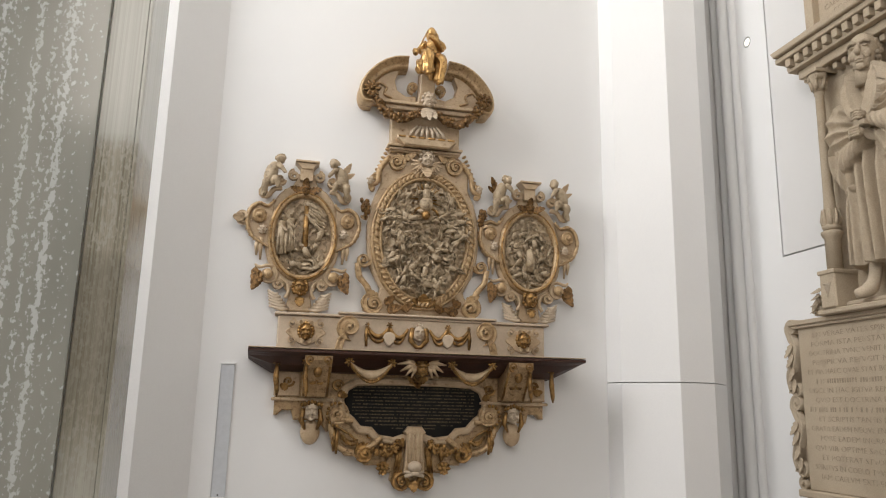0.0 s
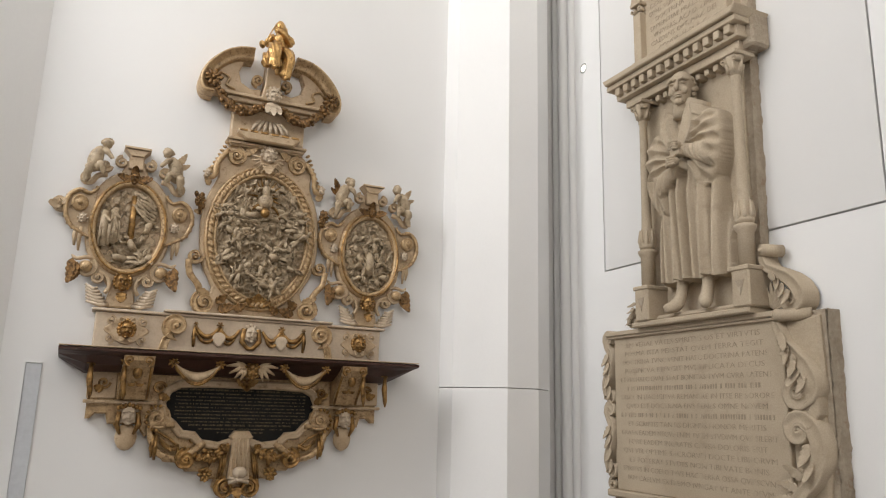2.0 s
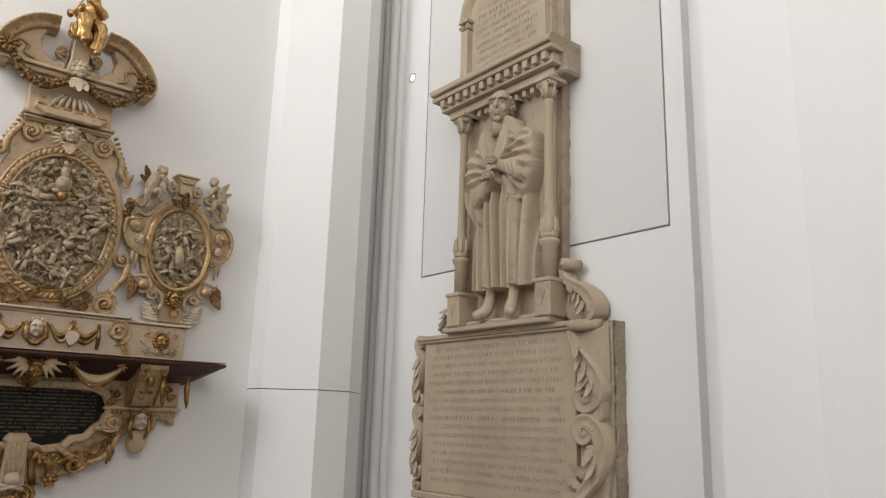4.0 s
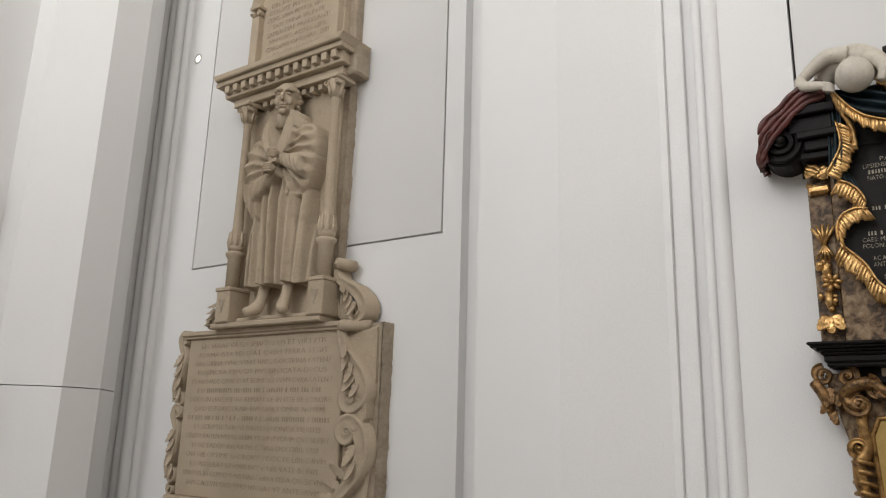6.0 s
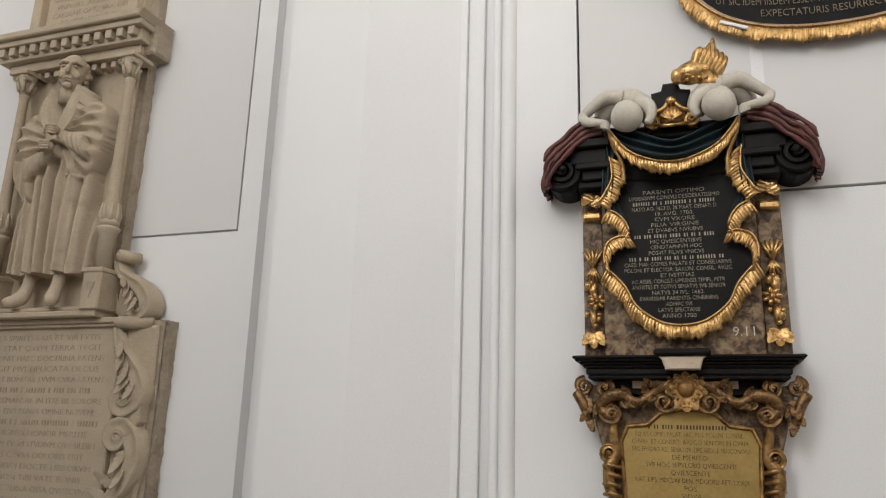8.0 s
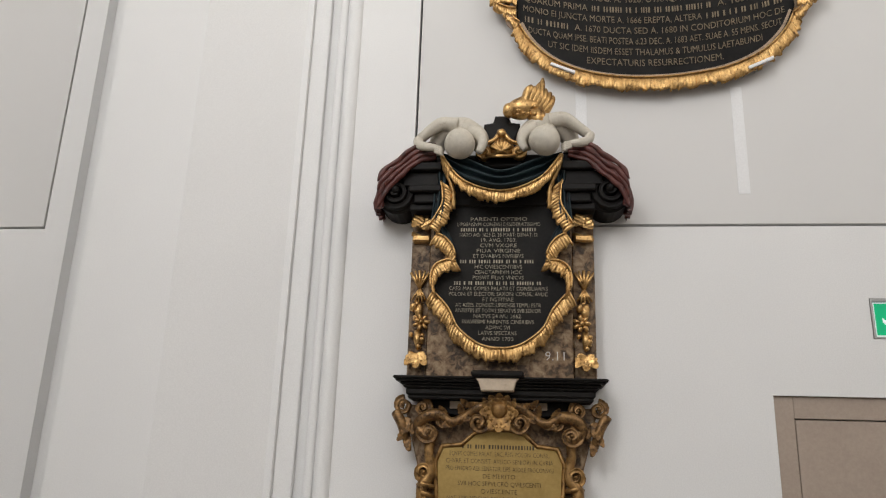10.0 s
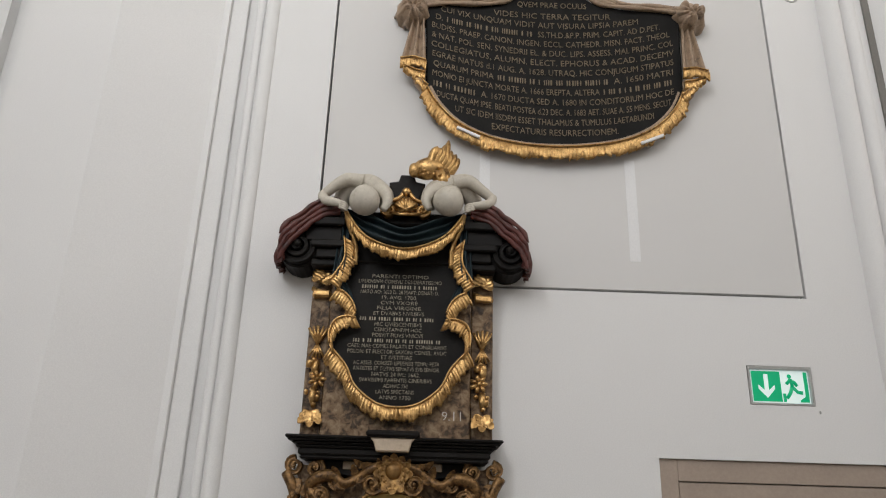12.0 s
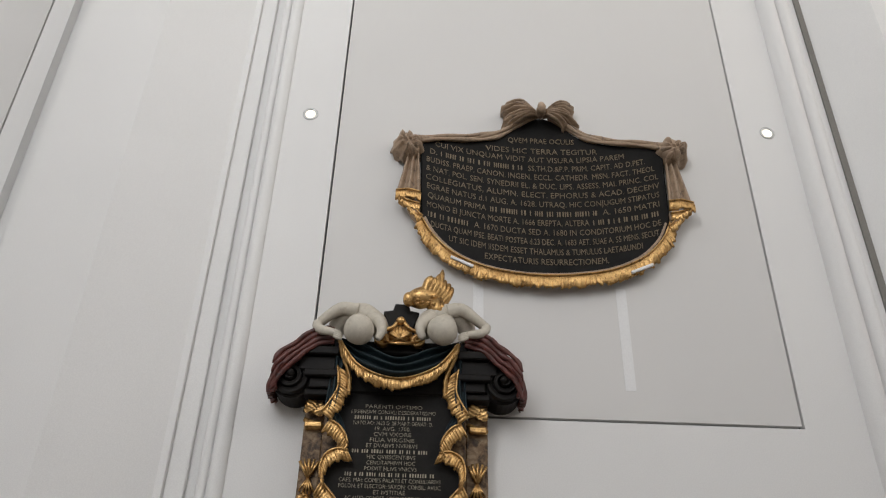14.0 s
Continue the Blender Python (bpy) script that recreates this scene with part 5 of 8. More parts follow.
for e in (-1, 1):
    def X(d):
        return MX + e * d
    s = Shape()
    s.scroll(X(0.565), 2.96, 0.065, -0.09, hand=e, start=180 if e > 0 else 0, turns=1.5)
    s.tube(smoothline([(X(0.62), -0.09, 2.92), (X(0.60), -0.09, 2.80), (X(0.52), -0.09, 2.70), (X(0.50), -0.08, 2.62)], 4), [0.03] * 10 + [0.025, 0.02, 0.012], 7)
    s.scroll(X(0.29), 3.93, 0.085, -0.10, hand=e, start=90, turns=1.8)
    s.tube(smoothline([(X(0.36), -0.09, 3.98), (X(0.45), -0.10, 3.85), (X(0.47), -0.09, 3.72), (X(0.55), -0.09, 3.68)], 4), 0.026, 7)
    s.scroll(X(0.50), 3.74, 0.05, -0.09, hand=-e, start=0, turns=1.4)
    for k in range(8):
        s.blob((X(0.385 + 0.017 * k), -0.085, 4.05 - 0.042 * k), (0.026, 0.022, 0.014), e * (30 - 6 * k), 8, 5)
    s.scroll(X(0.46), 2.55, 0.10, -0.10, 0.022, hand=-e, start=90, turns=1.7)
    for zz, aa, ll, dd in ((3.62, 60, 0.10, 0.50), (3.36, 0, 0.08, 0.54), (2.60, 30, 0.14, 0.42), (3.98, 160, 0.12, 0.22)):
        s.leaf(X(dd), zz, -0.075, aa if e > 0 else 180 - aa, ll, ll * 0.62, 3)
    part("strapwork_scroll", s.crumple(15, 0.014), TAN, white, "carved ivory volutes beside the middle oval")
    g = Shape()
    g.leaf(X(0.34), 2.50, -0.10, 170 if e > 0 else 10, 0.15, 0.10, 4).leaf(X(0.20), 2.50, -0.10, 150 if e > 0 else 30, 0.12, 0.08, 4).leaf(X(0.36), 2.55, -0.10, 140 if e > 0 else 40, 0.12, 0.08, 3)
    drop_bunch(g, X(0.565), 3.52, -0.09, 0.17, 0.05, 40 + e)
    rosette(g, X(0.57), 3.46, -0.12, 0.05)
    part("fruit_drop", g.crumple(25, 0.012), BRONZE, white, "gilt leaves and hanging fruit")
    hd = mask(Shape(), X(0.535), 3.72, -0.12, 0.08, 5)
    part("small_head", hd, PALE, white)
hd = mask(Shape(), MX, 3.97, -0.15, 0.16, 9)
part("cherub_head", hd, PALE, white, "pale plain carved head above the oval")
part("cherub_wing_pair", wings(Shape(), MX, 3.90, -0.12, 0.14), IVORY, white)
part("breast_leaf", Shape().leaf(MX, 3.90, -0.13, -90, 0.12, 0.12, 4).scroll(MX - 0.08, 3.83, 0.04, -0.12, hand=1, turns=1.3).scroll(MX + 0.08, 3.83, 0.04, -0.12, hand=-1, start=180, turns=1.3), IVORY, white)
part("foot_leaf", Shape().leaf(MX, 2.56, -0.11, 90, 0.10, 0.12, 4).leaf(MX, 2.56, -0.11, 160, 0.12, 0.09, 4).leaf(MX, 2.56, -0.11, 20, 0.12, 0.09, 4), GILT, white)

# entablature and broken pediment
TX = 1.265
sh = Shape().box(TX - 0.34, TX + 0.34, -0.12, 0, 4.03, 4.44, 0.008)
sh.box(TX - 0.37, TX + 0.37, -0.16, 0, 4.075, 4.10, 0.006).box(TX - 0.35, TX + 0.35, -0.14, 0, 4.045, 4.07, 0.004)
part("entablature", sh, IVORY, white, "ivory block under the pediment")
c = [(TX - 0.22, 4.075), (TX + 0.22, 4.075), (TX + 0.29, 4.14), (TX + 0.29, 4.17), (TX - 0.29, 4.17), (TX - 0.29, 4.14)]
part("moulded_capital", Shape().prism(c, -0.10, -0.22, 0.012), IVORY, white)
for k in range(6):
    part("gilt_dash", Shape().box(TX - 0.28 + 0.096 * k, TX - 0.21 + 0.096 * k, -0.228, -0.215, 4.146, 4.166, 0.003), GILT, white)
for k in range(7):
    x = TX - 0.15 + 0.05 * k
    part("capital_leaf", Shape().tube([(TX + (x - TX) * 0.6, -0.17, 4.29), (x, -0.20, 4.22), (x + (x - TX) * 0.15, -0.21, 4.172)], [0.014, 0.018, 0.012], 6), PALE, white)
sh = Shape().box(TX - 0.47, TX + 0.47, -0.22, 0, 4.485, 4.515, 0.006).box(TX - 0.44, TX + 0.44, -0.18, 0, 4.44, 4.485, 0.006).box(TX - 0.40, TX + 0.40, -0.14, 0, 4.40, 4.44, 0.006)
part("pediment_base", sh, IVORY, white, "ivory pediment ledge")
for e in (-1, 1):
    arc = smoothline([(TX + e * d, z) for d, z in ((0.205, 4.995), (0.34, 4.975), (0.47, 4.91), (0.59, 4.79), (0.662, 4.66), (0.672, 4.55), (0.63, 4.47), (0.54, 4.46))], 4)
    prof = [(0.0, 0.0), (0.0, -0.20), (-0.012, -0.235), (-0.026, -0.235), (-0.036, -0.20), (-0.060, -0.185), (-0.080, -0.155), (-0.088, -0.165), (-0.102, -0.13), (-0.112, -0.06), (-0.112, 0.0)]
    # the line runs outwards from the top on both sides, so outward lies to its left on one of them
    part("pediment_arc", Shape().moulding(arc, [(-o * e, y) for o, y in prof], closed=False), TAN, white, "curved half of the broken pediment")
    inner = [(0.10, 4.515), (0.60, 4.515), (0.60, 4.64), (0.53, 4.76), (0.43, 4.85), (0.33, 4.90), (0.275, 4.91), (0.285, 4.85), (0.315, 4.77), (0.29, 4.67), (0.20, 4.615), (0.10, 4.63)]
    inner = [(TX + e * d, z) for d, z in inner]
    if e < 0:
        inner = inner[::-1]
    part("pediment_field", Shape().prism(inner, 0, -0.10, 0.008), IVORY, white)
    s = Shape().scroll(TX + e * 0.135, 4.71, 0.055, -0.12, 0.012, hand=e, start=-90, turns=1.5)
    s.tube(smoothline([(TX + e * 0.34, -0.105, 4.58), (TX + e * 0.42, -0.115, 4.61), (TX + e * 0.40, -0.115, 4.68), (TX + e * 0.47, -0.11, 4.72), (TX + e * 0.51, -0.105, 4.69)], 4), 0.013, 6)
    part("pediment_scroll", s, TAN, white)
    g = Shape()
    rosette(g, TX + e * 0.555, 4.60, -0.22, 0.085, 9)
    for ang in range(0, 360, 40):
        g.leaf(TX + e * 0.555, 4.60, -0.20, ang, 0.085, 0.055, 3)
    part("pediment_rosette", g.crumple(40, 0.02), BRONZE, white, "dark gilt leaf rosette")
    g = garland(Shape(), TX + e * 0.07, 4.44, TX + e * 0.53, 4.53, 0.15, -0.21, 0.036, True, 7 + e)
    drop_bunch(g, TX + e * 0.30, 4.36, -0.22, 0.07, 0.05, 9 + e)
    part("fruit_garland", g.crumple(28, 0.014), BRONZE, white, "garland of carved fruit")
hd = mask(Shape(), TX, 4.53, -0.26, 0.15, 9)
part("pediment_head", hd, PALE, white, "pale carved head in the pediment")
part("pediment_bust", Shape().blob((TX, -0.20, 4.42), (0.08, 0.06, 0.06), 0, 12, 7).leaf(TX - 0.03, 4.44, -0.24, -110, 0.11, 0.07, 4).leaf(TX + 0.03, 4.44, -0.24, -70, 0.11, 0.07, 4).leaf(TX, 4.44, -0.25, -90, 0.13, 0.07, 4), PALE, white)
part("throne_block", Shape().prism([(TX - 0.10, 4.515), (TX + 0.10, 4.515), (TX + 0.075, 4.66), (TX + 0.085, 4.90), (TX - 0.065, 4.90), (TX - 0.075, 4.66)], 0, -0.16, 0.01), IVORY, white)

# gilt trumpeter as one plain statue, seated with one leg drawn up
t = Shape()
FX, FY = TX, -0.20


def robe_limb(path, radii, folds, deep=0.13):
    """A limb wrapped in cloth: a soft tube with folds running along it."""
    line = smoothline(path, 5)
    n, m = 28, len(line)
    vs, fs = [], []
    for i, p in enumerate(line):
        a, b = Vector(line[max(0, i - 1)]), Vector(line[min(m - 1, i + 1)])
        d = (b - a).normalized()
        u = d.cross(Vector((0.9, 0.1, 0.3))).normalized()
        w = d.cross(u)
        q = i / (m - 1) * (len(radii) - 1)
        k = min(len(radii) - 2, int(q))
        r = radii[k] + (radii[k + 1] - radii[k]) * (q - k)
        for j in range(n):
            g = 2 * math.pi * j / n
            rr = r * (1 + deep * math.sin(folds * g + 0.35 * i) + 0.06 * math.sin(2 * folds * g - 0.5 * i))
            v = Vector(p) + u * rr * math.cos(g) + w * rr * math.sin(g)
            vs.append(tuple(v))
    for i in range(m - 1):
        fs += [(i * n + j, i * n + (j + 1) % n, (i + 1) * n + (j + 1) % n, (i + 1) * n + j) for j in range(n)]
    fs += [tuple(range(n))[::-1], tuple(range((m - 1) * n, m * n))]
    t.add(vs, fs)


robe_limb([(FX + 0.03, FY, 4.95), (FX + 0.03, FY - 0.01, 5.03), (FX + 0.035, FY - 0.02, 5.12), (FX + 0.02, FY - 0.01, 5.20)], [0.082, 0.072, 0.088, 0.035], 8, 0.08)
robe_limb([(FX + 0.0, FY, 5.0), (FX - 0.035, FY - 0.10, 4.99), (FX - 0.055, FY - 0.19, 4.93), (FX - 0.05, FY - 0.18, 4.84), (FX - 0.05, FY - 0.16, 4.775)], [0.068, 0.066, 0.056, 0.052, 0.058], 7, 0.16)
robe_limb([(FX + 0.055, FY, 4.98), (FX + 0.08, FY - 0.10, 4.95), (FX + 0.09, FY - 0.16, 4.88), (FX + 0.08, FY - 0.15, 4.79), (FX + 0.06, FY - 0.14, 4.695)], [0.062, 0.060, 0.050, 0.048, 0.056], 7, 0.16)
robe_limb([(FX - 0.04, FY + 0.04, 4.99), (FX - 0.085, FY - 0.03, 4.93), (FX - 0.10, FY - 0.06, 4.86), (FX - 0.085, FY - 0.07, 4.80)], [0.03, 0.042, 0.045, 0.03], 5, 0.18)
robe_limb([(FX + 0.02, FY - 0.05, 4.90), (FX + 0.025, FY - 0.08, 4.82), (FX + 0.03, FY - 0.07, 4.74)], [0.045, 0.05, 0.035], 6, 0.18)
robe_limb([(FX - 0.045, FY - 0.02, 5.14), (FX - 0.105, FY - 0.06, 5.04), (FX - 0.075, FY - 0.13, 5.09)], [0.034, 0.034, 0.020], 4)
robe_limb([(FX + 0.105, FY - 0.02, 5.15), (FX + 0.105, FY - 0.08, 5.085), (FX + 0.03, FY - 0.14, 5.13), (FX - 0.035, FY - 0.15, 5.155)], [0.038, 0.040, 0.028, 0.018], 4)
t.blob((FX + 0.008, FY - 0.05, 5.25), (0.040, 0.046, 0.056), 0, 16, 10)
t.blob((FX - 0.006, FY - 0.098, 5.243), (0.008, 0.012, 0.014), 0, 8, 6)
for k in range(15):
    g = math.pi * (k / 14 * 1.7 - 0.40)
    t.blob((FX + 0.016 + 0.041 * math.cos(g), FY - 0.01, 5.245 + 0.055 * math.sin(g)), (0.018, 0.034, 0.020), 0, 8, 5)
for k in range(4):
    t.tube([(FX + 0.05 + 0.008 * k, FY - 0.01, 5.26), (FX + 0.064 + 0.006 * k, FY - 0.02, 5.20), (FX + 0.06, FY - 0.03, 5.15)], [0.013, 0.013, 0.006], 6)
t.tube([(FX - 0.045, FY - 0.12, 5.225), (FX - 0.10, FY - 0.15, 5.10), (FX - 0.135, FY - 0.165, 5.0)], 0.007, 7)
t.tube([(FX - 0.135, FY - 0.165, 5.0), (FX - 0.150, FY - 0.17, 4.98), (FX - 0.165, FY - 0.18, 4.96), (FX - 0.175, FY - 0.185, 4.953)], [0.009, 0.012, 0.026, 0.038], 14)
for x, y, z in ((-0.055, -0.17, 4.745), (0.062, -0.15, 4.665)):
    t.tube([(FX + x, FY + y + 0.02, z + 0.02), (FX + x, FY + y - 0.04, z), (FX + x + 0.005, FY + y - 0.085, z - 0.01)], [0.024, 0.025, 0.013], 8)
part("trumpeter_statue", t.crumple(16, 0.008), GOLD, white, "plain gilt robed statue holding a trumpet")


# ---- grey sandstone memorial on the east wall ----
stone = thing("stone_memorial", "tall grey sandstone memorial with a niche figure and inscriptions", "memorial", pose(EAST, 0, 0, 0, 0, -90))


def cut_lines(parent, lines, cx, z_top, pitch, size, y, material, label, name="inscription_line", wide=None):
    """Lines of thin lettering laid on a face; None stands for a name and becomes plain bars."""
    rnd = random.Random(len(lines))
    for k, line in enumerate(lines):
        text, w = line
        z = z_top - pitch * k
        if text is None:
            sh, x = Shape(), -w / 2
            while x < w / 2 - 0.3 * size:
                ln = min(rnd.uniform(0.16, 0.3) * size, w / 2 - x)
                sh.box(x, x + ln, -0.001, 0.001, 0, size * 0.62, 0)
                x += ln + rnd.choice((0.22, 0.22, 0.22, 0.6)) * size
        else:
            sh = lettering(text, size, 0.002, w)
        ob = part(name if text else "worn_line", sh, material, parent, label if k == 0 else "")
        if text is None:
            tagged(ob, kind='stuff')
        ob.location = (cx, y, z)


# lower inscription block with rough flanks
blk = Shape().prism([(-5.80, 0.5), (-3.59, 0.5), (-3.59, 2.42), (-5.80, 2.40)], 0, -0.12, 0.004)
part("inscription_block", blk, SANDROUGH, stone, "thick sandstone block with rough hewn flank")
face_ob = part("inscription_face", Shape().prism([(-5.76, 1.02), (-3.89, 1.02), (-3.89, 2.38), (-5.76, 2.38)], -0.11, -0.20, 0.008), SAND, stone, "smooth lettered sandstone face")
part("top_ledge", Shape().box(-5.83, -3.88, -0.25, -0.02, 2.39, 2.43, 0.006).box(-5.80, -3.90, -0.23, -0.02, 2.365, 2.392, 0.006), SAND, stone)
part("base_ledge", Shape().box(-5.85, -3.74, -0.25, -0.02, 0.96, 1.02, 0.01).box(-5.80, -3.80, -0.20, -0.02, 0.5, 0.96, 0.006), SAND, stone)
# letters lie on the face; their darker tone replaces the shade of cuts
cut_lines(face_ob, [("EN VERAE VATES SPIRITVS OS ET VIRTVTIS", 1.5), ("FORMA ISTA PERSTAT QVEM TERRA TEGIT", 1.55), ("DOCTRINA TVNC VENIT HAEC DOCTRINA PATENS", 1.62), ("PERSPICVA REFVGIT MVLTIPLICATA DECUS", 1.55), ("ET PIA HAEC QVAE STAT BONITAS TVVM CVRA LATENT", 1.68), (None, 1.5), ("DISCE IN HAC IGITVR REMANERE IN ITSE BE SORORE", 1.68), ("QVID EST DOCTRINA EIVS PENES OMNE NOVEM", 1.55), (None, 1.7), ("ET SCRIPTIS TANTIS DIGNVS HONOR MERITIS", 1.5), ("GRATA EADEM NEQVE ENIM TVAM STVDIVM QVE SILEBIT", 1.7), ("FORE EADEM INGRATIS CAVSA DOLORIS ERIT", 1.5), ("QVI VIR OPTIME SACRORVM DOCTE LIBRORVM", 1.65), ("ET POTERAT STVDIIS NON TIBI VATE BONIS", 1.5), ("SPIRITVS IN COELO TVVS HAC TERRA OSSA QVIESCVNT", 1.68), ("IAM CAELVM EXTREMO IVNGAT VT ANTE DEVM", 1.55)], -4.83, 2.275, 0.077, 0.060, -0.2015, SANDSHADE, "worn sandstone lettering, the shade of its cuts painted as darker stone")

# rough hewn flanks
def rough_flank(x0, x1, z0, z1, y, seed):
    """An uneven broken stone side between (x0, z0) and (x1, z1)."""
    rows = []
    for i in range(int((z1 - z0) / 0.03) + 1):
        z = z0 + 0.03 * i
        x = x0 + (x1 - x0) * (z - z0) / (z1 - z0)
        rows.append([(x + 0.014 * noise.noise(Vector((z * 16 + seed, j * 0.9, 0))) + 0.010 * noise.noise(Vector((z * 40, j * 2.1, seed))), y * (1 - j / 6), z) for j in range(7)])
    R = 7
    return Shape().add([p for r in rows for p in r], [(i * R + j, i * R + j + 1, (i + 1) * R + j + 1, (i + 1) * R + j) for i in range(len(rows) - 1) for j in range(6)])


part("broken_flank", rough_flank(-3.582, -3.572, 0.5, 2.42, -0.125, 1), SANDROUGH, stone, "broken rough stone edge")
part("broken_flank", rough_flank(-4.115, -4.085, 2.43, 4.60, -0.095, 5), SANDROUGH, stone, "broken rough stone edge")


def spiral(cx, cz, r, hand, start, turns=1.3, n=18):
    """Points from the eye of a volute outwards, ending at the angle start."""
    out = []
    for i in range(n + 1):
        q = i / n
        g = radians(start) - hand * 2 * math.pi * turns * (1 - q)
        rr = r * (0.2 + 0.8 * q)
        out.append((cx + rr * math.cos(g), cz + rr * math.sin(g)))
    return out


# scrollwork on the right flank of the block
s = Shape()
s.tube([(-3.92, -0.23, 2.365), (-3.70, -0.12, 2.365)], 0.048, 14)
s.blob((-3.92, -0.23, 2.365), (0.012, 0.038, 0.038))
p = smoothline([(-3.93, 2.33), (-3.885, 2.20), (-3.80, 2.09), (-3.71, 1.99), (-3.665, 1.87), (-3.70, 1.79)], 6) + spiral(-3.795, 1.825, 0.085, 1, -40, 1.3)[::-1]
s.ribbon(p, [0.05 + 0.06 * math.sin(math.pi * i / len(p)) for i in range(len(p))], -0.10, -0.235)
p = spiral(-3.80, 1.565, 0.085, -1, 60, 1.3) + smoothline([(-3.70, 1.60), (-3.655, 1.50), (-3.66, 1.36), (-3.73, 1.23), (-3.84, 1.12), (-3.92, 1.04)], 6)
s.ribbon(p, [0.05 + 0.07 * math.sin(math.pi * i / len(p)) for i in range(len(p))], -0.10, -0.235)
for x, z, a, ln in ((-3.90, 2.24, -55, 0.20), (-3.86, 2.16, -75, 0.19), (-3.80, 2.08, -85, 0.19), (-3.76, 2.00, -110, 0.18), (-3.72, 1.94, -95, 0.15), (-3.72, 1.48, -105, 0.19), (-3.72, 1.38, -95, 0.18), (-3.78, 1.24, 140, 0.17), (-3.82, 1.17, 160, 0.17), (-3.88, 1.10, 175, 0.14)):
    lf = Shape().leaf(x, z + 0.03, -0.215, a, ln * 0.85, ln * 0.42, 4, 0.045)
    part("acanthus_leaf", lf.crumple(12, 0.014), SAND, stone)
s.v = [(x + 0.005, y, z + 0.03) for x, y, z in s.v]
part("flank_scroll", s.crumple(12, 0.014), SAND, stone, "carved stone scroll with leaves")
kn = Shape().prism([(-3.80, 1.67), (-3.66, 1.66), (-3.63, 1.70), (-3.63, 1.82), (-3.66, 1.85), (-3.79, 1.83)], -0.11, -0.22, 0.01)
bored = part("bored_block", kn, SAND, stone, "stone knuckle with a round hole")
part("bore", Shape().blob((-3.72, -0.219, 1.762), (0.032, 0.006, 0.038), 0, 16, 6), SANDROUGH, bored)
part("flank_back", Shape().prism([(-3.90, 1.05), (-3.66, 1.05), (-3.61, 1.4), (-3.64, 1.7), (-3.61, 2.0), (-3.62, 2.38), (-3.90, 2.38)], -0.11, -0.16, 0.02), SAND, stone)
l = Shape()
for z0 in (2.36, 1.70):
    p = spiral(-5.92, z0, 0.055, 1, 200, 1.2) + smoothline([(-5.935, z0 - 0.10), (-5.90, z0 - 0.18), (-5.95, z0 - 0.32), (-5.985, z0 - 0.45), (-5.95, z0 - 0.55)], 6) + spiral(-5.915, z0 - 0.55, 0.05, 1, 180, 1.2)[::-1]
    l.ribbon(p, [0.045 + 0.03 * math.sin(math.pi * i / len(p)) for i in range(len(p))], 0, -0.20)
    for dz, a in ((0.14, -110), (0.22, -100), (0.34, -95), (0.44, -70)):
        part("acanthus_leaf", Shape().leaf(-5.86, z0 - dz + 0.02, -0.19, a, 0.13, 0.06, 3), SAND, stone)
l.scroll(-5.92, 1.04, 0.06, -0.18, hand=1, start=90, turns=1.4)
l.v = [(x + 0.07, y, z + 0.02) for x, y, z in l.v]
part("flank_scroll", l.crumple(12, 0.012), SAND, stone, "slim carved stone scroll")
part("flank_back", Shape().prism([(-5.89, 1.05), (-5.74, 1.05), (-5.74, 2.38), (-5.86, 2.36), (-5.82, 2.0), (-5.90, 1.8), (-5.86, 1.6)], 0, -0.13, 0.02), SAND, stone)

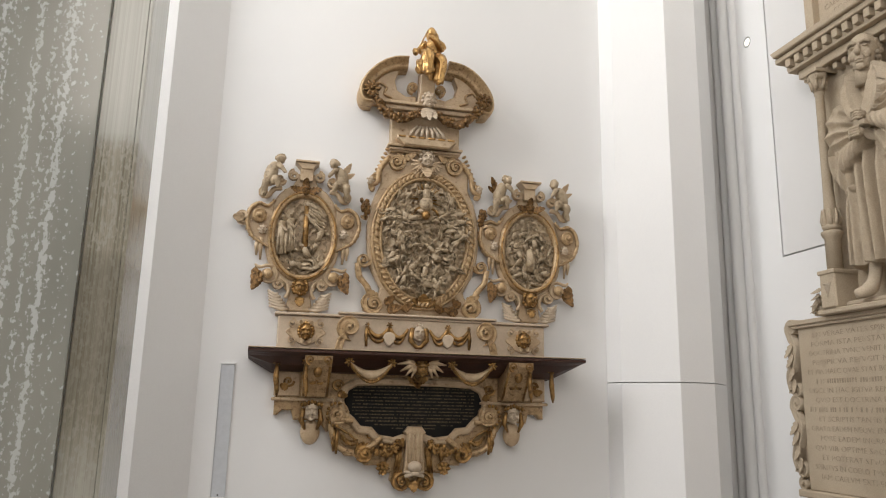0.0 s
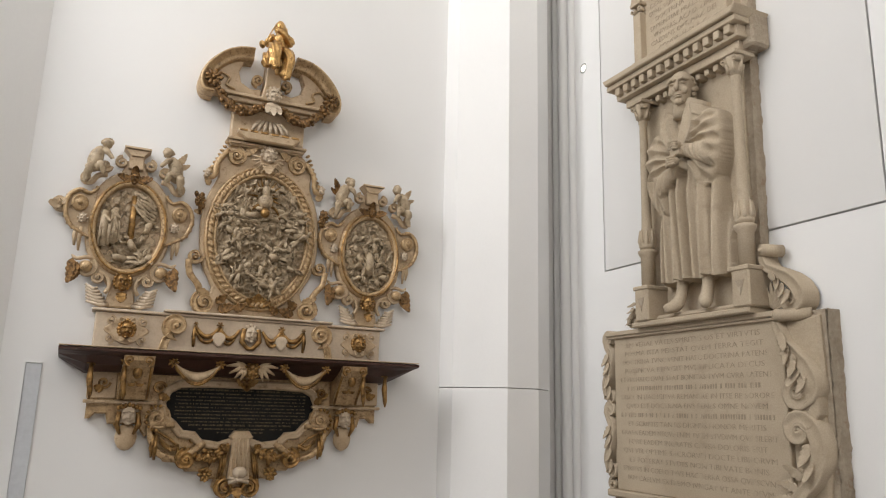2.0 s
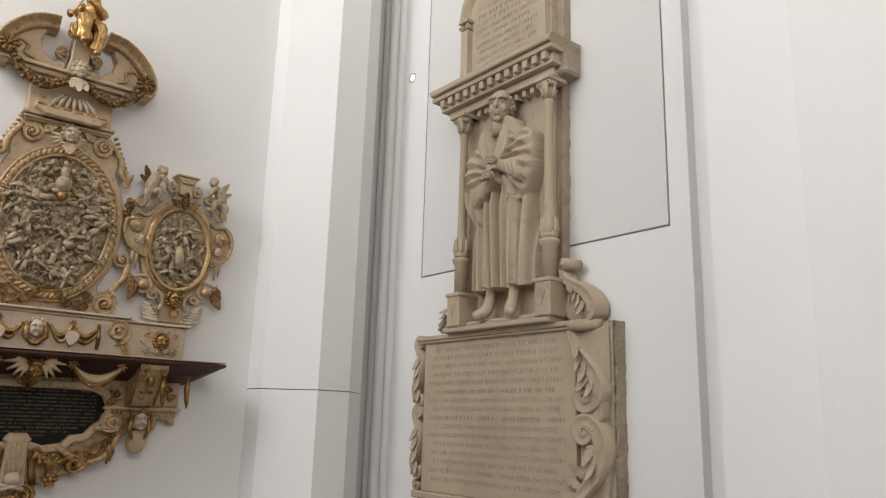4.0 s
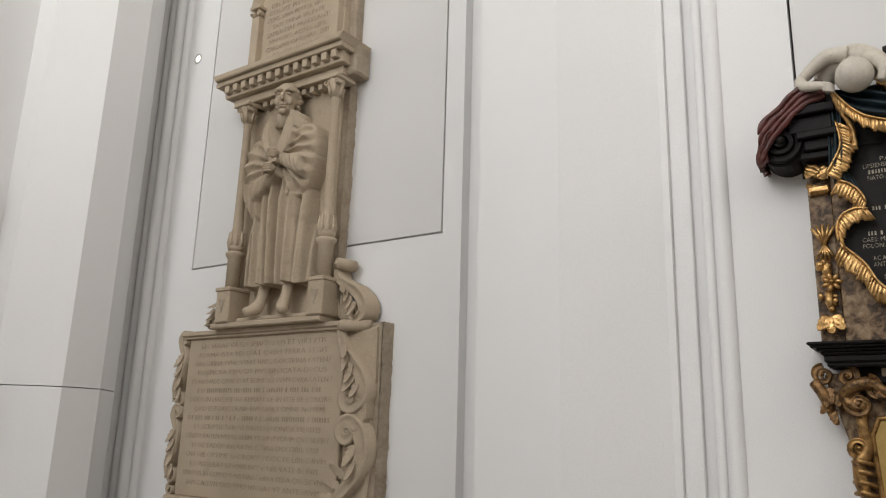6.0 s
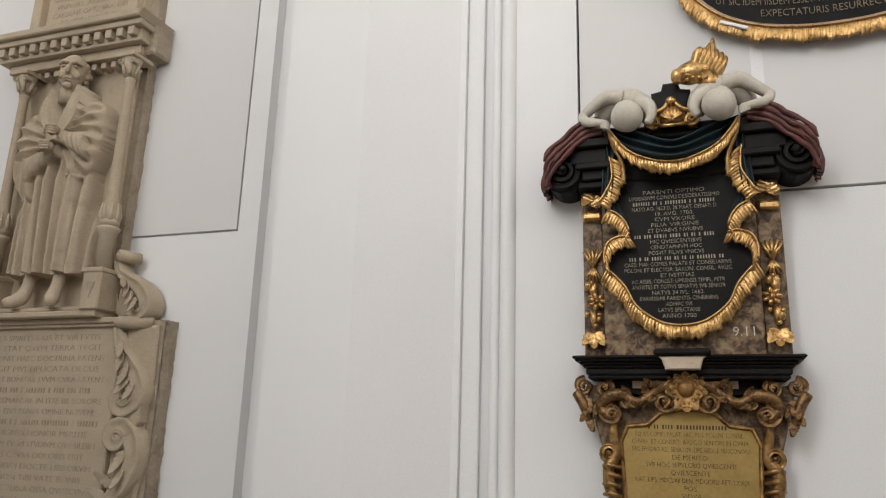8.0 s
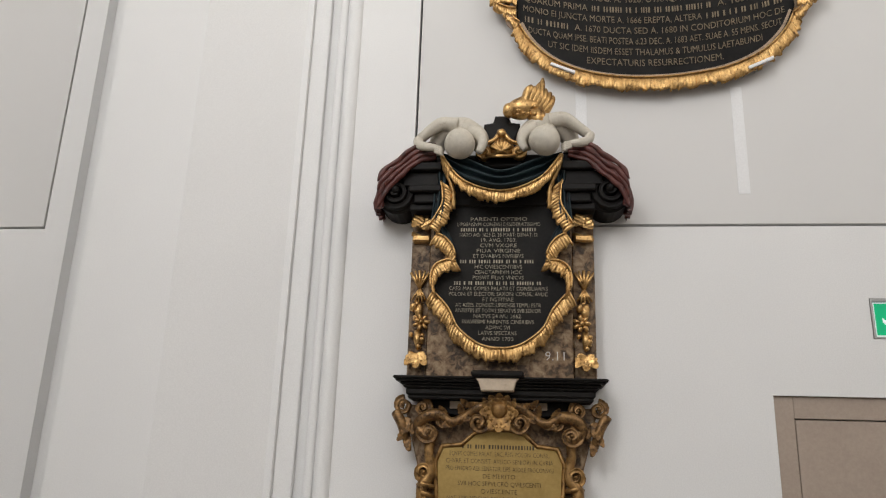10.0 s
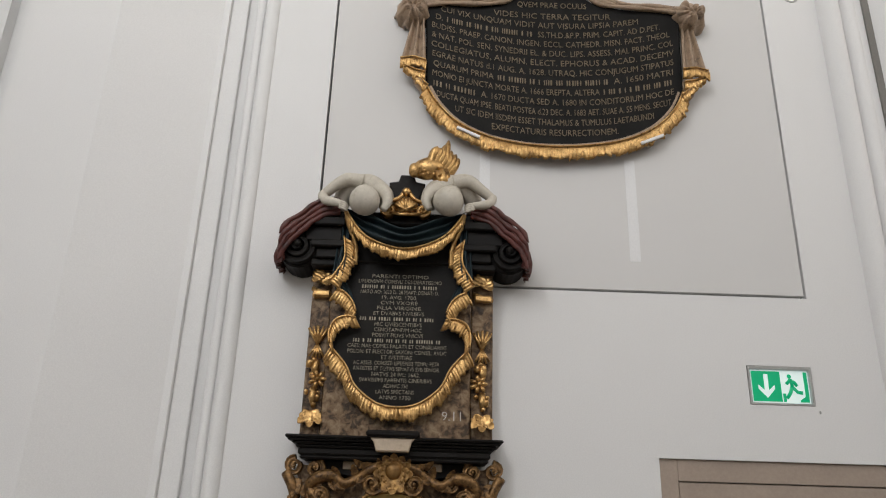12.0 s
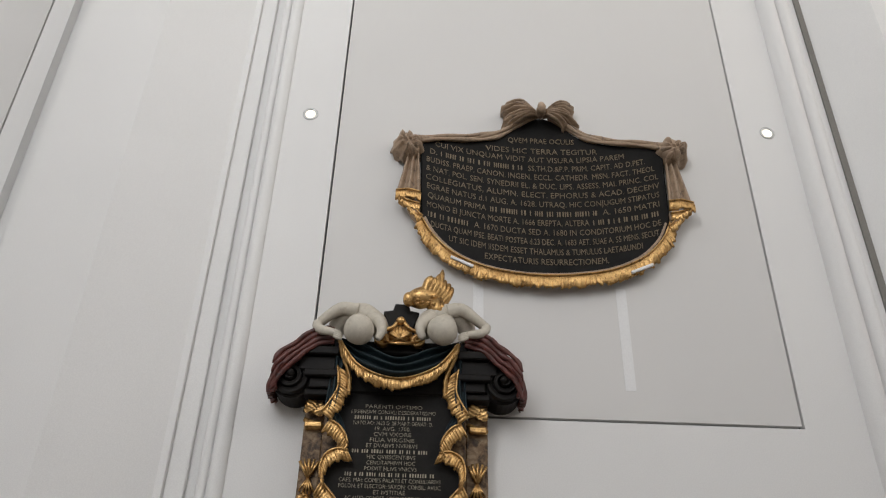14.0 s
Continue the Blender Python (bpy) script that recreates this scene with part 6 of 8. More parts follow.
# niche slab, plinths and columns
part("niche_slab", Shape().prism([(-5.42, 2.42), (-4.12, 2.42), (-4.09, 4.64), (-5.40, 4.64)], 0, -0.09, 0.006), SANDROUGH, stone, "rough edged sandstone back slab")
part("niche_back", Shape().box(-5.30, -4.16, -0.11, -0.085, 2.45, 4.62, 0.003), SAND, stone)
part("niche_floor", Shape().prism([(-5.36, 2.43), (-4.06, 2.43), (-4.06, 2.475), (-5.36, 2.475)], 0, -0.32, 0.01).box(-5.12, -4.20, -0.26, -0.05, 2.47, 2.52, 0.02), SAND, stone)
for x in (-5.21, -4.115):
    p = Shape().box(x - 0.085, x + 0.085, -0.335, -0.09, 2.475, 2.77, 0.012).box(x - 0.095, x + 0.095, -0.345, -0.09, 2.75, 2.785, 0.006)
    plinth_ob = part("plinth", p, SAND, stone, "square stone plinth")
    part("plinth_panel", Shape().prism([(x - 0.045, 2.68), (x, 2.56), (x + 0.045, 2.68)], -0.330, -0.341, 0.004), SANDROUGH, plinth_ob)
    q = Shape().lathe([(0.062, 2.785), (0.062, 3.05), (0.07, 3.06), (0.085, 3.09), (0.085, 3.11), (0.06, 3.12)], x, -0.24, 0, 8)
    part("pedestal", q, SAND, stone)
    column_ob = part("column", Shape().lathe([(0.06, 3.12), (0.075, 3.15), (0.055, 3.19), (0.062, 3.23), (0.050, 3.30), (0.046, 3.34), (0.042, 3.5), (0.035, 4.30), (0.044, 4.32), (0.038, 4.34)], x, -0.24, 0, 16), SAND, stone, "slender round stone column")
    b = Shape()
    for k in range(8):
        g = 2 * math.pi * k / 8
        b.tube([(x + 0.05 * math.cos(g), -0.24 + 0.05 * math.sin(g), 3.14), (x + 0.066 * math.cos(g), -0.24 + 0.066 * math.sin(g), 3.20), (x + 0.062 * math.cos(g), -0.24 + 0.062 * math.sin(g), 3.30)], [0.018, 0.018, 0.006], 6)
    part("leaf_base", b, SAND, column_ob)
    c = Shape().lathe([(0.044, 4.34), (0.05, 4.42), (0.075, 4.50)], x, -0.24, 0, 14).box(x - 0.085, x + 0.085, -0.325, -0.10, 4.50, 4.535, 0.006)
    for e in (-1, 1):
        c.scroll(x + e * 0.062, 4.47, 0.03, -0.305, hand=e, start=90, turns=1.2)
    for k in range(6):
        g = 2 * math.pi * k / 6
        c.tube([(x + 0.045 * math.cos(g), -0.24 + 0.045 * math.sin(g), 4.36), (x + 0.07 * math.cos(g), -0.24 + 0.07 * math.sin(g), 4.44)], [0.018, 0.012], 6)
    part("capital", c, SAND, column_ob, "carved stone capital")

# niche statue as one plain mesh
st = Shape()
SX, SY = -4.68, -0.20


def ridge(a):
    """Round folds with narrow dark valleys between them, from -1 to 1."""
    return 1 - 2 * abs(math.sin(a / 2)) ** 1.5


def gown(x, z):
    """Depth of the carved gown in front of the niche wall; 0 outside its outline."""
    t = max(0.0, min(1.0, (z - 2.78) / 1.2))
    half = 0.385 - 0.085 * t
    if z > 3.92:
        q = min(1.0, (z - 3.92) / 0.32)
        half = 0.31 * (1 - q ** 2.4) + 0.07 * q
    d = 0.0
    if abs(x) < half:
        d = 0.19 * (1 - (x / half) ** 2) ** 0.36
        f = max(0.0, min(1.0, (3.80 - z) / 0.30))
        bend = x * (1 - 0.10 * (z - 2.8)) + 0.018 * math.sin(2.2 * z + 3 * x)
        d += f * (0.042 * ridge(62 * bend + 0.8) + 0.012 * ridge(140 * bend + 2 * z)) + 0.015 * f
        gap = abs(x - 0.03 - 0.03 * (3.6 - z))
        if z < 3.7 and gap < 0.055:
            d -= 0.035 * (1 - (gap / 0.055) ** 4)
        if z > 3.86 and abs(x) < 0.10:
            d -= 0.02
    # wide sleeves: the one hangs as a bell, the other is gathered into a puff
    for e, cx, cz, rx, rz, tilt in ((-1, -0.275, 3.74, 0.165, 0.40, 8), (1, 0.225, 3.84, 0.175, 0.34, -10)):
        a = radians(tilt)
        u, v = (x - cx) * math.cos(a) + (z - cz) * math.sin(a), -(x - cx) * math.sin(a) + (z - cz) * math.cos(a)
        k = abs(u / rx) ** 2.3 + abs(v / rz) ** 2.6
        if k < 1:
            ox, oz = (-0.02, 3.80) if e < 0 else (0.06, 3.88)
            phi, r = math.atan2(z - oz, abs(x - ox) + 0.05), math.hypot(z - oz, x - ox)
            if e > 0:
                fold = 0.024 * ridge(21 * phi + 11 * r) + 0.010 * ridge(50 * r + 9 * phi) * min(1.0, 3 * r)
            elif z > 3.70:
                fold = 0.022 * ridge(21 * phi + 8 * r) + 0.008 * ridge(44 * r + 5 * phi)
            else:
                fold = 0.026 * ridge(52 * x + 7 * z) + 0.010 * ridge(120 * x)
            puff = 0.12 + 0.115 * (1 - k) ** 0.5 + fold * min(1.0, 2.5 * (1 - k))
            if v < -0.86 * rz:
                puff += 0.02
            d = max(d, puff)
    # forearms that lead to the joined fists
    for e, z0, z1 in ((-1, 3.60, 3.74), (1, 3.76, 3.86)):
        q = abs(x - 0.05) / 0.27
        if (x - 0.05) * e > -0.02 and q < 1:
            zc = z1 + (z0 - z1) * q
            w = 0.045 + 0.055 * q
            if abs(z - zc) < w:
                d = max(d, 0.235 + 0.055 * (1 - ((z - zc) / w) ** 2) ** 0.5 + 0.007 * ridge(34 * q + 40 * (z - zc)) * min(1.0, 2 * q))
    # broad turned-back lapels from the collar to the fists
    for e in (-1, 1):
        if 3.86 < z < 4.30:
            q = (z - 3.86) / 0.44
            xc = 0.02 + e * (0.025 + 0.115 * math.sin(min(1.0, q * 1.08) * math.pi * 0.62))
            w = 0.016 + 0.050 * math.sin(math.pi * min(1.0, q + 0.12)) ** 0.6
            if abs(x - xc) < w:
                d = max(d, 0.245 - 0.05 * max(0.0, q - 0.55) + 0.022 * abs(x - xc) / w)
    return d


nx, nz = 150, 230
pts, ids = [], {}
for i in range(nz + 1):
    for j in range(nx + 1):
        x, z = -0.50 + j / nx, 2.775 + 1.52 * i / nz
        d = gown(x, z)
        ids[i, j] = len(pts)
        pts.append((SX + x, -0.112 - d if d > 0 else -0.10, z + (0.012 * math.sin(40 * x) if i == 0 else 0.0), d))
fs = []
for i in range(nz):
    for j in range(nx):
        q = (ids[i, j], ids[i, j + 1], ids[i + 1, j + 1], ids[i + 1, j])
        if any(pts[n][3] > 0 for n in q):
            fs.append(q)
st.add([p[:3] for p in pts], fs)
edge = [p for p in pts[: nx + 1] if p[3] > 0]
st.add([p[:3] for p in edge] + [(p[0], -0.10, p[2]) for p in edge], [(k, len(edge) + k, len(edge) + k + 1, k + 1) for k in range(len(edge) - 1)], False)
for e in (-1, 1):
    st.tube(smoothline([(SX + e * 0.14, SY - 0.0, 2.90), (SX + e * 0.145, SY - 0.03, 2.68), (SX + e * 0.165, SY - 0.08, 2.575), (SX + e * 0.235, SY - 0.15, 2.54)], 4), [0.062, 0.058, 0.052, 0.048, 0.047, 0.048, 0.052, 0.055, 0.055, 0.05, 0.046, 0.04, 0.026], 10)
# joined fists and a small book
HX = SX + 0.06
st.blob((HX + 0.0, SY - 0.22, 3.885), (0.05, 0.045, 0.042), 15, 12, 8).blob((HX - 0.03, SY - 0.23, 3.745), (0.062, 0.045, 0.045), 10, 12, 8).box(HX - 0.045, HX + 0.055, SY - 0.245, SY - 0.15, 3.79, 3.835, 0.008)
for k in range(4):
    st.tube([(HX - 0.05, SY - 0.25, 3.915 - 0.02 * k), (HX + 0.015, SY - 0.27, 3.91 - 0.02 * k), (HX + 0.045, SY - 0.24, 3.905 - 0.02 * k)], 0.011, 6)
    st.tube([(HX - 0.085, SY - 0.245, 3.765 - 0.019 * k), (HX - 0.04, SY - 0.28, 3.775 - 0.02 * k), (HX + 0.02, SY - 0.255, 3.78 - 0.02 * k)], 0.012, 6)
# plain head with a high brow and hair at the sides, turned a little towards the room
hd = Shape()
hd.blob((0, 0.01, 0.03), (0.098, 0.122, 0.125), 0, 22, 14).blob((0, -0.035, -0.045), (0.078, 0.088, 0.115), 0, 18, 12)
hd.tube([(0, -0.10, 0.035), (0, -0.13, 0.0), (0, -0.146, -0.035), (0, -0.12, -0.05)], [0.013, 0.016, 0.022, 0.014], 9)
for e in (-1, 1):
    hd.tube([(e * 0.012, -0.117, 0.04), (e * 0.045, -0.117, 0.052), (e * 0.08, -0.085, 0.035)], [0.012, 0.015, 0.01], 8)
    hd.blob((e * 0.042, -0.098, 0.018), (0.021, 0.016, 0.011), 0, 10, 6).blob((e * 0.05, -0.088, -0.045), (0.03, 0.028, 0.035), 0, 10, 6)
    hd.tube([(e * 0.026, -0.118, -0.045), (e * 0.045, -0.105, -0.085)], [0.006, 0.007], 6)
    for k in range(6):
        hd.blob((e * (0.097 - 0.006 * abs(k - 2)), 0.005 + 0.022 * (k % 3), 0.07 - 0.03 * k), (0.022, 0.035, 0.024), 0, 8, 6)
hd.tube([(-0.032, -0.108, -0.082), (0, -0.122, -0.079), (0.032, -0.108, -0.082)], [0.006, 0.009, 0.006], 7).tube([(-0.026, -0.108, -0.098), (0, -0.120, -0.099), (0.026, -0.108, -0.098)], [0.006, 0.009, 0.006], 7)
hd.blob((0, -0.098, -0.135), (0.034, 0.028, 0.024), 0, 10, 7)
hd.tube([(0, 0.01, -0.24), (0, 0.0, -0.10)], [0.08, 0.07], 14)
st.merge(hd, Matrix.Translation((SX + 0.03, SY - 0.09, 4.425)) @ Matrix.Rotation(radians(28), 4, "Z") @ Matrix.Diagonal((1.08, 1.08, 1.08, 1)))
part("niche_statue", st.crumple(30, 0.006), SAND, stone, "plain robed sandstone statue standing in the niche")

# cornice with dentils
c = Shape().box(-5.44, -4.06, -0.24, -0.02, 4.56, 4.64, 0.006).box(-5.50, -4.01, -0.30, -0.02, 4.64, 4.67, 0.005).box(-5.58, -3.98, -0.36, -0.02, 4.75, 4.80, 0.006)
c.prism([(-5.56, 4.80), (-3.98, 4.80), (-3.94, 4.86), (-5.60, 4.86)], -0.02, -0.40, 0.01).box(-5.54, -3.99, -0.34, -0.02, 4.86, 4.90, 0.01).box(-5.52, -4.02, -0.29, -0.02, 4.67, 4.75, 0.004)
part("cornice", c, SAND, stone, "projecting moulded stone cornice")
for k in range(13):
    x = -5.47 + 0.113 * k
    part("dentil", Shape().box(x, x + 0.062, -0.345, -0.28, 4.675, 4.748, 0.005), SAND, stone)
part("cornice_return", Shape().box(-4.16, -3.955, -0.20, 0, 4.57, 4.85, 0.02), SANDROUGH, stone, "rough block at the end of the cornice")
for k in range(11):
    x = -5.18 + 0.10 * k
    part("dentil", Shape().box(x, x + 0.05, -0.20, -0.10, 4.50, 4.555, 0.004), SAND, stone)

# upper tablet
half = [(-4.14, 4.90), (-4.14, 5.56), (-4.18, 5.74), (-4.30, 5.92), (-4.48, 6.03), (-4.70, 6.08)]
hh = [(x, z) for x, z in half]
outl = hh + [(2 * -4.72 - x, z) for x, z in reversed(hh[:-1])]
upper_ob = part("upper_tablet", Shape().prism(outl, -0.05, -0.18, 0.008), SAND, stone, "arched sandstone upper tablet")
part("upper_slab", Shape().prism([(x + (0.07 if x > -4.72 else -0.02), z) for x, z in outl], 0, -0.10, 0.01), SANDROUGH, stone)
arch = [(x, z) for x, z in outl[1:-1]]
part("arch_moulding", Shape().moulding(arch, [(0.03, -0.10), (0.035, -0.24), (0.0, -0.265), (-0.02, -0.24), (-0.045, -0.235), (-0.06, -0.18)], closed=False), SAND, stone)
for x in (-5.24, -4.20):
    p = Shape().box(x - 0.05, x + 0.05, -0.25, -0.15, 4.96, 5.46, 0.006).box(x - 0.075, x + 0.075, -0.27, -0.15, 4.90, 4.96, 0.008).box(x - 0.07, x + 0.07, -0.27, -0.15, 5.54, 5.575, 0.006)
    for e in (-1, 1):
        p.scroll(x + e * 0.05, 5.50, 0.032, -0.25, hand=e, start=90, turns=1.2)
    part("pilaster", p, SAND, stone, "small stone pilaster with scrolled capital")
# same darker tone painted for the shade in the cut letters
cut_lines(upper_ob, [("IN SOLI DEO GLORIA", 0.5), (None, 0.75), ("COLVIT PIETATE FIDE", 0.8), ("CONS. VERA PIETATE VIRTVTE", 0.84), ("DOCTRINA VIRTVTE", 0.66), ("SAPIENTIAE PRAESTANTI", 0.82), ("VNIVERS. ACAD. LIPS.", 0.74), ("CAEDENS OPT. MAX. DEI", 0.8), ("CONSVL. H. M. P. C.", 0.6)], -4.72, 5.62, 0.078, 0.068, -0.1825, SANDSHADE, "worn lettering on the upper tablet, shade of its cuts painted darker")
# shoulder scrolls beside the niche
for e, cx in ((1, -3.98), (-1, -5.42)):
    s = Shape()
    k = 1.0 if e > 0 else 0.55
    lift = lambda z: 2.46 + (z - 2.46) * (1.0 if e > 0 else 0.55)
    bend = smoothline([(cx + e * d * k, lift(z)) for d, z in ((-0.055, 2.90), (-0.06, 2.84), (-0.03, 2.775), (0.04, 2.73), (0.12, 2.685), (0.19, 2.625), (0.235, 2.55), (0.235, 2.49))], 5)
    bend += spiral(cx + e * 0.165 * k, 2.505, 0.065 * k, e, -20 if e > 0 else 200, 1.2)[::-1]
    s.ribbon(bend, [k * (0.045 + 0.050 * math.sin(math.pi * i / len(bend)) ** 2) for i in range(len(bend))], -0.02, -0.19)
    s.tube([(cx - e * 0.045, -0.20, lift(2.905)), (cx + e * 0.02, -0.05, lift(2.90))], 0.048 * k, 14)
    s.blob((cx - e * 0.045, -0.20, lift(2.905)), (0.02 * k, 0.015, 0.02 * k), 0, 10, 6)
    for q in range(6):
        ang = 100 - 17 * q
        part("fan_leaf", Shape().leaf(cx - e * 0.03, 2.46, -0.13, ang if e > 0 else 180 - ang, 0.20 * k, 0.035, 2, 0.02), SAND, stone)
    for x, z, a in ((0.02, 2.72, 20), (0.07, 2.68, -5), (0.12, 2.63, -20), (0.17, 2.58, -35)):
        part("acanthus_leaf", Shape().leaf(cx + e * x * k, z - 0.1 * (1 - k), -0.2, a - 60 if e > 0 else 240 - a, 0.12 * k, 0.055 * k, 4, 0.04), SAND, stone)
    s.crumple(12, 0.012)
    part("shoulder_scroll", s, SAND, stone, "large carved shoulder scroll")


# ---- black, gilt and marbled memorial on the east wall ----
black = thing("draped_memorial", "black and brown marbled memorial draped with gilt-fringed dark cloth", "memorial", pose(EAST, 0, 0, 0, 0, -90))
KX = -0.045


def cloth(path_a, path_b, n=14, m=10, waves=4, amp=0.02, y=-0.2, bulge=0.03, seed=0):
    """A hanging cloth between two lines (x, z), with folds that run along them."""
    A, B = smoothline(path_a, 4), smoothline(path_b, 4)
    grid = []
    for i in range(n + 1):
        t = i / n
        pa, pb = A[min(len(A) - 1, round(t * (len(A) - 1)))], B[min(len(B) - 1, round(t * (len(B) - 1)))]
        row = []
        for j in range(m * 3 + 1):
            q = j / (m * 3)
            f = amp * math.sin(2 * math.pi * waves * q + 0.7 * math.sin(3 * t + seed))
            row.append((pa[0] + (pb[0] - pa[0]) * q, y - bulge * math.sin(math.pi * q) - f, pa[1] + (pb[1] - pa[1]) * q))
        grid.append(row)
    return grid


body = Shape().prism([(-0.475, 2.12), (0.375, 2.12), (0.375, 3.30), (-0.475, 3.30)], 0, -0.16, 0.006)
part("marbled_board", body, MARBLE, black, "brown mottled marbled board")
for e, x0, x1 in ((-1, -0.595, -0.478), (1, 0.378, 0.508)):
    part("marbled_pilaster", Shape().box(x0, x1, -0.12, 0, 2.12, 3.16, 0.006), MARBLE, black)
part("upper_block", Shape().box(-0.46, 0.38, -0.20, 0, 3.16, 3.50, 0.01).box(-0.16, 0.08, -0.24, 0, 3.40, 3.52, 0.01), BLACKP, black)
# stepped black entablature ends and volutes
for e in (-1, 1):
    def X(d):
        return KX + e * d
    b = Shape()
    for k, (d0, d1, z0, z1, y) in enumerate(((0.36, 0.56, 3.13, 3.17, -0.22), (0.37, 0.53, 3.17, 3.23, -0.25), (0.36, 0.56, 3.23, 3.27, -0.29), (0.38, 0.60, 3.27, 3.36, -0.27), (0.36, 0.55, 3.36, 3.41, -0.31))):
        b.box(X(d0), X(d1), y, 0, z0, z1, 0.006)
    part("stepped_entablature", b, BLACKP, black, "stepped black wooden entablature end")
    v = Shape()
    v.scroll(X(0.64), 3.24, 0.115, -0.24, 0.016, hand=-e, start=90, turns=2.6)
    v.prism([(X(0.64) + 0.128 * math.cos(g), 3.24 + 0.128 * math.sin(g)) for g in [2 * math.pi * k / 24 for k in range(24)]], 0, -0.21, 0.01)
    part("black_volute", v, BLACKP, black, "black spiral volute")
    # red cloth over the volute, its folds running outwards and down
    line = smoothline([(0.38, 3.53), (0.45, 3.575), (0.54, 3.525), (0.64, 3.425), (0.71, 3.355), (0.755, 3.28), (0.772, 3.19), (0.762, 3.13)], 5)
    nor = normals(line, False)
    g = []
    for i, ((px, pz), (na, nc)) in enumerate(zip(line, nor)):
        q0 = i / (len(line) - 1)
        row = []
        for j in range(43):
            q = j / 42
            f = 0.016 * math.sin(2 * math.pi * (5.5 * q + 0.5 * math.sin(2.4 * q0 + 3 * q))) + 0.007 * math.sin(2 * math.pi * 13 * q + 5 * q0)
            f = f * (0.5 + 0.5 * q0) - 0.05 * (1 - q) ** 6
            row.append((X(px - na * f), -0.31 + 0.29 * q + 0.02 * math.sin(7 * q0 + 6 * q), pz - nc * f))
        g.append(row if e < 0 else row[::-1])
    c = Shape().sheet(g, True, 0.012)
    front = smoothline([(0.40, -0.30, 3.50), (0.50, -0.325, 3.49), (0.60, -0.325, 3.42), (0.70, -0.32, 3.345), (0.75, -0.31, 3.26)], 5)
    for k in range(4):
        c.tube([(X(px), y + 0.006 * k, z + 0.022 - 0.024 * k - 0.03 * k * i / len(front)) for i, (px, y, z) in enumerate(front)], [0.016] * (len(front) - 3) + [0.013, 0.009, 0.004], 8)
    c.crumple(16, 0.020, e)
    part("red_cloth", c, RED, black, "dark red cloth flowing over the volute")
    # bowed cream figure as one plain statue
    s = Shape()
    hx, hz = (-0.29, 3.485) if e < 0 else (0.215, 3.50)
    s.blob((hx, -0.40, hz), (0.092, 0.092, 0.094), 0, 20, 12)
    def tapered(pts, radii, n=12):
        line = smoothline(pts, 5)
        m = len(line) - 1
        rr = []
        for k in range(m + 1):
            q = k / m * (len(radii) - 1)
            a = min(len(radii) - 2, int(q))
            rr.append(radii[a] + (radii[a + 1] - radii[a]) * (q - a))
        s.tube(line, rr, n)
    tapered([(hx - e * 0.13, -0.22, hz + 0.03), (hx - e * 0.10, -0.26, hz + 0.10), (hx - e * 0.02, -0.26, hz + 0.155), (hx + e * 0.08, -0.24, hz + 0.165), (hx + e * 0.15, -0.20, hz + 0.11), (hx + e * 0.17, -0.17, hz + 0.02)], [0.045, 0.065, 0.075, 0.072, 0.062, 0.045], 14)
    tapered([(hx + e * 0.03, -0.30, hz + 0.165), (hx + e * 0.12, -0.31, hz + 0.175), (hx + e * 0.20, -0.30, hz + 0.13), (hx + e * 0.265, -0.29, hz + 0.075)], [0.050, 0.044, 0.034, 0.029])
    tapered([(hx + e * 0.268, -0.29, hz + 0.078), (hx + e * 0.255, -0.32, hz + 0.03), (hx + e * 0.20, -0.36, hz + 0.0), (hx + e * 0.135, -0.38, hz - 0.02)], [0.031, 0.029, 0.026, 0.019])
    tapered([(hx - e * 0.06, -0.31, hz + 0.12), (hx - e * 0.115, -0.35, hz + 0.075), (hx - e * 0.135, -0.37, hz + 0.01), (hx - e * 0.11, -0.38, hz - 0.05)], [0.042, 0.038, 0.030, 0.019])
    s.tube([(hx, -0.34, hz + 0.05), (hx + e * 0.02, -0.28, hz + 0.11)], [0.06, 0.06], 10)
    for k in range(4):
        s.tube([(hx + e * 0.15, -0.385, hz - 0.008 - 0.011 * k), (hx + e * 0.12, -0.40, hz - 0.02 - 0.012 * k), (hx + e * 0.095, -0.395, hz - 0.035 - 0.011 * k)], [0.010, 0.010, 0.006], 6)
    part("bowed_statue", s.crumple(9, 0.012, e), FLESH, black, "plain cream carved figure bowing over the cloth")

# black urn with a gilt cartouche
u = Shape().prism(mirrored([(KX + d, z) for d, z in ((0.15, 3.42), (0.15, 3.445), (0.10, 3.46), (0.085, 3.58), (0.112, 3.66), (0.112, 3.69), (0.055, 3.70), (0.042, 3.745))], KX), -0.08, -0.24, 0.012)
part("black_urn", u, BLACKP, black, "black moulded pedestal urn")
g = Shape()
for e in (-1, 1):
    g.scroll(KX + e * 0.105, 3.48, 0.045, -0.29, 0.011, hand=-e, start=90, turns=1.8)
    g.tube(smoothline([(KX + e * 0.02, -0.285, 3.595), (KX + e * 0.05, -0.29, 3.555), (KX + e * 0.105, -0.29, 3.528)], 5), [0.010, 0.012, 0.013, 0.013, 0.013, 0.013, 0.013, 0.012, 0.012, 0.011, 0.010], 7)
for k in range(7):
    a = radians(90 + (k - 3) * 17)
    g.tube([(KX + 0.012 * (k - 3), -0.30, 3.462), (KX + 0.05 * math.cos(a) * 1.5, -0.315, 3.47 + 0.05 * math.sin(a)), (KX + 0.06 * math.cos(a), -0.29, 3.48 + 0.085 * math.sin(a))], [0.012, 0.015, 0.008], 7)
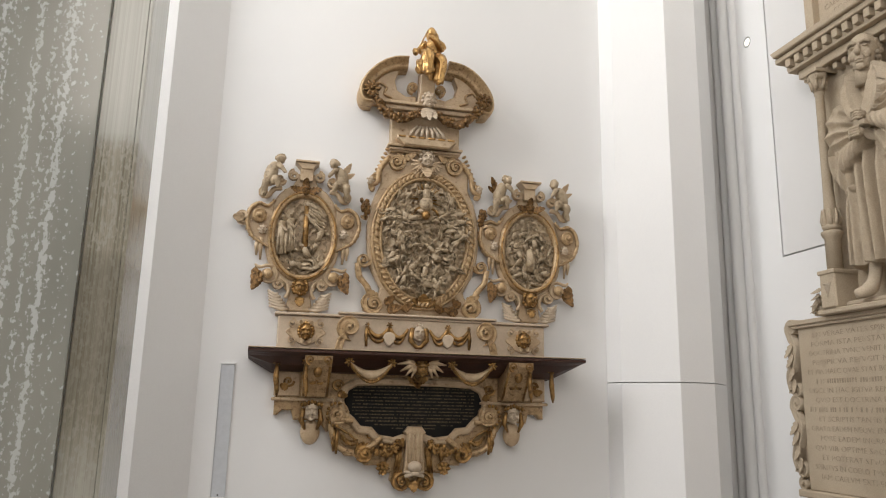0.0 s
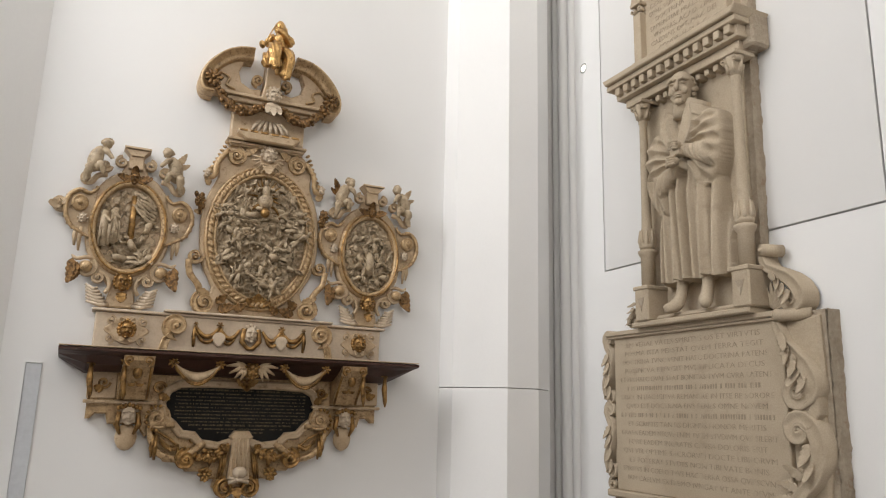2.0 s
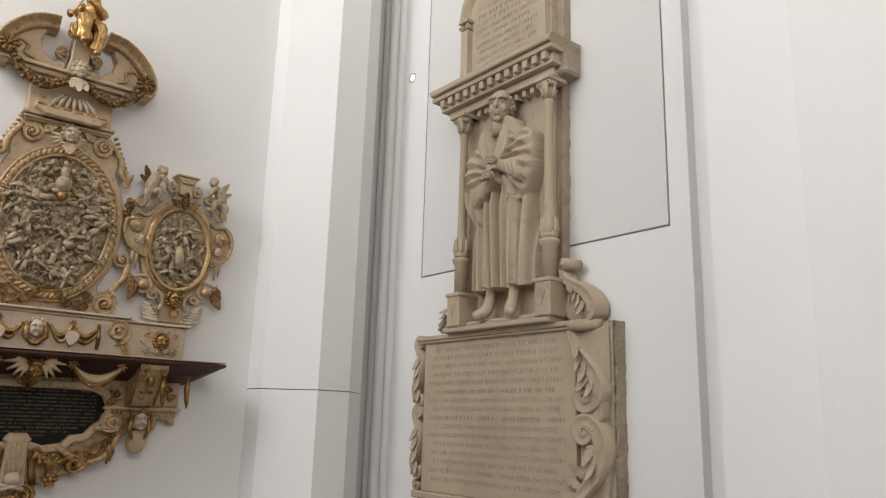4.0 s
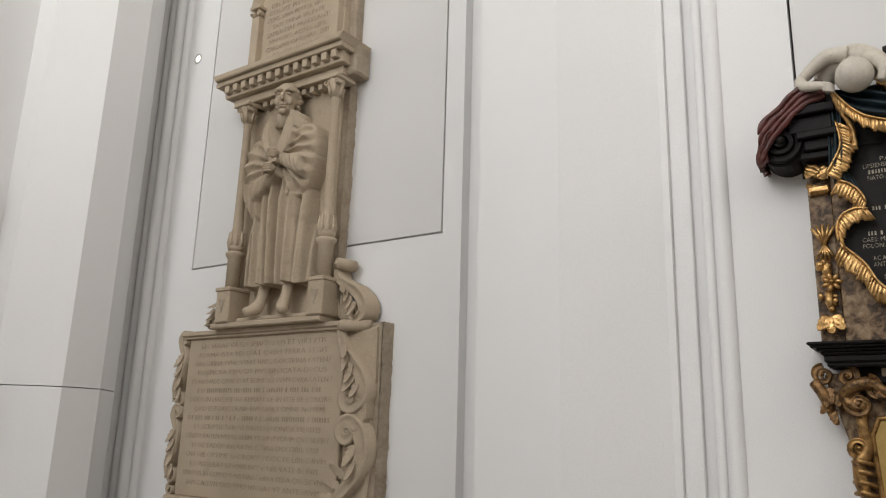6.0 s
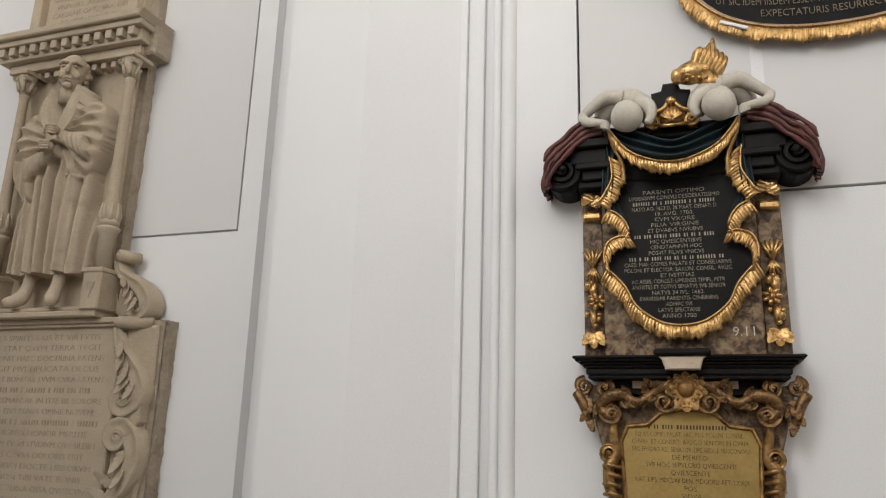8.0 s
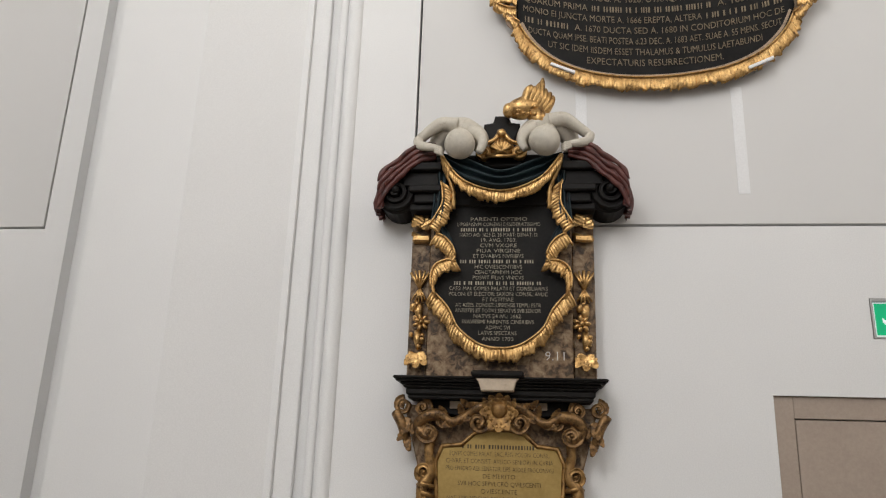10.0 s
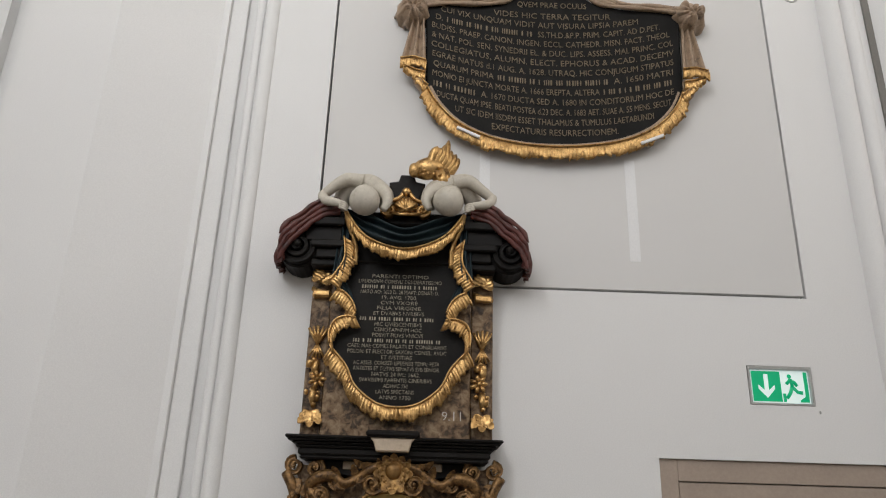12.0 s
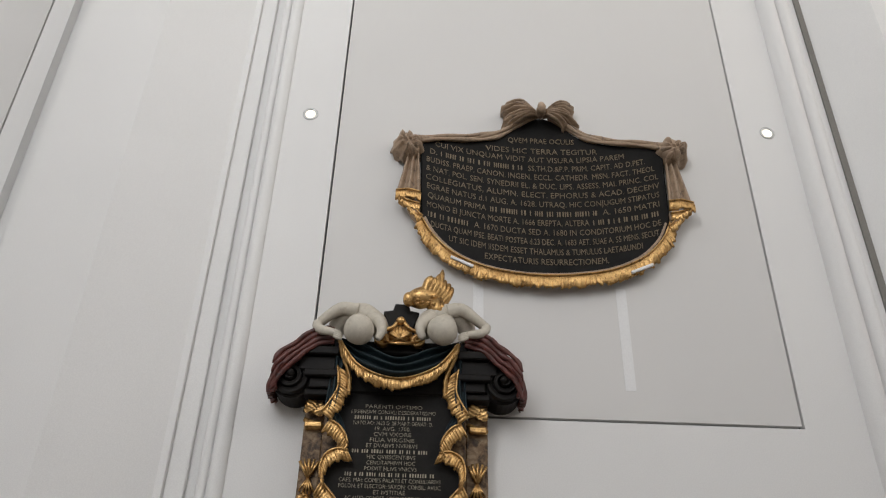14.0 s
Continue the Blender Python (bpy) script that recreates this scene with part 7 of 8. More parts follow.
g.blob((KX, -0.27, 3.51), (0.08, 0.035, 0.06), 0, 14, 8).blob((KX, -0.285, 3.602), (0.03, 0.03, 0.03), 0, 12, 8)
g.tube([(KX - 0.10, -0.285, 3.455), (KX, -0.295, 3.447), (KX + 0.10, -0.285, 3.455)], 0.013, 8)
part("gilt_cartouche", g.crumple(25, 0.010), GOLD, black, "bright gilt shell cartouche")

# gilt winged ornament above the figure
g = Shape()
g.blob((0.085, -0.29, 3.765), (0.105, 0.065, 0.072), 8, 18, 12)
g.blob((0.0, -0.30, 3.745), (0.038, 0.04, 0.05), 0, 12, 8)
g.tube([(0.155, -0.29, 3.74), (0.19, -0.28, 3.67), (0.19, -0.27, 3.62)], [0.06, 0.055, 0.035], 9)
for k in range(7):
    a = k / 6
    g.tube(smoothline([(0.09 + 0.018 * k, -0.31 + 0.008 * k, 3.77 - 0.008 * k), (0.125 + 0.021 * k, -0.335 + 0.012 * k, 3.87 - 0.010 * k), (0.15 + 0.019 * k + 0.01 * (k > 4), -0.31 + 0.012 * k, 3.93 + 0.045 * (k == 3) + 0.03 * (k == 2) - 0.02 * abs(k - 3))], 4), [0.03, 0.032, 0.032, 0.031, 0.029, 0.026, 0.021, 0.015, 0.006], 7)
for k in range(26):
    q = random.Random(k)
    g.blob((0.02 + 0.14 * q.random(), -0.345 + 0.02 * q.random(), 3.70 + 0.07 * q.random()), (0.016, 0.012, 0.012), 30 * q.random(), 7, 5)
part("gilt_wing", g.crumple(20, 0.010), GOLD, black, "bright gilt rounded body with a raised wing")

# dark cloth field with lettering
half_field = [(0.315, 3.30), (0.37, 3.10), (0.41, 2.99), (0.37, 2.94), (0.30, 2.87), (0.28, 2.81), (0.37, 2.79), (0.405, 2.70), (0.39, 2.61), (0.31, 2.51), (0.245, 2.40), (0.15, 2.315)]
field = smoothline([(KX - d, z) for d, z in half_field] + [(KX, 2.28)] + [(KX + d, z) for d, z in half_field[::-1]], 4)
field_ob = part("dark_cloth_field", Shape().prism(field, -0.155, -0.185, 0.008), BLACKP, black, "dark blue-black cloth field")
# swag across the top
A = [(-0.41, 3.475), (-0.26, 3.42), (KX, 3.325), (0.17, 3.42), (0.32, 3.475)]
B = [(-0.40, 3.44), (-0.27, 3.28), (KX, 3.21), (0.18, 3.285), (0.31, 3.44)]
A2, B2 = smoothline(A, 6), smoothline(B, 6)
grid = []
for (ax, az), (bx, bz) in zip(A2, B2):
    t = (ax + 0.42) / 0.75
    grid.append([(ax + (bx - ax) * j / 20, -0.27 - 0.085 * math.sin(math.pi * t) - 0.026 * math.sin(j / 20 * 2 * math.pi * 2.6 + 1.2 * math.sin(4 * t)), az + (bz - az) * j / 20) for j in range(21)])
swag_ob = part("cloth_swag", Shape().sheet([r[::-1] for r in grid]), TEAL, black, "dark blue-green cloth swag in deep folds")
part("swag_fringe", Shape().fringe([(x, z) for x, z in B2], (0.0, -0.072), -0.325, 0.015, 3), GOLD, swag_ob, "bright gilt fringe of the swag")
for e in (-1, 1):
    def X(d):
        return KX + e * d
    # side curtain
    c = cloth([(X(0.425), 3.40), (X(0.41), 3.25), (X(0.42), 3.08), (X(0.43), 3.0)], [(X(0.315), 3.41), (X(0.31), 3.25), (X(0.32), 3.14), (X(0.335), 3.06)], 14, 8, 3, 0.016, -0.24, 0.03)
    curtain_ob = part("side_curtain", Shape().sheet(c if e > 0 else [r[::-1] for r in c]), TEAL, black, "gathered dark curtain")
    part("curtain_cord", Shape().tube(smoothline([(X(0.36), -0.31, 3.45), (X(0.34), -0.31, 3.36), (X(0.29), -0.29, 3.24), (X(0.285), -0.27, 3.12)], 5), [0.012, 0.016] * 8, 7), GOLD, curtain_ob)
    # ruffled fringes down the side
    f = Shape()
    f.fringe(smoothline([(X(0.365), 3.30), (X(0.352), 3.17), (X(0.385), 3.09), (X(0.435), 3.01)], 6), (-e * 0.062, -0.048), -0.265, 0.0145, 5)
    part("curtain_fringe", f, GOLD, curtain_ob, "bright gilt ruffled fringe")
    f = Shape()
    f.fringe(smoothline([(X(0.385), 2.972), (X(0.33), 2.945), (X(0.285), 2.89), (X(0.262), 2.825)], 6), (e * 0.04, -0.075), -0.25, 0.0145, 6)
    f.fringe(smoothline([(X(0.262), 2.80), (X(0.32), 2.81), (X(0.385), 2.78), (X(0.412), 2.71), (X(0.405), 2.63)], 6), (-e * 0.035, -0.07), -0.24, 0.0145, 7)
    ruffle_ob = part("ruffle_fringe", f, GOLD, black)
    fold = cloth([(X(0.415), 3.02), (X(0.385), 2.95), (X(0.33), 2.87)], [(X(0.35), 3.05), (X(0.30), 2.96), (X(0.27), 2.86)], 8, 6, 2, 0.012, -0.21, 0.02)
    part("ruffle_cloth", Shape().sheet(fold if e > 0 else [r[::-1] for r in fold]), TEAL, ruffle_ob)
    f = Shape()
    f.fringe(smoothline([(X(0.40), 2.63), (X(0.305), 2.525), (X(0.245), 2.41), (X(0.14), 2.325), (X(0.06), 2.297), (X(-0.012), 2.292)], 6), lambda q: (e * (0.05 * (1 - q)), -0.085), -0.215, 0.0155, 8 + e)
    part("lower_fringe", f, GOLD, black, "broad bright gilt fringe round the lower edge")
    # gilt drops on the pilasters
    d = Shape()
    px = X(0.49)
    d.leaf(px, 3.10, -0.14, -60, 0.10, 0.08, 4).leaf(px, 3.12, -0.14, -120, 0.10, 0.08, 4)
    d.box(px - 0.055, px + 0.055, -0.17, -0.12, 2.945, 2.99, 0.01).tube([(px - 0.06, -0.15, 3.0), (px + 0.06, -0.15, 2.96)], 0.014, 6)
    for k in range(5):
        a = radians(60 + 15 * k)
        d.tube([(px, -0.14, 2.66), (px + 0.11 * math.cos(a), -0.15, 2.66 + 0.11 * math.sin(a))], 0.009, 5)
        d.tube([(px, -0.14, 2.66), (px - 0.09 * math.cos(a), -0.15, 2.66 - 0.09 * math.sin(a))], 0.007, 5)
    drop_bunch(d, px, 2.56, -0.14, 0.09, 0.05, 31)
    rosette(d, px - e * 0.02, 2.45, -0.15, 0.055, 7)
    drop_bunch(d, px, 2.40, -0.14, 0.10, 0.045, 33)
    for a in (-50, -90, -130):
        d.leaf(px, 2.27, -0.14, a, 0.10, 0.07, 3)
    part("pilaster_drop", d.crumple(30, 0.012), GOLD, black, "gilt hanging ornament of fruit and arrows")

# lettering of the dark field
cut_lines(field_ob, [("PARENTI OPTIMO", 0.34), ("LIPSIENSIVM CONSVLI DESIDERATISSIMO", 0.50), (None, 0.46), ("NATO AO: 1623 D. 28 MART: DENAT: D.", 0.47), ("19. AVG. 1700.", 0.21), ("CVM VXORE", 0.22), ("FILIA VIRGINE", 0.26), ("ET DVABVS NVRIBVS", 0.30), (None, 0.46), ("HIC QVIESCENTIBVS", 0.28), ("CENOTAPHIVM HOC", 0.28), ("POSVIT FILIVS VNICVS", 0.30), (None, 0.52), ("CAES: MAI: COMES PALATII ET CONSILIARIVS", 0.58), ("POLON: ET ELECTOR: SAXON: CONSIL: AVLIC", 0.58), ("ET IVSTITIAE", 0.18), ("AC ASSES: CONSIST: LIPSIENSIS TEMPL: PETR", 0.50), ("ANTISTES ET TOTIVS SENATVS SVB SENIOR", 0.50), ("NATVS 24 IVL: 1662.", 0.28), ("SVAVISSIMI PARENTIS CINERIBVS", 0.42), ("ADHVC SVI", 0.14), ("LATVS SPECTANS", 0.22), ("ANNO 1700", 0.18)], KX - 0.015, 3.07, 0.0332, 0.033, -0.1875, SILVER, "pale gold lettering on the dark cloth")
num = part("painted_number", lettering("9.11", 0.075, 0.002), CHALK, black, "white painted inventory number")
num.location = (0.275, -0.1615, 2.235)

# black ledge and the pale block in it
def ledge(sh, x0, x1, depth, z0, steps):
    for dx, dy, za, zb in steps:
        sh.box(x0 - dx, x1 + dx, -depth - dy, 0, z0 + za, z0 + zb, 0.008)
    return sh


part("black_ledge", ledge(Shape(), -0.58, 0.49, 0.20, 2.0, [(-0.01, 0.0, 0.0, 0.022), (0.0, 0.008, 0.022, 0.06), (0.015, 0.02, 0.06, 0.078), (0.032, 0.036, 0.078, 0.094), (0.056, 0.056, 0.094, 0.107), (0.07, 0.07, 0.107, 0.125)]), BLACKP, black, "moulded black wooden ledge")
part("pale_block", Shape().prism([(KX - 0.10, 2.045), (KX + 0.08, 2.045), (KX + 0.095, 2.095), (KX + 0.115, 2.118), (KX - 0.135, 2.118), (KX - 0.115, 2.095)], -0.2, -0.275, 0.006), PALE, black, "pale trapezoid block in the ledge")
part("block_cap", Shape().box(KX - 0.158, KX + 0.138, -0.30, -0.1, 2.12, 2.157, 0.012), BLACKP, black)
part("neck_board", Shape().box(-0.45, 0.36, -0.10, 0, 1.90, 2.0, 0.004), BLACKP, black)
for x in (-0.29, 0.19):
    part("white_patch", Shape().box(x - 0.045, x + 0.035, -0.115, -0.09, 1.955, 1.998, 0.003), PALE, black)

# lower cartouche
out = [(0.02, 1.10), (0.28, 1.12), (0.42, 1.25), (0.44, 1.45), (0.46, 1.60), (0.50, 1.75), (0.53, 1.88), (0.55, 1.97), (0.40, 1.96), (0.2, 1.92)]
part("marbled_apron", Shape().prism(mirrored([(x + KX, z) for x, z in smoothline(out, 3)], KX), 0, -0.10, 0.01), MARBLE, black, "brown marbled cartouche board")
plate = [(KX + 0.0, 1.15), (KX + 0.33, 1.2), (KX + 0.355, 1.66), (KX + 0.32, 1.74), (KX + 0.21, 1.75), (KX + 0.14, 1.815), (KX + 0.05, 1.835)]
plate_ob = part("brass_plate", Shape().prism(mirrored(plate[1:], KX), -0.095, -0.125, 0.008), BRASS, black, "tarnished brass inscription plate")
part("plate_rim", Shape().moulding(mirrored(plate[1:], KX), [(-0.006, -0.12), (0.0, -0.14), (0.014, -0.14), (0.02, -0.10)]), GILT, plate_ob)
cut_lines(plate_ob, [(None, 0.42), ("EQVES COMES PALAT. SAC. REG. POLON. CONSIL.", 0.56), ("CHVRF. ET CONSIST. AVLICO SENIORI IN CVRIA", 0.60), ("PRO EPHORO ASS. SENATOR. LIPS. AEDILE PROCONSVLI", 0.60), ("DE MERITO", 0.18), ("SVB HOC SEPVLCRO QVIESCENTI", 0.46), ("QVIESCENTE", 0.20), ("NAT. LIPS. MDCLXII DEN. MDCCXLI AET. LXXIX", 0.58), ("POS.", 0.07), ("VIDVA", 0.10), (None, 0.58)], KX, 1.735, 0.040, 0.036, -0.1265, INK, "dark engraved lettering on brass")
for e in (-1, 1):
    def X(d):
        return KX + e * d
    g = Shape()
    g.scroll(X(0.555), 1.965, 0.05, -0.14, 0.014, hand=-e, start=90, turns=1.5)
    g.scroll(X(0.44), 1.955, 0.05, -0.15, 0.014, hand=e, start=90, turns=1.5)
    g.tube(smoothline([(X(0.60), -0.13, 1.93), (X(0.56), -0.14, 1.86), (X(0.535), -0.13, 1.78), (X(0.51), -0.12, 1.71)], 4), [0.03] * 8 + [0.025, 0.02, 0.018, 0.014, 0.008], 8)
    for z, a, ln in ((1.90, -80, 0.14), (1.84, -60, 0.12), (1.80, -100, 0.12), (1.88, -120, 0.12), (1.90, -95, 0.12)):
        g.leaf(X(0.53), z, -0.13, a if e > 0 else 180 - a, ln * 0.75, ln * 0.4, 4)
    part("corner_scroll", g.crumple(22, 0.008), BRONZE, black, "dark gilt leafy corner scroll")
    g = Shape()
    g.tube(smoothline([(X(0.02), -0.16, 1.93), (X(0.10), -0.19, 1.965), (X(0.19), -0.17, 1.91), (X(0.27), -0.18, 1.875), (X(0.34), -0.18, 1.915), (X(0.42), -0.18, 1.90), (X(0.46), -0.16, 1.845), (X(0.40), -0.17, 1.80), (X(0.36), -0.18, 1.83)], 5), [0.026] * 20 + [0.034] * 16 + [0.026, 0.022, 0.018, 0.014, 0.01], 9)
    for d, z, a, ln in ((0.05, 1.94, 60, 0.10), (0.10, 1.95, 20, 0.11), (0.14, 1.93, -40, 0.10), (0.20, 1.90, 70, 0.10), (0.24, 1.88, -20, 0.11), (0.30, 1.90, 60, 0.09), (0.07, 1.90, -50, 0.09), (0.17, 1.96, 40, 0.08)):
        g.leaf(X(d), z, -0.17, a if e > 0 else 180 - a, ln * 0.8, ln * 0.45, 4)
    g.scroll(X(0.115), 1.88, 0.065, -0.18, 0.016, 1.6, e, 90).scroll(X(0.31), 1.88, 0.045, -0.17, 0.012, 1.5, -e, 90).scroll(X(0.40), 1.815, 0.065, -0.18, 0.018, 1.5, -e, 90)
    part("crest_scroll", g.crumple(22, 0.008), BRONZE, black, "gilt acanthus crest scroll")
    g = Shape()
    g.tube(smoothline([(X(0.385), -0.12, 1.83), (X(0.40), -0.14, 1.72), (X(0.385), -0.13, 1.60), (X(0.43), -0.14, 1.52), (X(0.42), -0.14, 1.40), (X(0.38), -0.12, 1.30)], 5), [0.028] * 10 + [0.034] * 10 + [0.03, 0.028, 0.025, 0.02, 0.015, 0.01], 9)
    g.scroll(X(0.42), 1.60, 0.05, -0.15, 0.014, hand=e, start=-90, turns=1.4)
    for z in (1.52, 1.47, 1.42, 1.37):
        g.tube([(X(0.36), -0.13, z), (X(0.42), -0.17, z + 0.015), (X(0.46), -0.13, z + 0.01)], [0.012, 0.018, 0.01], 6)
    part("side_scroll", g.crumple(18, 0.010), GILT, black, "gilt side scroll")
c = Shape().blob((KX, -0.19, 1.95), (0.05, 0.045, 0.05), 0, 12, 8)
for a in (90, 60, 120, 30, 150, -90, -60, -120, 0, 180):
    c.leaf(KX, 1.93, -0.18, a, 0.11, 0.09, 4)
part("crest_shell", c, GILT, black, "gilt shell at the crest")


# ---- draped tablet high on the panel ----
tablet = thing("draped_tablet", "black carved cloth-shaped tablet with raised gold lettering and fringe", "memorial tablet", pose(EAST, 0, 0, 0, 0, -90))
top = [(0.03, 5.21), (0.22, 5.205), (0.45, 5.215), (0.62, 5.26), (0.75, 5.38), (0.84, 5.435), (0.93, 5.46), (1.02, 5.435), (1.10, 5.385), (1.22, 5.28), (1.40, 5.235), (1.62, 5.22), (1.84, 5.235)]
bot = [(1.845, 4.95), (1.84, 4.70), (1.825, 4.53), (1.75, 4.38), (1.60, 4.23), (1.38, 4.125), (1.12, 4.075), (0.90, 4.062), (0.68, 4.075), (0.46, 4.125), (0.27, 4.22), (0.13, 4.36), (0.05, 4.50), (0.035, 4.70), (0.03, 4.95)]
outl = smoothline(top + bot, 3, closed=True)[::-1]
board_ob = part("black_cloth_board", Shape().prism(outl, 0, -0.07, 0.012), SLATE, tablet, "black board shaped like hung cloth")
low = smoothline([(1.825, 4.53), (1.75, 4.38), (1.60, 4.23), (1.38, 4.125), (1.12, 4.075), (0.90, 4.062), (0.68, 4.075), (0.46, 4.125), (0.27, 4.22), (0.13, 4.36), (0.05, 4.50)], 6)
fr = Shape().fringe([(x, z + 0.01) for x, z in low], lambda q: (0.05 * (1 - 2 * q), -0.095), -0.075, 0.0145, 9)
part("gilt_fringe", fr, GOLD, tablet, "gilt fringe along the curved lower edge")
part("cloth_border", Shape().moulding(low, [(-0.01, 0.0), (-0.008, -0.06), (0.03, -0.075), (0.055, -0.05), (0.05, 0.0)], closed=False), TAUPE, tablet)
up = smoothline([(0.0, 5.19), (0.22, 5.205), (0.45, 5.22), (0.62, 5.27), (0.76, 5.38), (0.88, 5.455)], 5)
for side in (0, 1):
    ln = up if not side else [(1.875 - x, z + 0.02 * (1 - x)) for x, z in up]
    c = Shape()
    for k in range(4):
        c.tube([(x, -0.085 - 0.012 * math.sin(k * 2.1 + 5 * x), z + 0.012 * (k - 1) + 0.006 * math.sin(9 * x + k)) for x, z in ln], [0.016 + 0.004 * math.sin(i + k) for i in range(len(ln))], 7)
    part("twisted_cloth", c, TAUPE, tablet, "twisted taupe cloth along the top edge")


def pleats(sh, x, z, r0, r1, a0, a1, n_folds, y, deep, seed=0, back=0.05):
    """A fan of gathered cloth round (x, z) from angle a0 to a1, with pleats that open outwards."""
    rnd = random.Random(seed)
    ph = rnd.uniform(0, 6)
    rows = []
    for i in range(11):
        q = i / 10
        row = []
        for j in range(n_folds * 6 + 1):
            t = j / (n_folds * 6)
            g = radians(a0 + (a1 - a0) * t)
            r = r0 + (r1 - r0) * q * (1 + 0.07 * math.sin(5 * g + ph) + 0.05 * math.sin(11 * g + ph))
            f = 0.35 * deep * (0.3 + q) * math.sin(2 * math.pi * n_folds * t + 1.4 * math.sin(3 * q + ph) + ph)
            dome = deep * (1 - (2 * min(1.0, q * 0.97) - 0.75) ** 2)
            row.append((x + r * math.cos(g), y - dome - f, z + r * math.sin(g)))
        rows.append(row)
    if a1 > a0:
        rows = rows[::-1]
    return sh.sheet(rows, True, back)


def knot(x, z, r, seed):
    sh = Shape().blob((x, -0.09, z), (r * 0.9, 0.07, r * 0.85), 0, 16, 10)
    pleats(sh, x, z, 0.012, r * 1.08, 0, 360, 8, -0.07, 0.085, seed, 0.03)
    pleats(sh, x + 0.02, z - 0.015, 0.010, r * 0.62, 30, 390, 6, -0.115, 0.06, seed + 3, 0.03)
    return sh


for x, z in ((-0.075, 5.13), (1.925, 5.17)):
    part("cloth_knot", knot(x, z, 0.115, 5 if x < 1 else 6).crumple(11, 0.035, x), TAUPE, tablet, "bunched taupe cloth knot")
for e, x in ((-1, -0.03), (1, 1.90)):
    g = []
    for i in range(13):
        t = i / 12
        w = 0.042 + 0.048 * t
        g.append([(x + e * 0.02 * t + (q / 18 - 0.5) * 2 * w, -0.07 - 0.022 * math.sin(q / 18 * 15 + t) - 0.02 * t, 5.06 - 0.38 * t - 0.03 * t * math.sin(q / 18 * 3 + (0 if e < 0 else 3))) for q in range(19)])
    tail_ob = part("cloth_tail", Shape().sheet(g[::-1]), TAUPE, tablet, "hanging taupe cloth end")
    f = Shape()
    f.fringe([(x + e * 0.02 - 0.092, 4.70), (x + e * 0.02, 4.715), (x + e * 0.02 + 0.092, 4.69)], (0.0, -0.075), -0.11, 0.014, 3)
    f.fringe(smoothline([(x + e * 0.09, 4.66), (x + e * 0.01, 4.62), (x - e * 0.07, 4.60)], 4), (0, -0.065), -0.10, 0.014, 4)
    f.fringe(smoothline([(x + e * 0.01, 4.62), (x - e * 0.05, 4.54), (x - e * 0.09, 4.50)], 4), (e * 0.02, -0.06), -0.09, 0.014, 5)
    part("tail_fringe", f, GOLD, tail_ob, "gilt fringe of the cloth end")
    part("tail_fold", Shape().tube(smoothline([(x - e * 0.02, -0.06, 4.62), (x - e * 0.03, -0.07, 4.54), (x - e * 0.07, -0.06, 4.47)], 4), [0.05, 0.05, 0.045, 0.045, 0.04, 0.04, 0.035, 0.03, 0.02], 9), TAUPE, tablet)
bow = Shape().blob((0.925, -0.15, 5.445), (0.04, 0.05, 0.045), 0, 12, 8)
for e in (-1, 1):
    c0 = 0 if e > 0 else 180
    pleats(bow, 0.925, 5.445, 0.02, 0.29, c0 - 24 + 8 * e, c0 + 33 + 4 * e, 6, -0.09, 0.085, 4 + e, 0.04)
    pleats(bow, 0.925 + e * 0.01, 5.44, 0.02, 0.21, c0 - 34, c0 + 10, 3, -0.12, 0.06, 9 + e, 0.04)
part("cloth_bow", bow.crumple(10, 0.025), TAUPE, tablet, "large taupe cloth bow at the top")
part("bow_knot", Shape().tube([(0.925, -0.19, 5.405), (0.925, -0.215, 5.445), (0.925, -0.19, 5.485)], [0.028, 0.034, 0.028], 9), TAUPE, tablet)
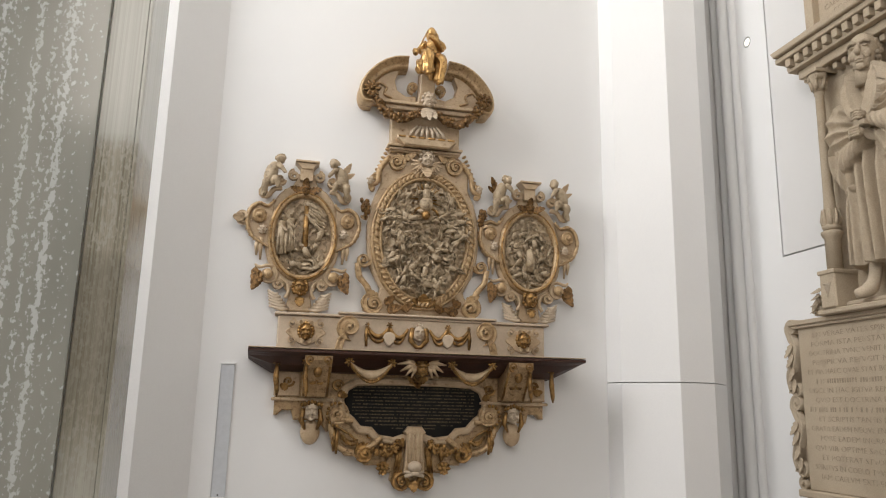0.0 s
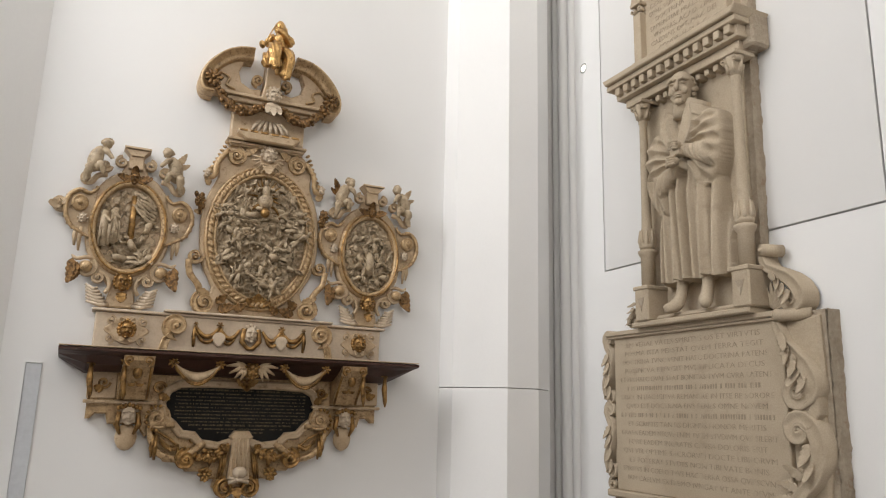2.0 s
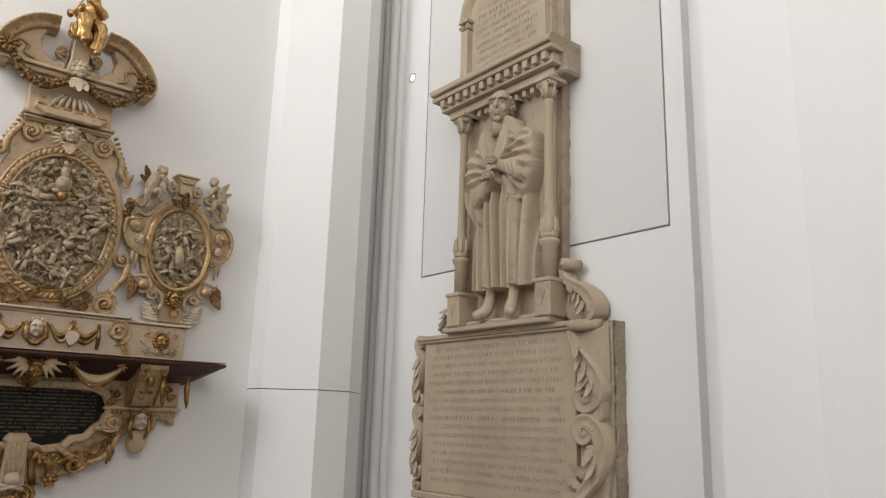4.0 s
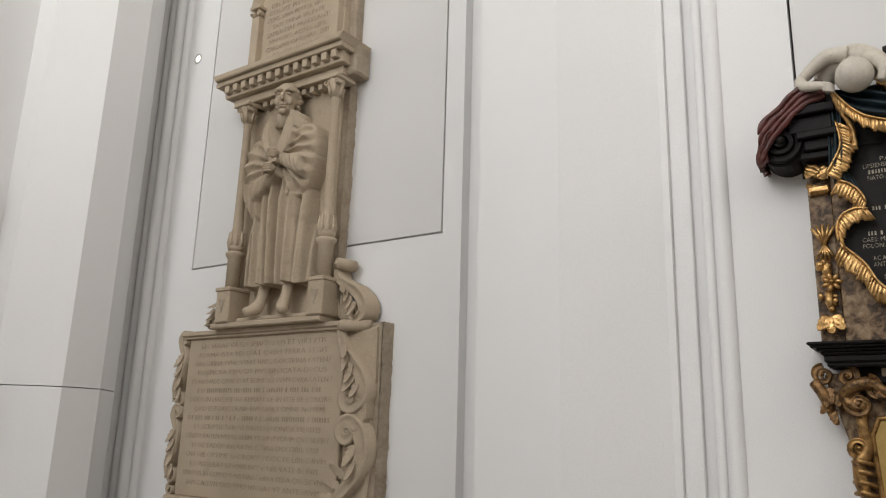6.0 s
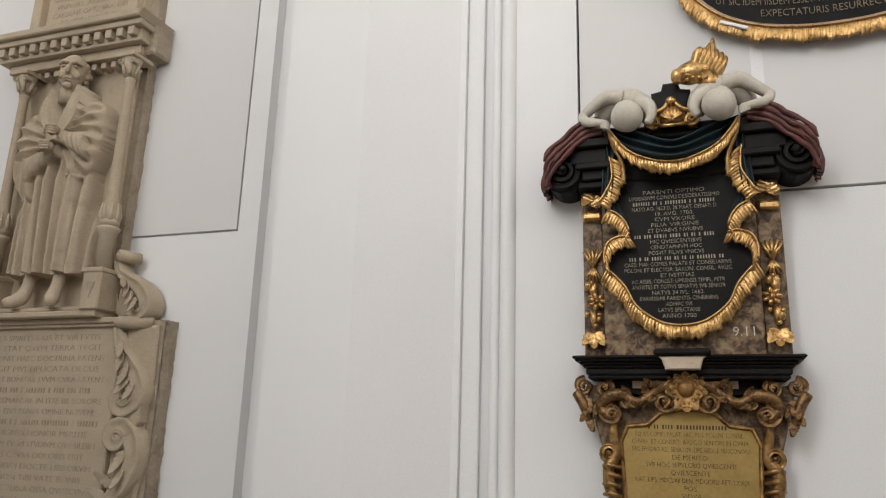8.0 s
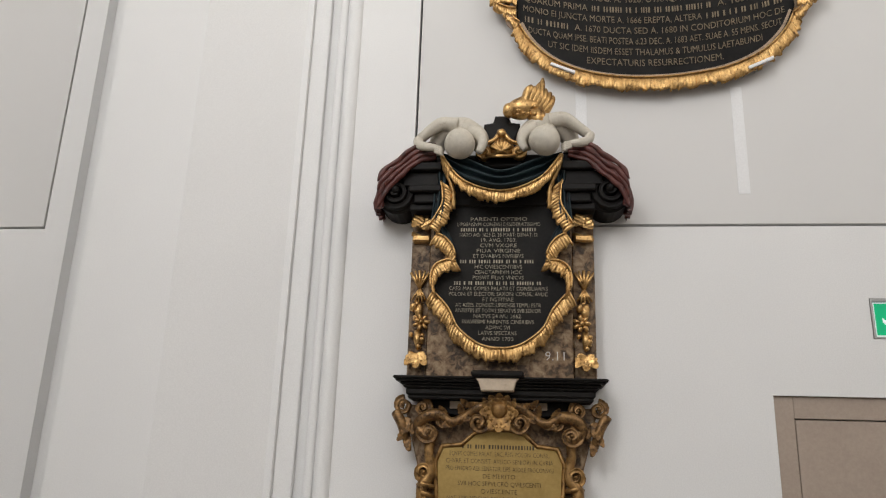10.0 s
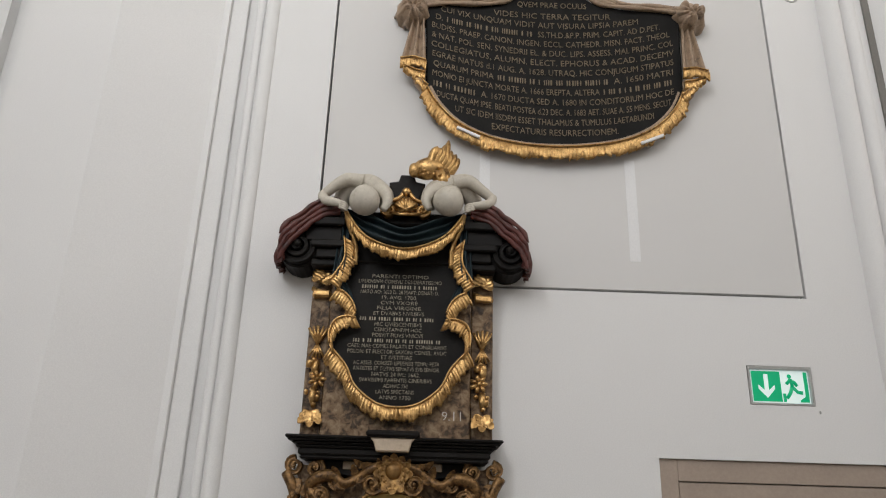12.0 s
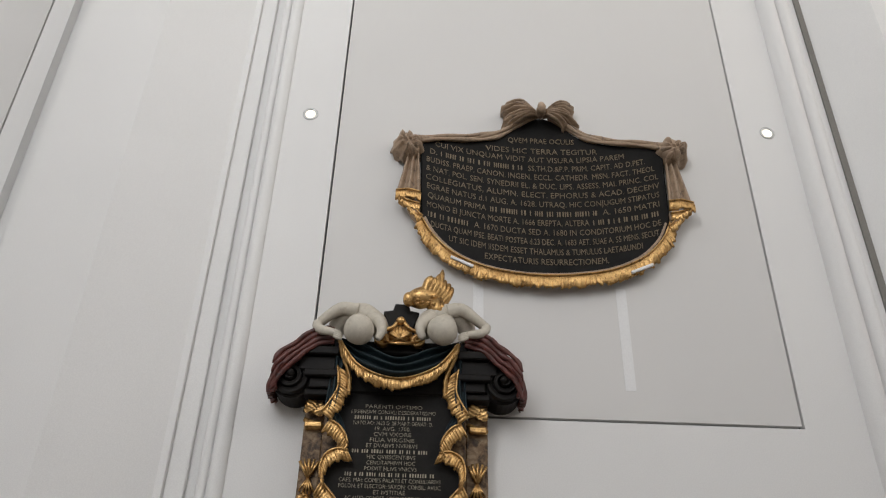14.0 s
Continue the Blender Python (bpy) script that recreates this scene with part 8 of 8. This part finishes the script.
# raised lettering in sagging lines; names are plain bars
LINES = [([("QVEM PRAE OCULIS", 0.50)], 0.93), ([("VIDES HIC TERRA TEGITUR", 0.84)], 0.93), ([("CUI VIX UNQUAM VIDIT AUT VISURA LIPSIA PAREM", 1.42)], 0.84), ([("D.", 0.05), (None, 0.62), ("SS.TH.D.&P.P. PRIM. CAPIT. AD D.PET.", 0.88)], 0.90), ([("BUDISS. PRAEP. CANON. INGEN. ECCL. CATHEDR. MISN. FACT. THEOL", 1.70)], 0.92), ([("& NAT. POL. SEN. SYNEDRII EL. & DUC. LIPS. ASSESS. MAI. PRINC. COL", 1.72)], 0.93), ([("COLLEGIATUS, ALUMN. ELECT. EPHORUS & ACAD. DECEMV", 1.72)], 0.93), ([("EGRAE NATUS d.1 AUG. A. 1628. UTRAQ. HIC CONJUGUM STIPATUS", 1.70)], 0.93), ([("QUARUM PRIMA", 0.42), (None, 0.78), ("A. 1650 MATRI", 0.42)], 0.93), ([("MONIO EI JUNCTA MORTE A. 1666 EREPTA, ALTERA", 1.16), (None, 0.50)], 0.93), ([(None, 0.30), ("A. 1670 DUCTA SED A. 1680 IN CONDITORIUM HOC DE", 1.34)], 0.93), ([("DUCTA QUAM IPSE. BEATI POSTEA d.23 DEC. A. 1683 AET. SUAE A. 55 MENS. SECUT", 1.62)], 0.93), ([("UT SIC IDEM IISDEM ESSET THALAMUS & TUMULUS LAETABUNDI", 1.36)], 0.93), ([("EXPECTATURIS RESURRECTIONEM.", 0.86)], 0.93)]
rnd = random.Random(8)
for k, (runs, mid) in enumerate(LINES):
    z0 = 5.205 - 0.079 * k
    total = sum(w for _, w in runs) + 0.03 * (len(runs) - 1)
    x = mid - total / 2
    sag = 0.05 + 0.13 * min(1.0, k / 2)
    for text, w in runs:
        if text is None:
            t, p = Shape(), -w / 2
            while p < w / 2 - 0.02:
                ln = min(rnd.uniform(0.005, 0.012), w / 2 - p)
                t.box(p, p + ln, -0.003, 0.003, 0, 0.040, 0)
                p += ln + rnd.choice((0.008, 0.010, 0.014, 0.03))
        else:
            t = lettering(text, 0.068, 0.006, w)
        sh = Shape().merge(t, Matrix.Translation((x + w / 2, -0.0725, 0)))
        x += w + 0.03
        sh.v = [(a, b, c + z0 + sag * (a - 0.93) ** 2 - 0.02 * (k > 0)) for a, b, c in sh.v]
        ob = part("letter_line" if text else "worn_line", sh, LETTER, board_ob, "raised dull gold lettering" if k == 0 else "")
        if text is None:
            tagged(ob, kind="stuff")
# steel brackets that carry the tablet
for x, z, a in ((0.345, 4.155, -24), (1.575, 4.155, 24)):
    b = thing("support_bracket", "slim pale metal bracket under the black tablet", "bracket", pose(EAST, 0, 0, 0, 0, -90) @ Matrix.Translation((x, 0, z)) @ Matrix.Rotation(radians(-a), 4, "Y"), "tablet brackets")
    part("bar", Shape().box(-0.085, 0.085, -0.11, -0.09, -0.022, -0.002, 0.003), WHITEP, b)
    part("arm", Shape().box(-0.02, 0.02, -0.10, 0, -0.022, -0.014, 0.002), STEEL, b)
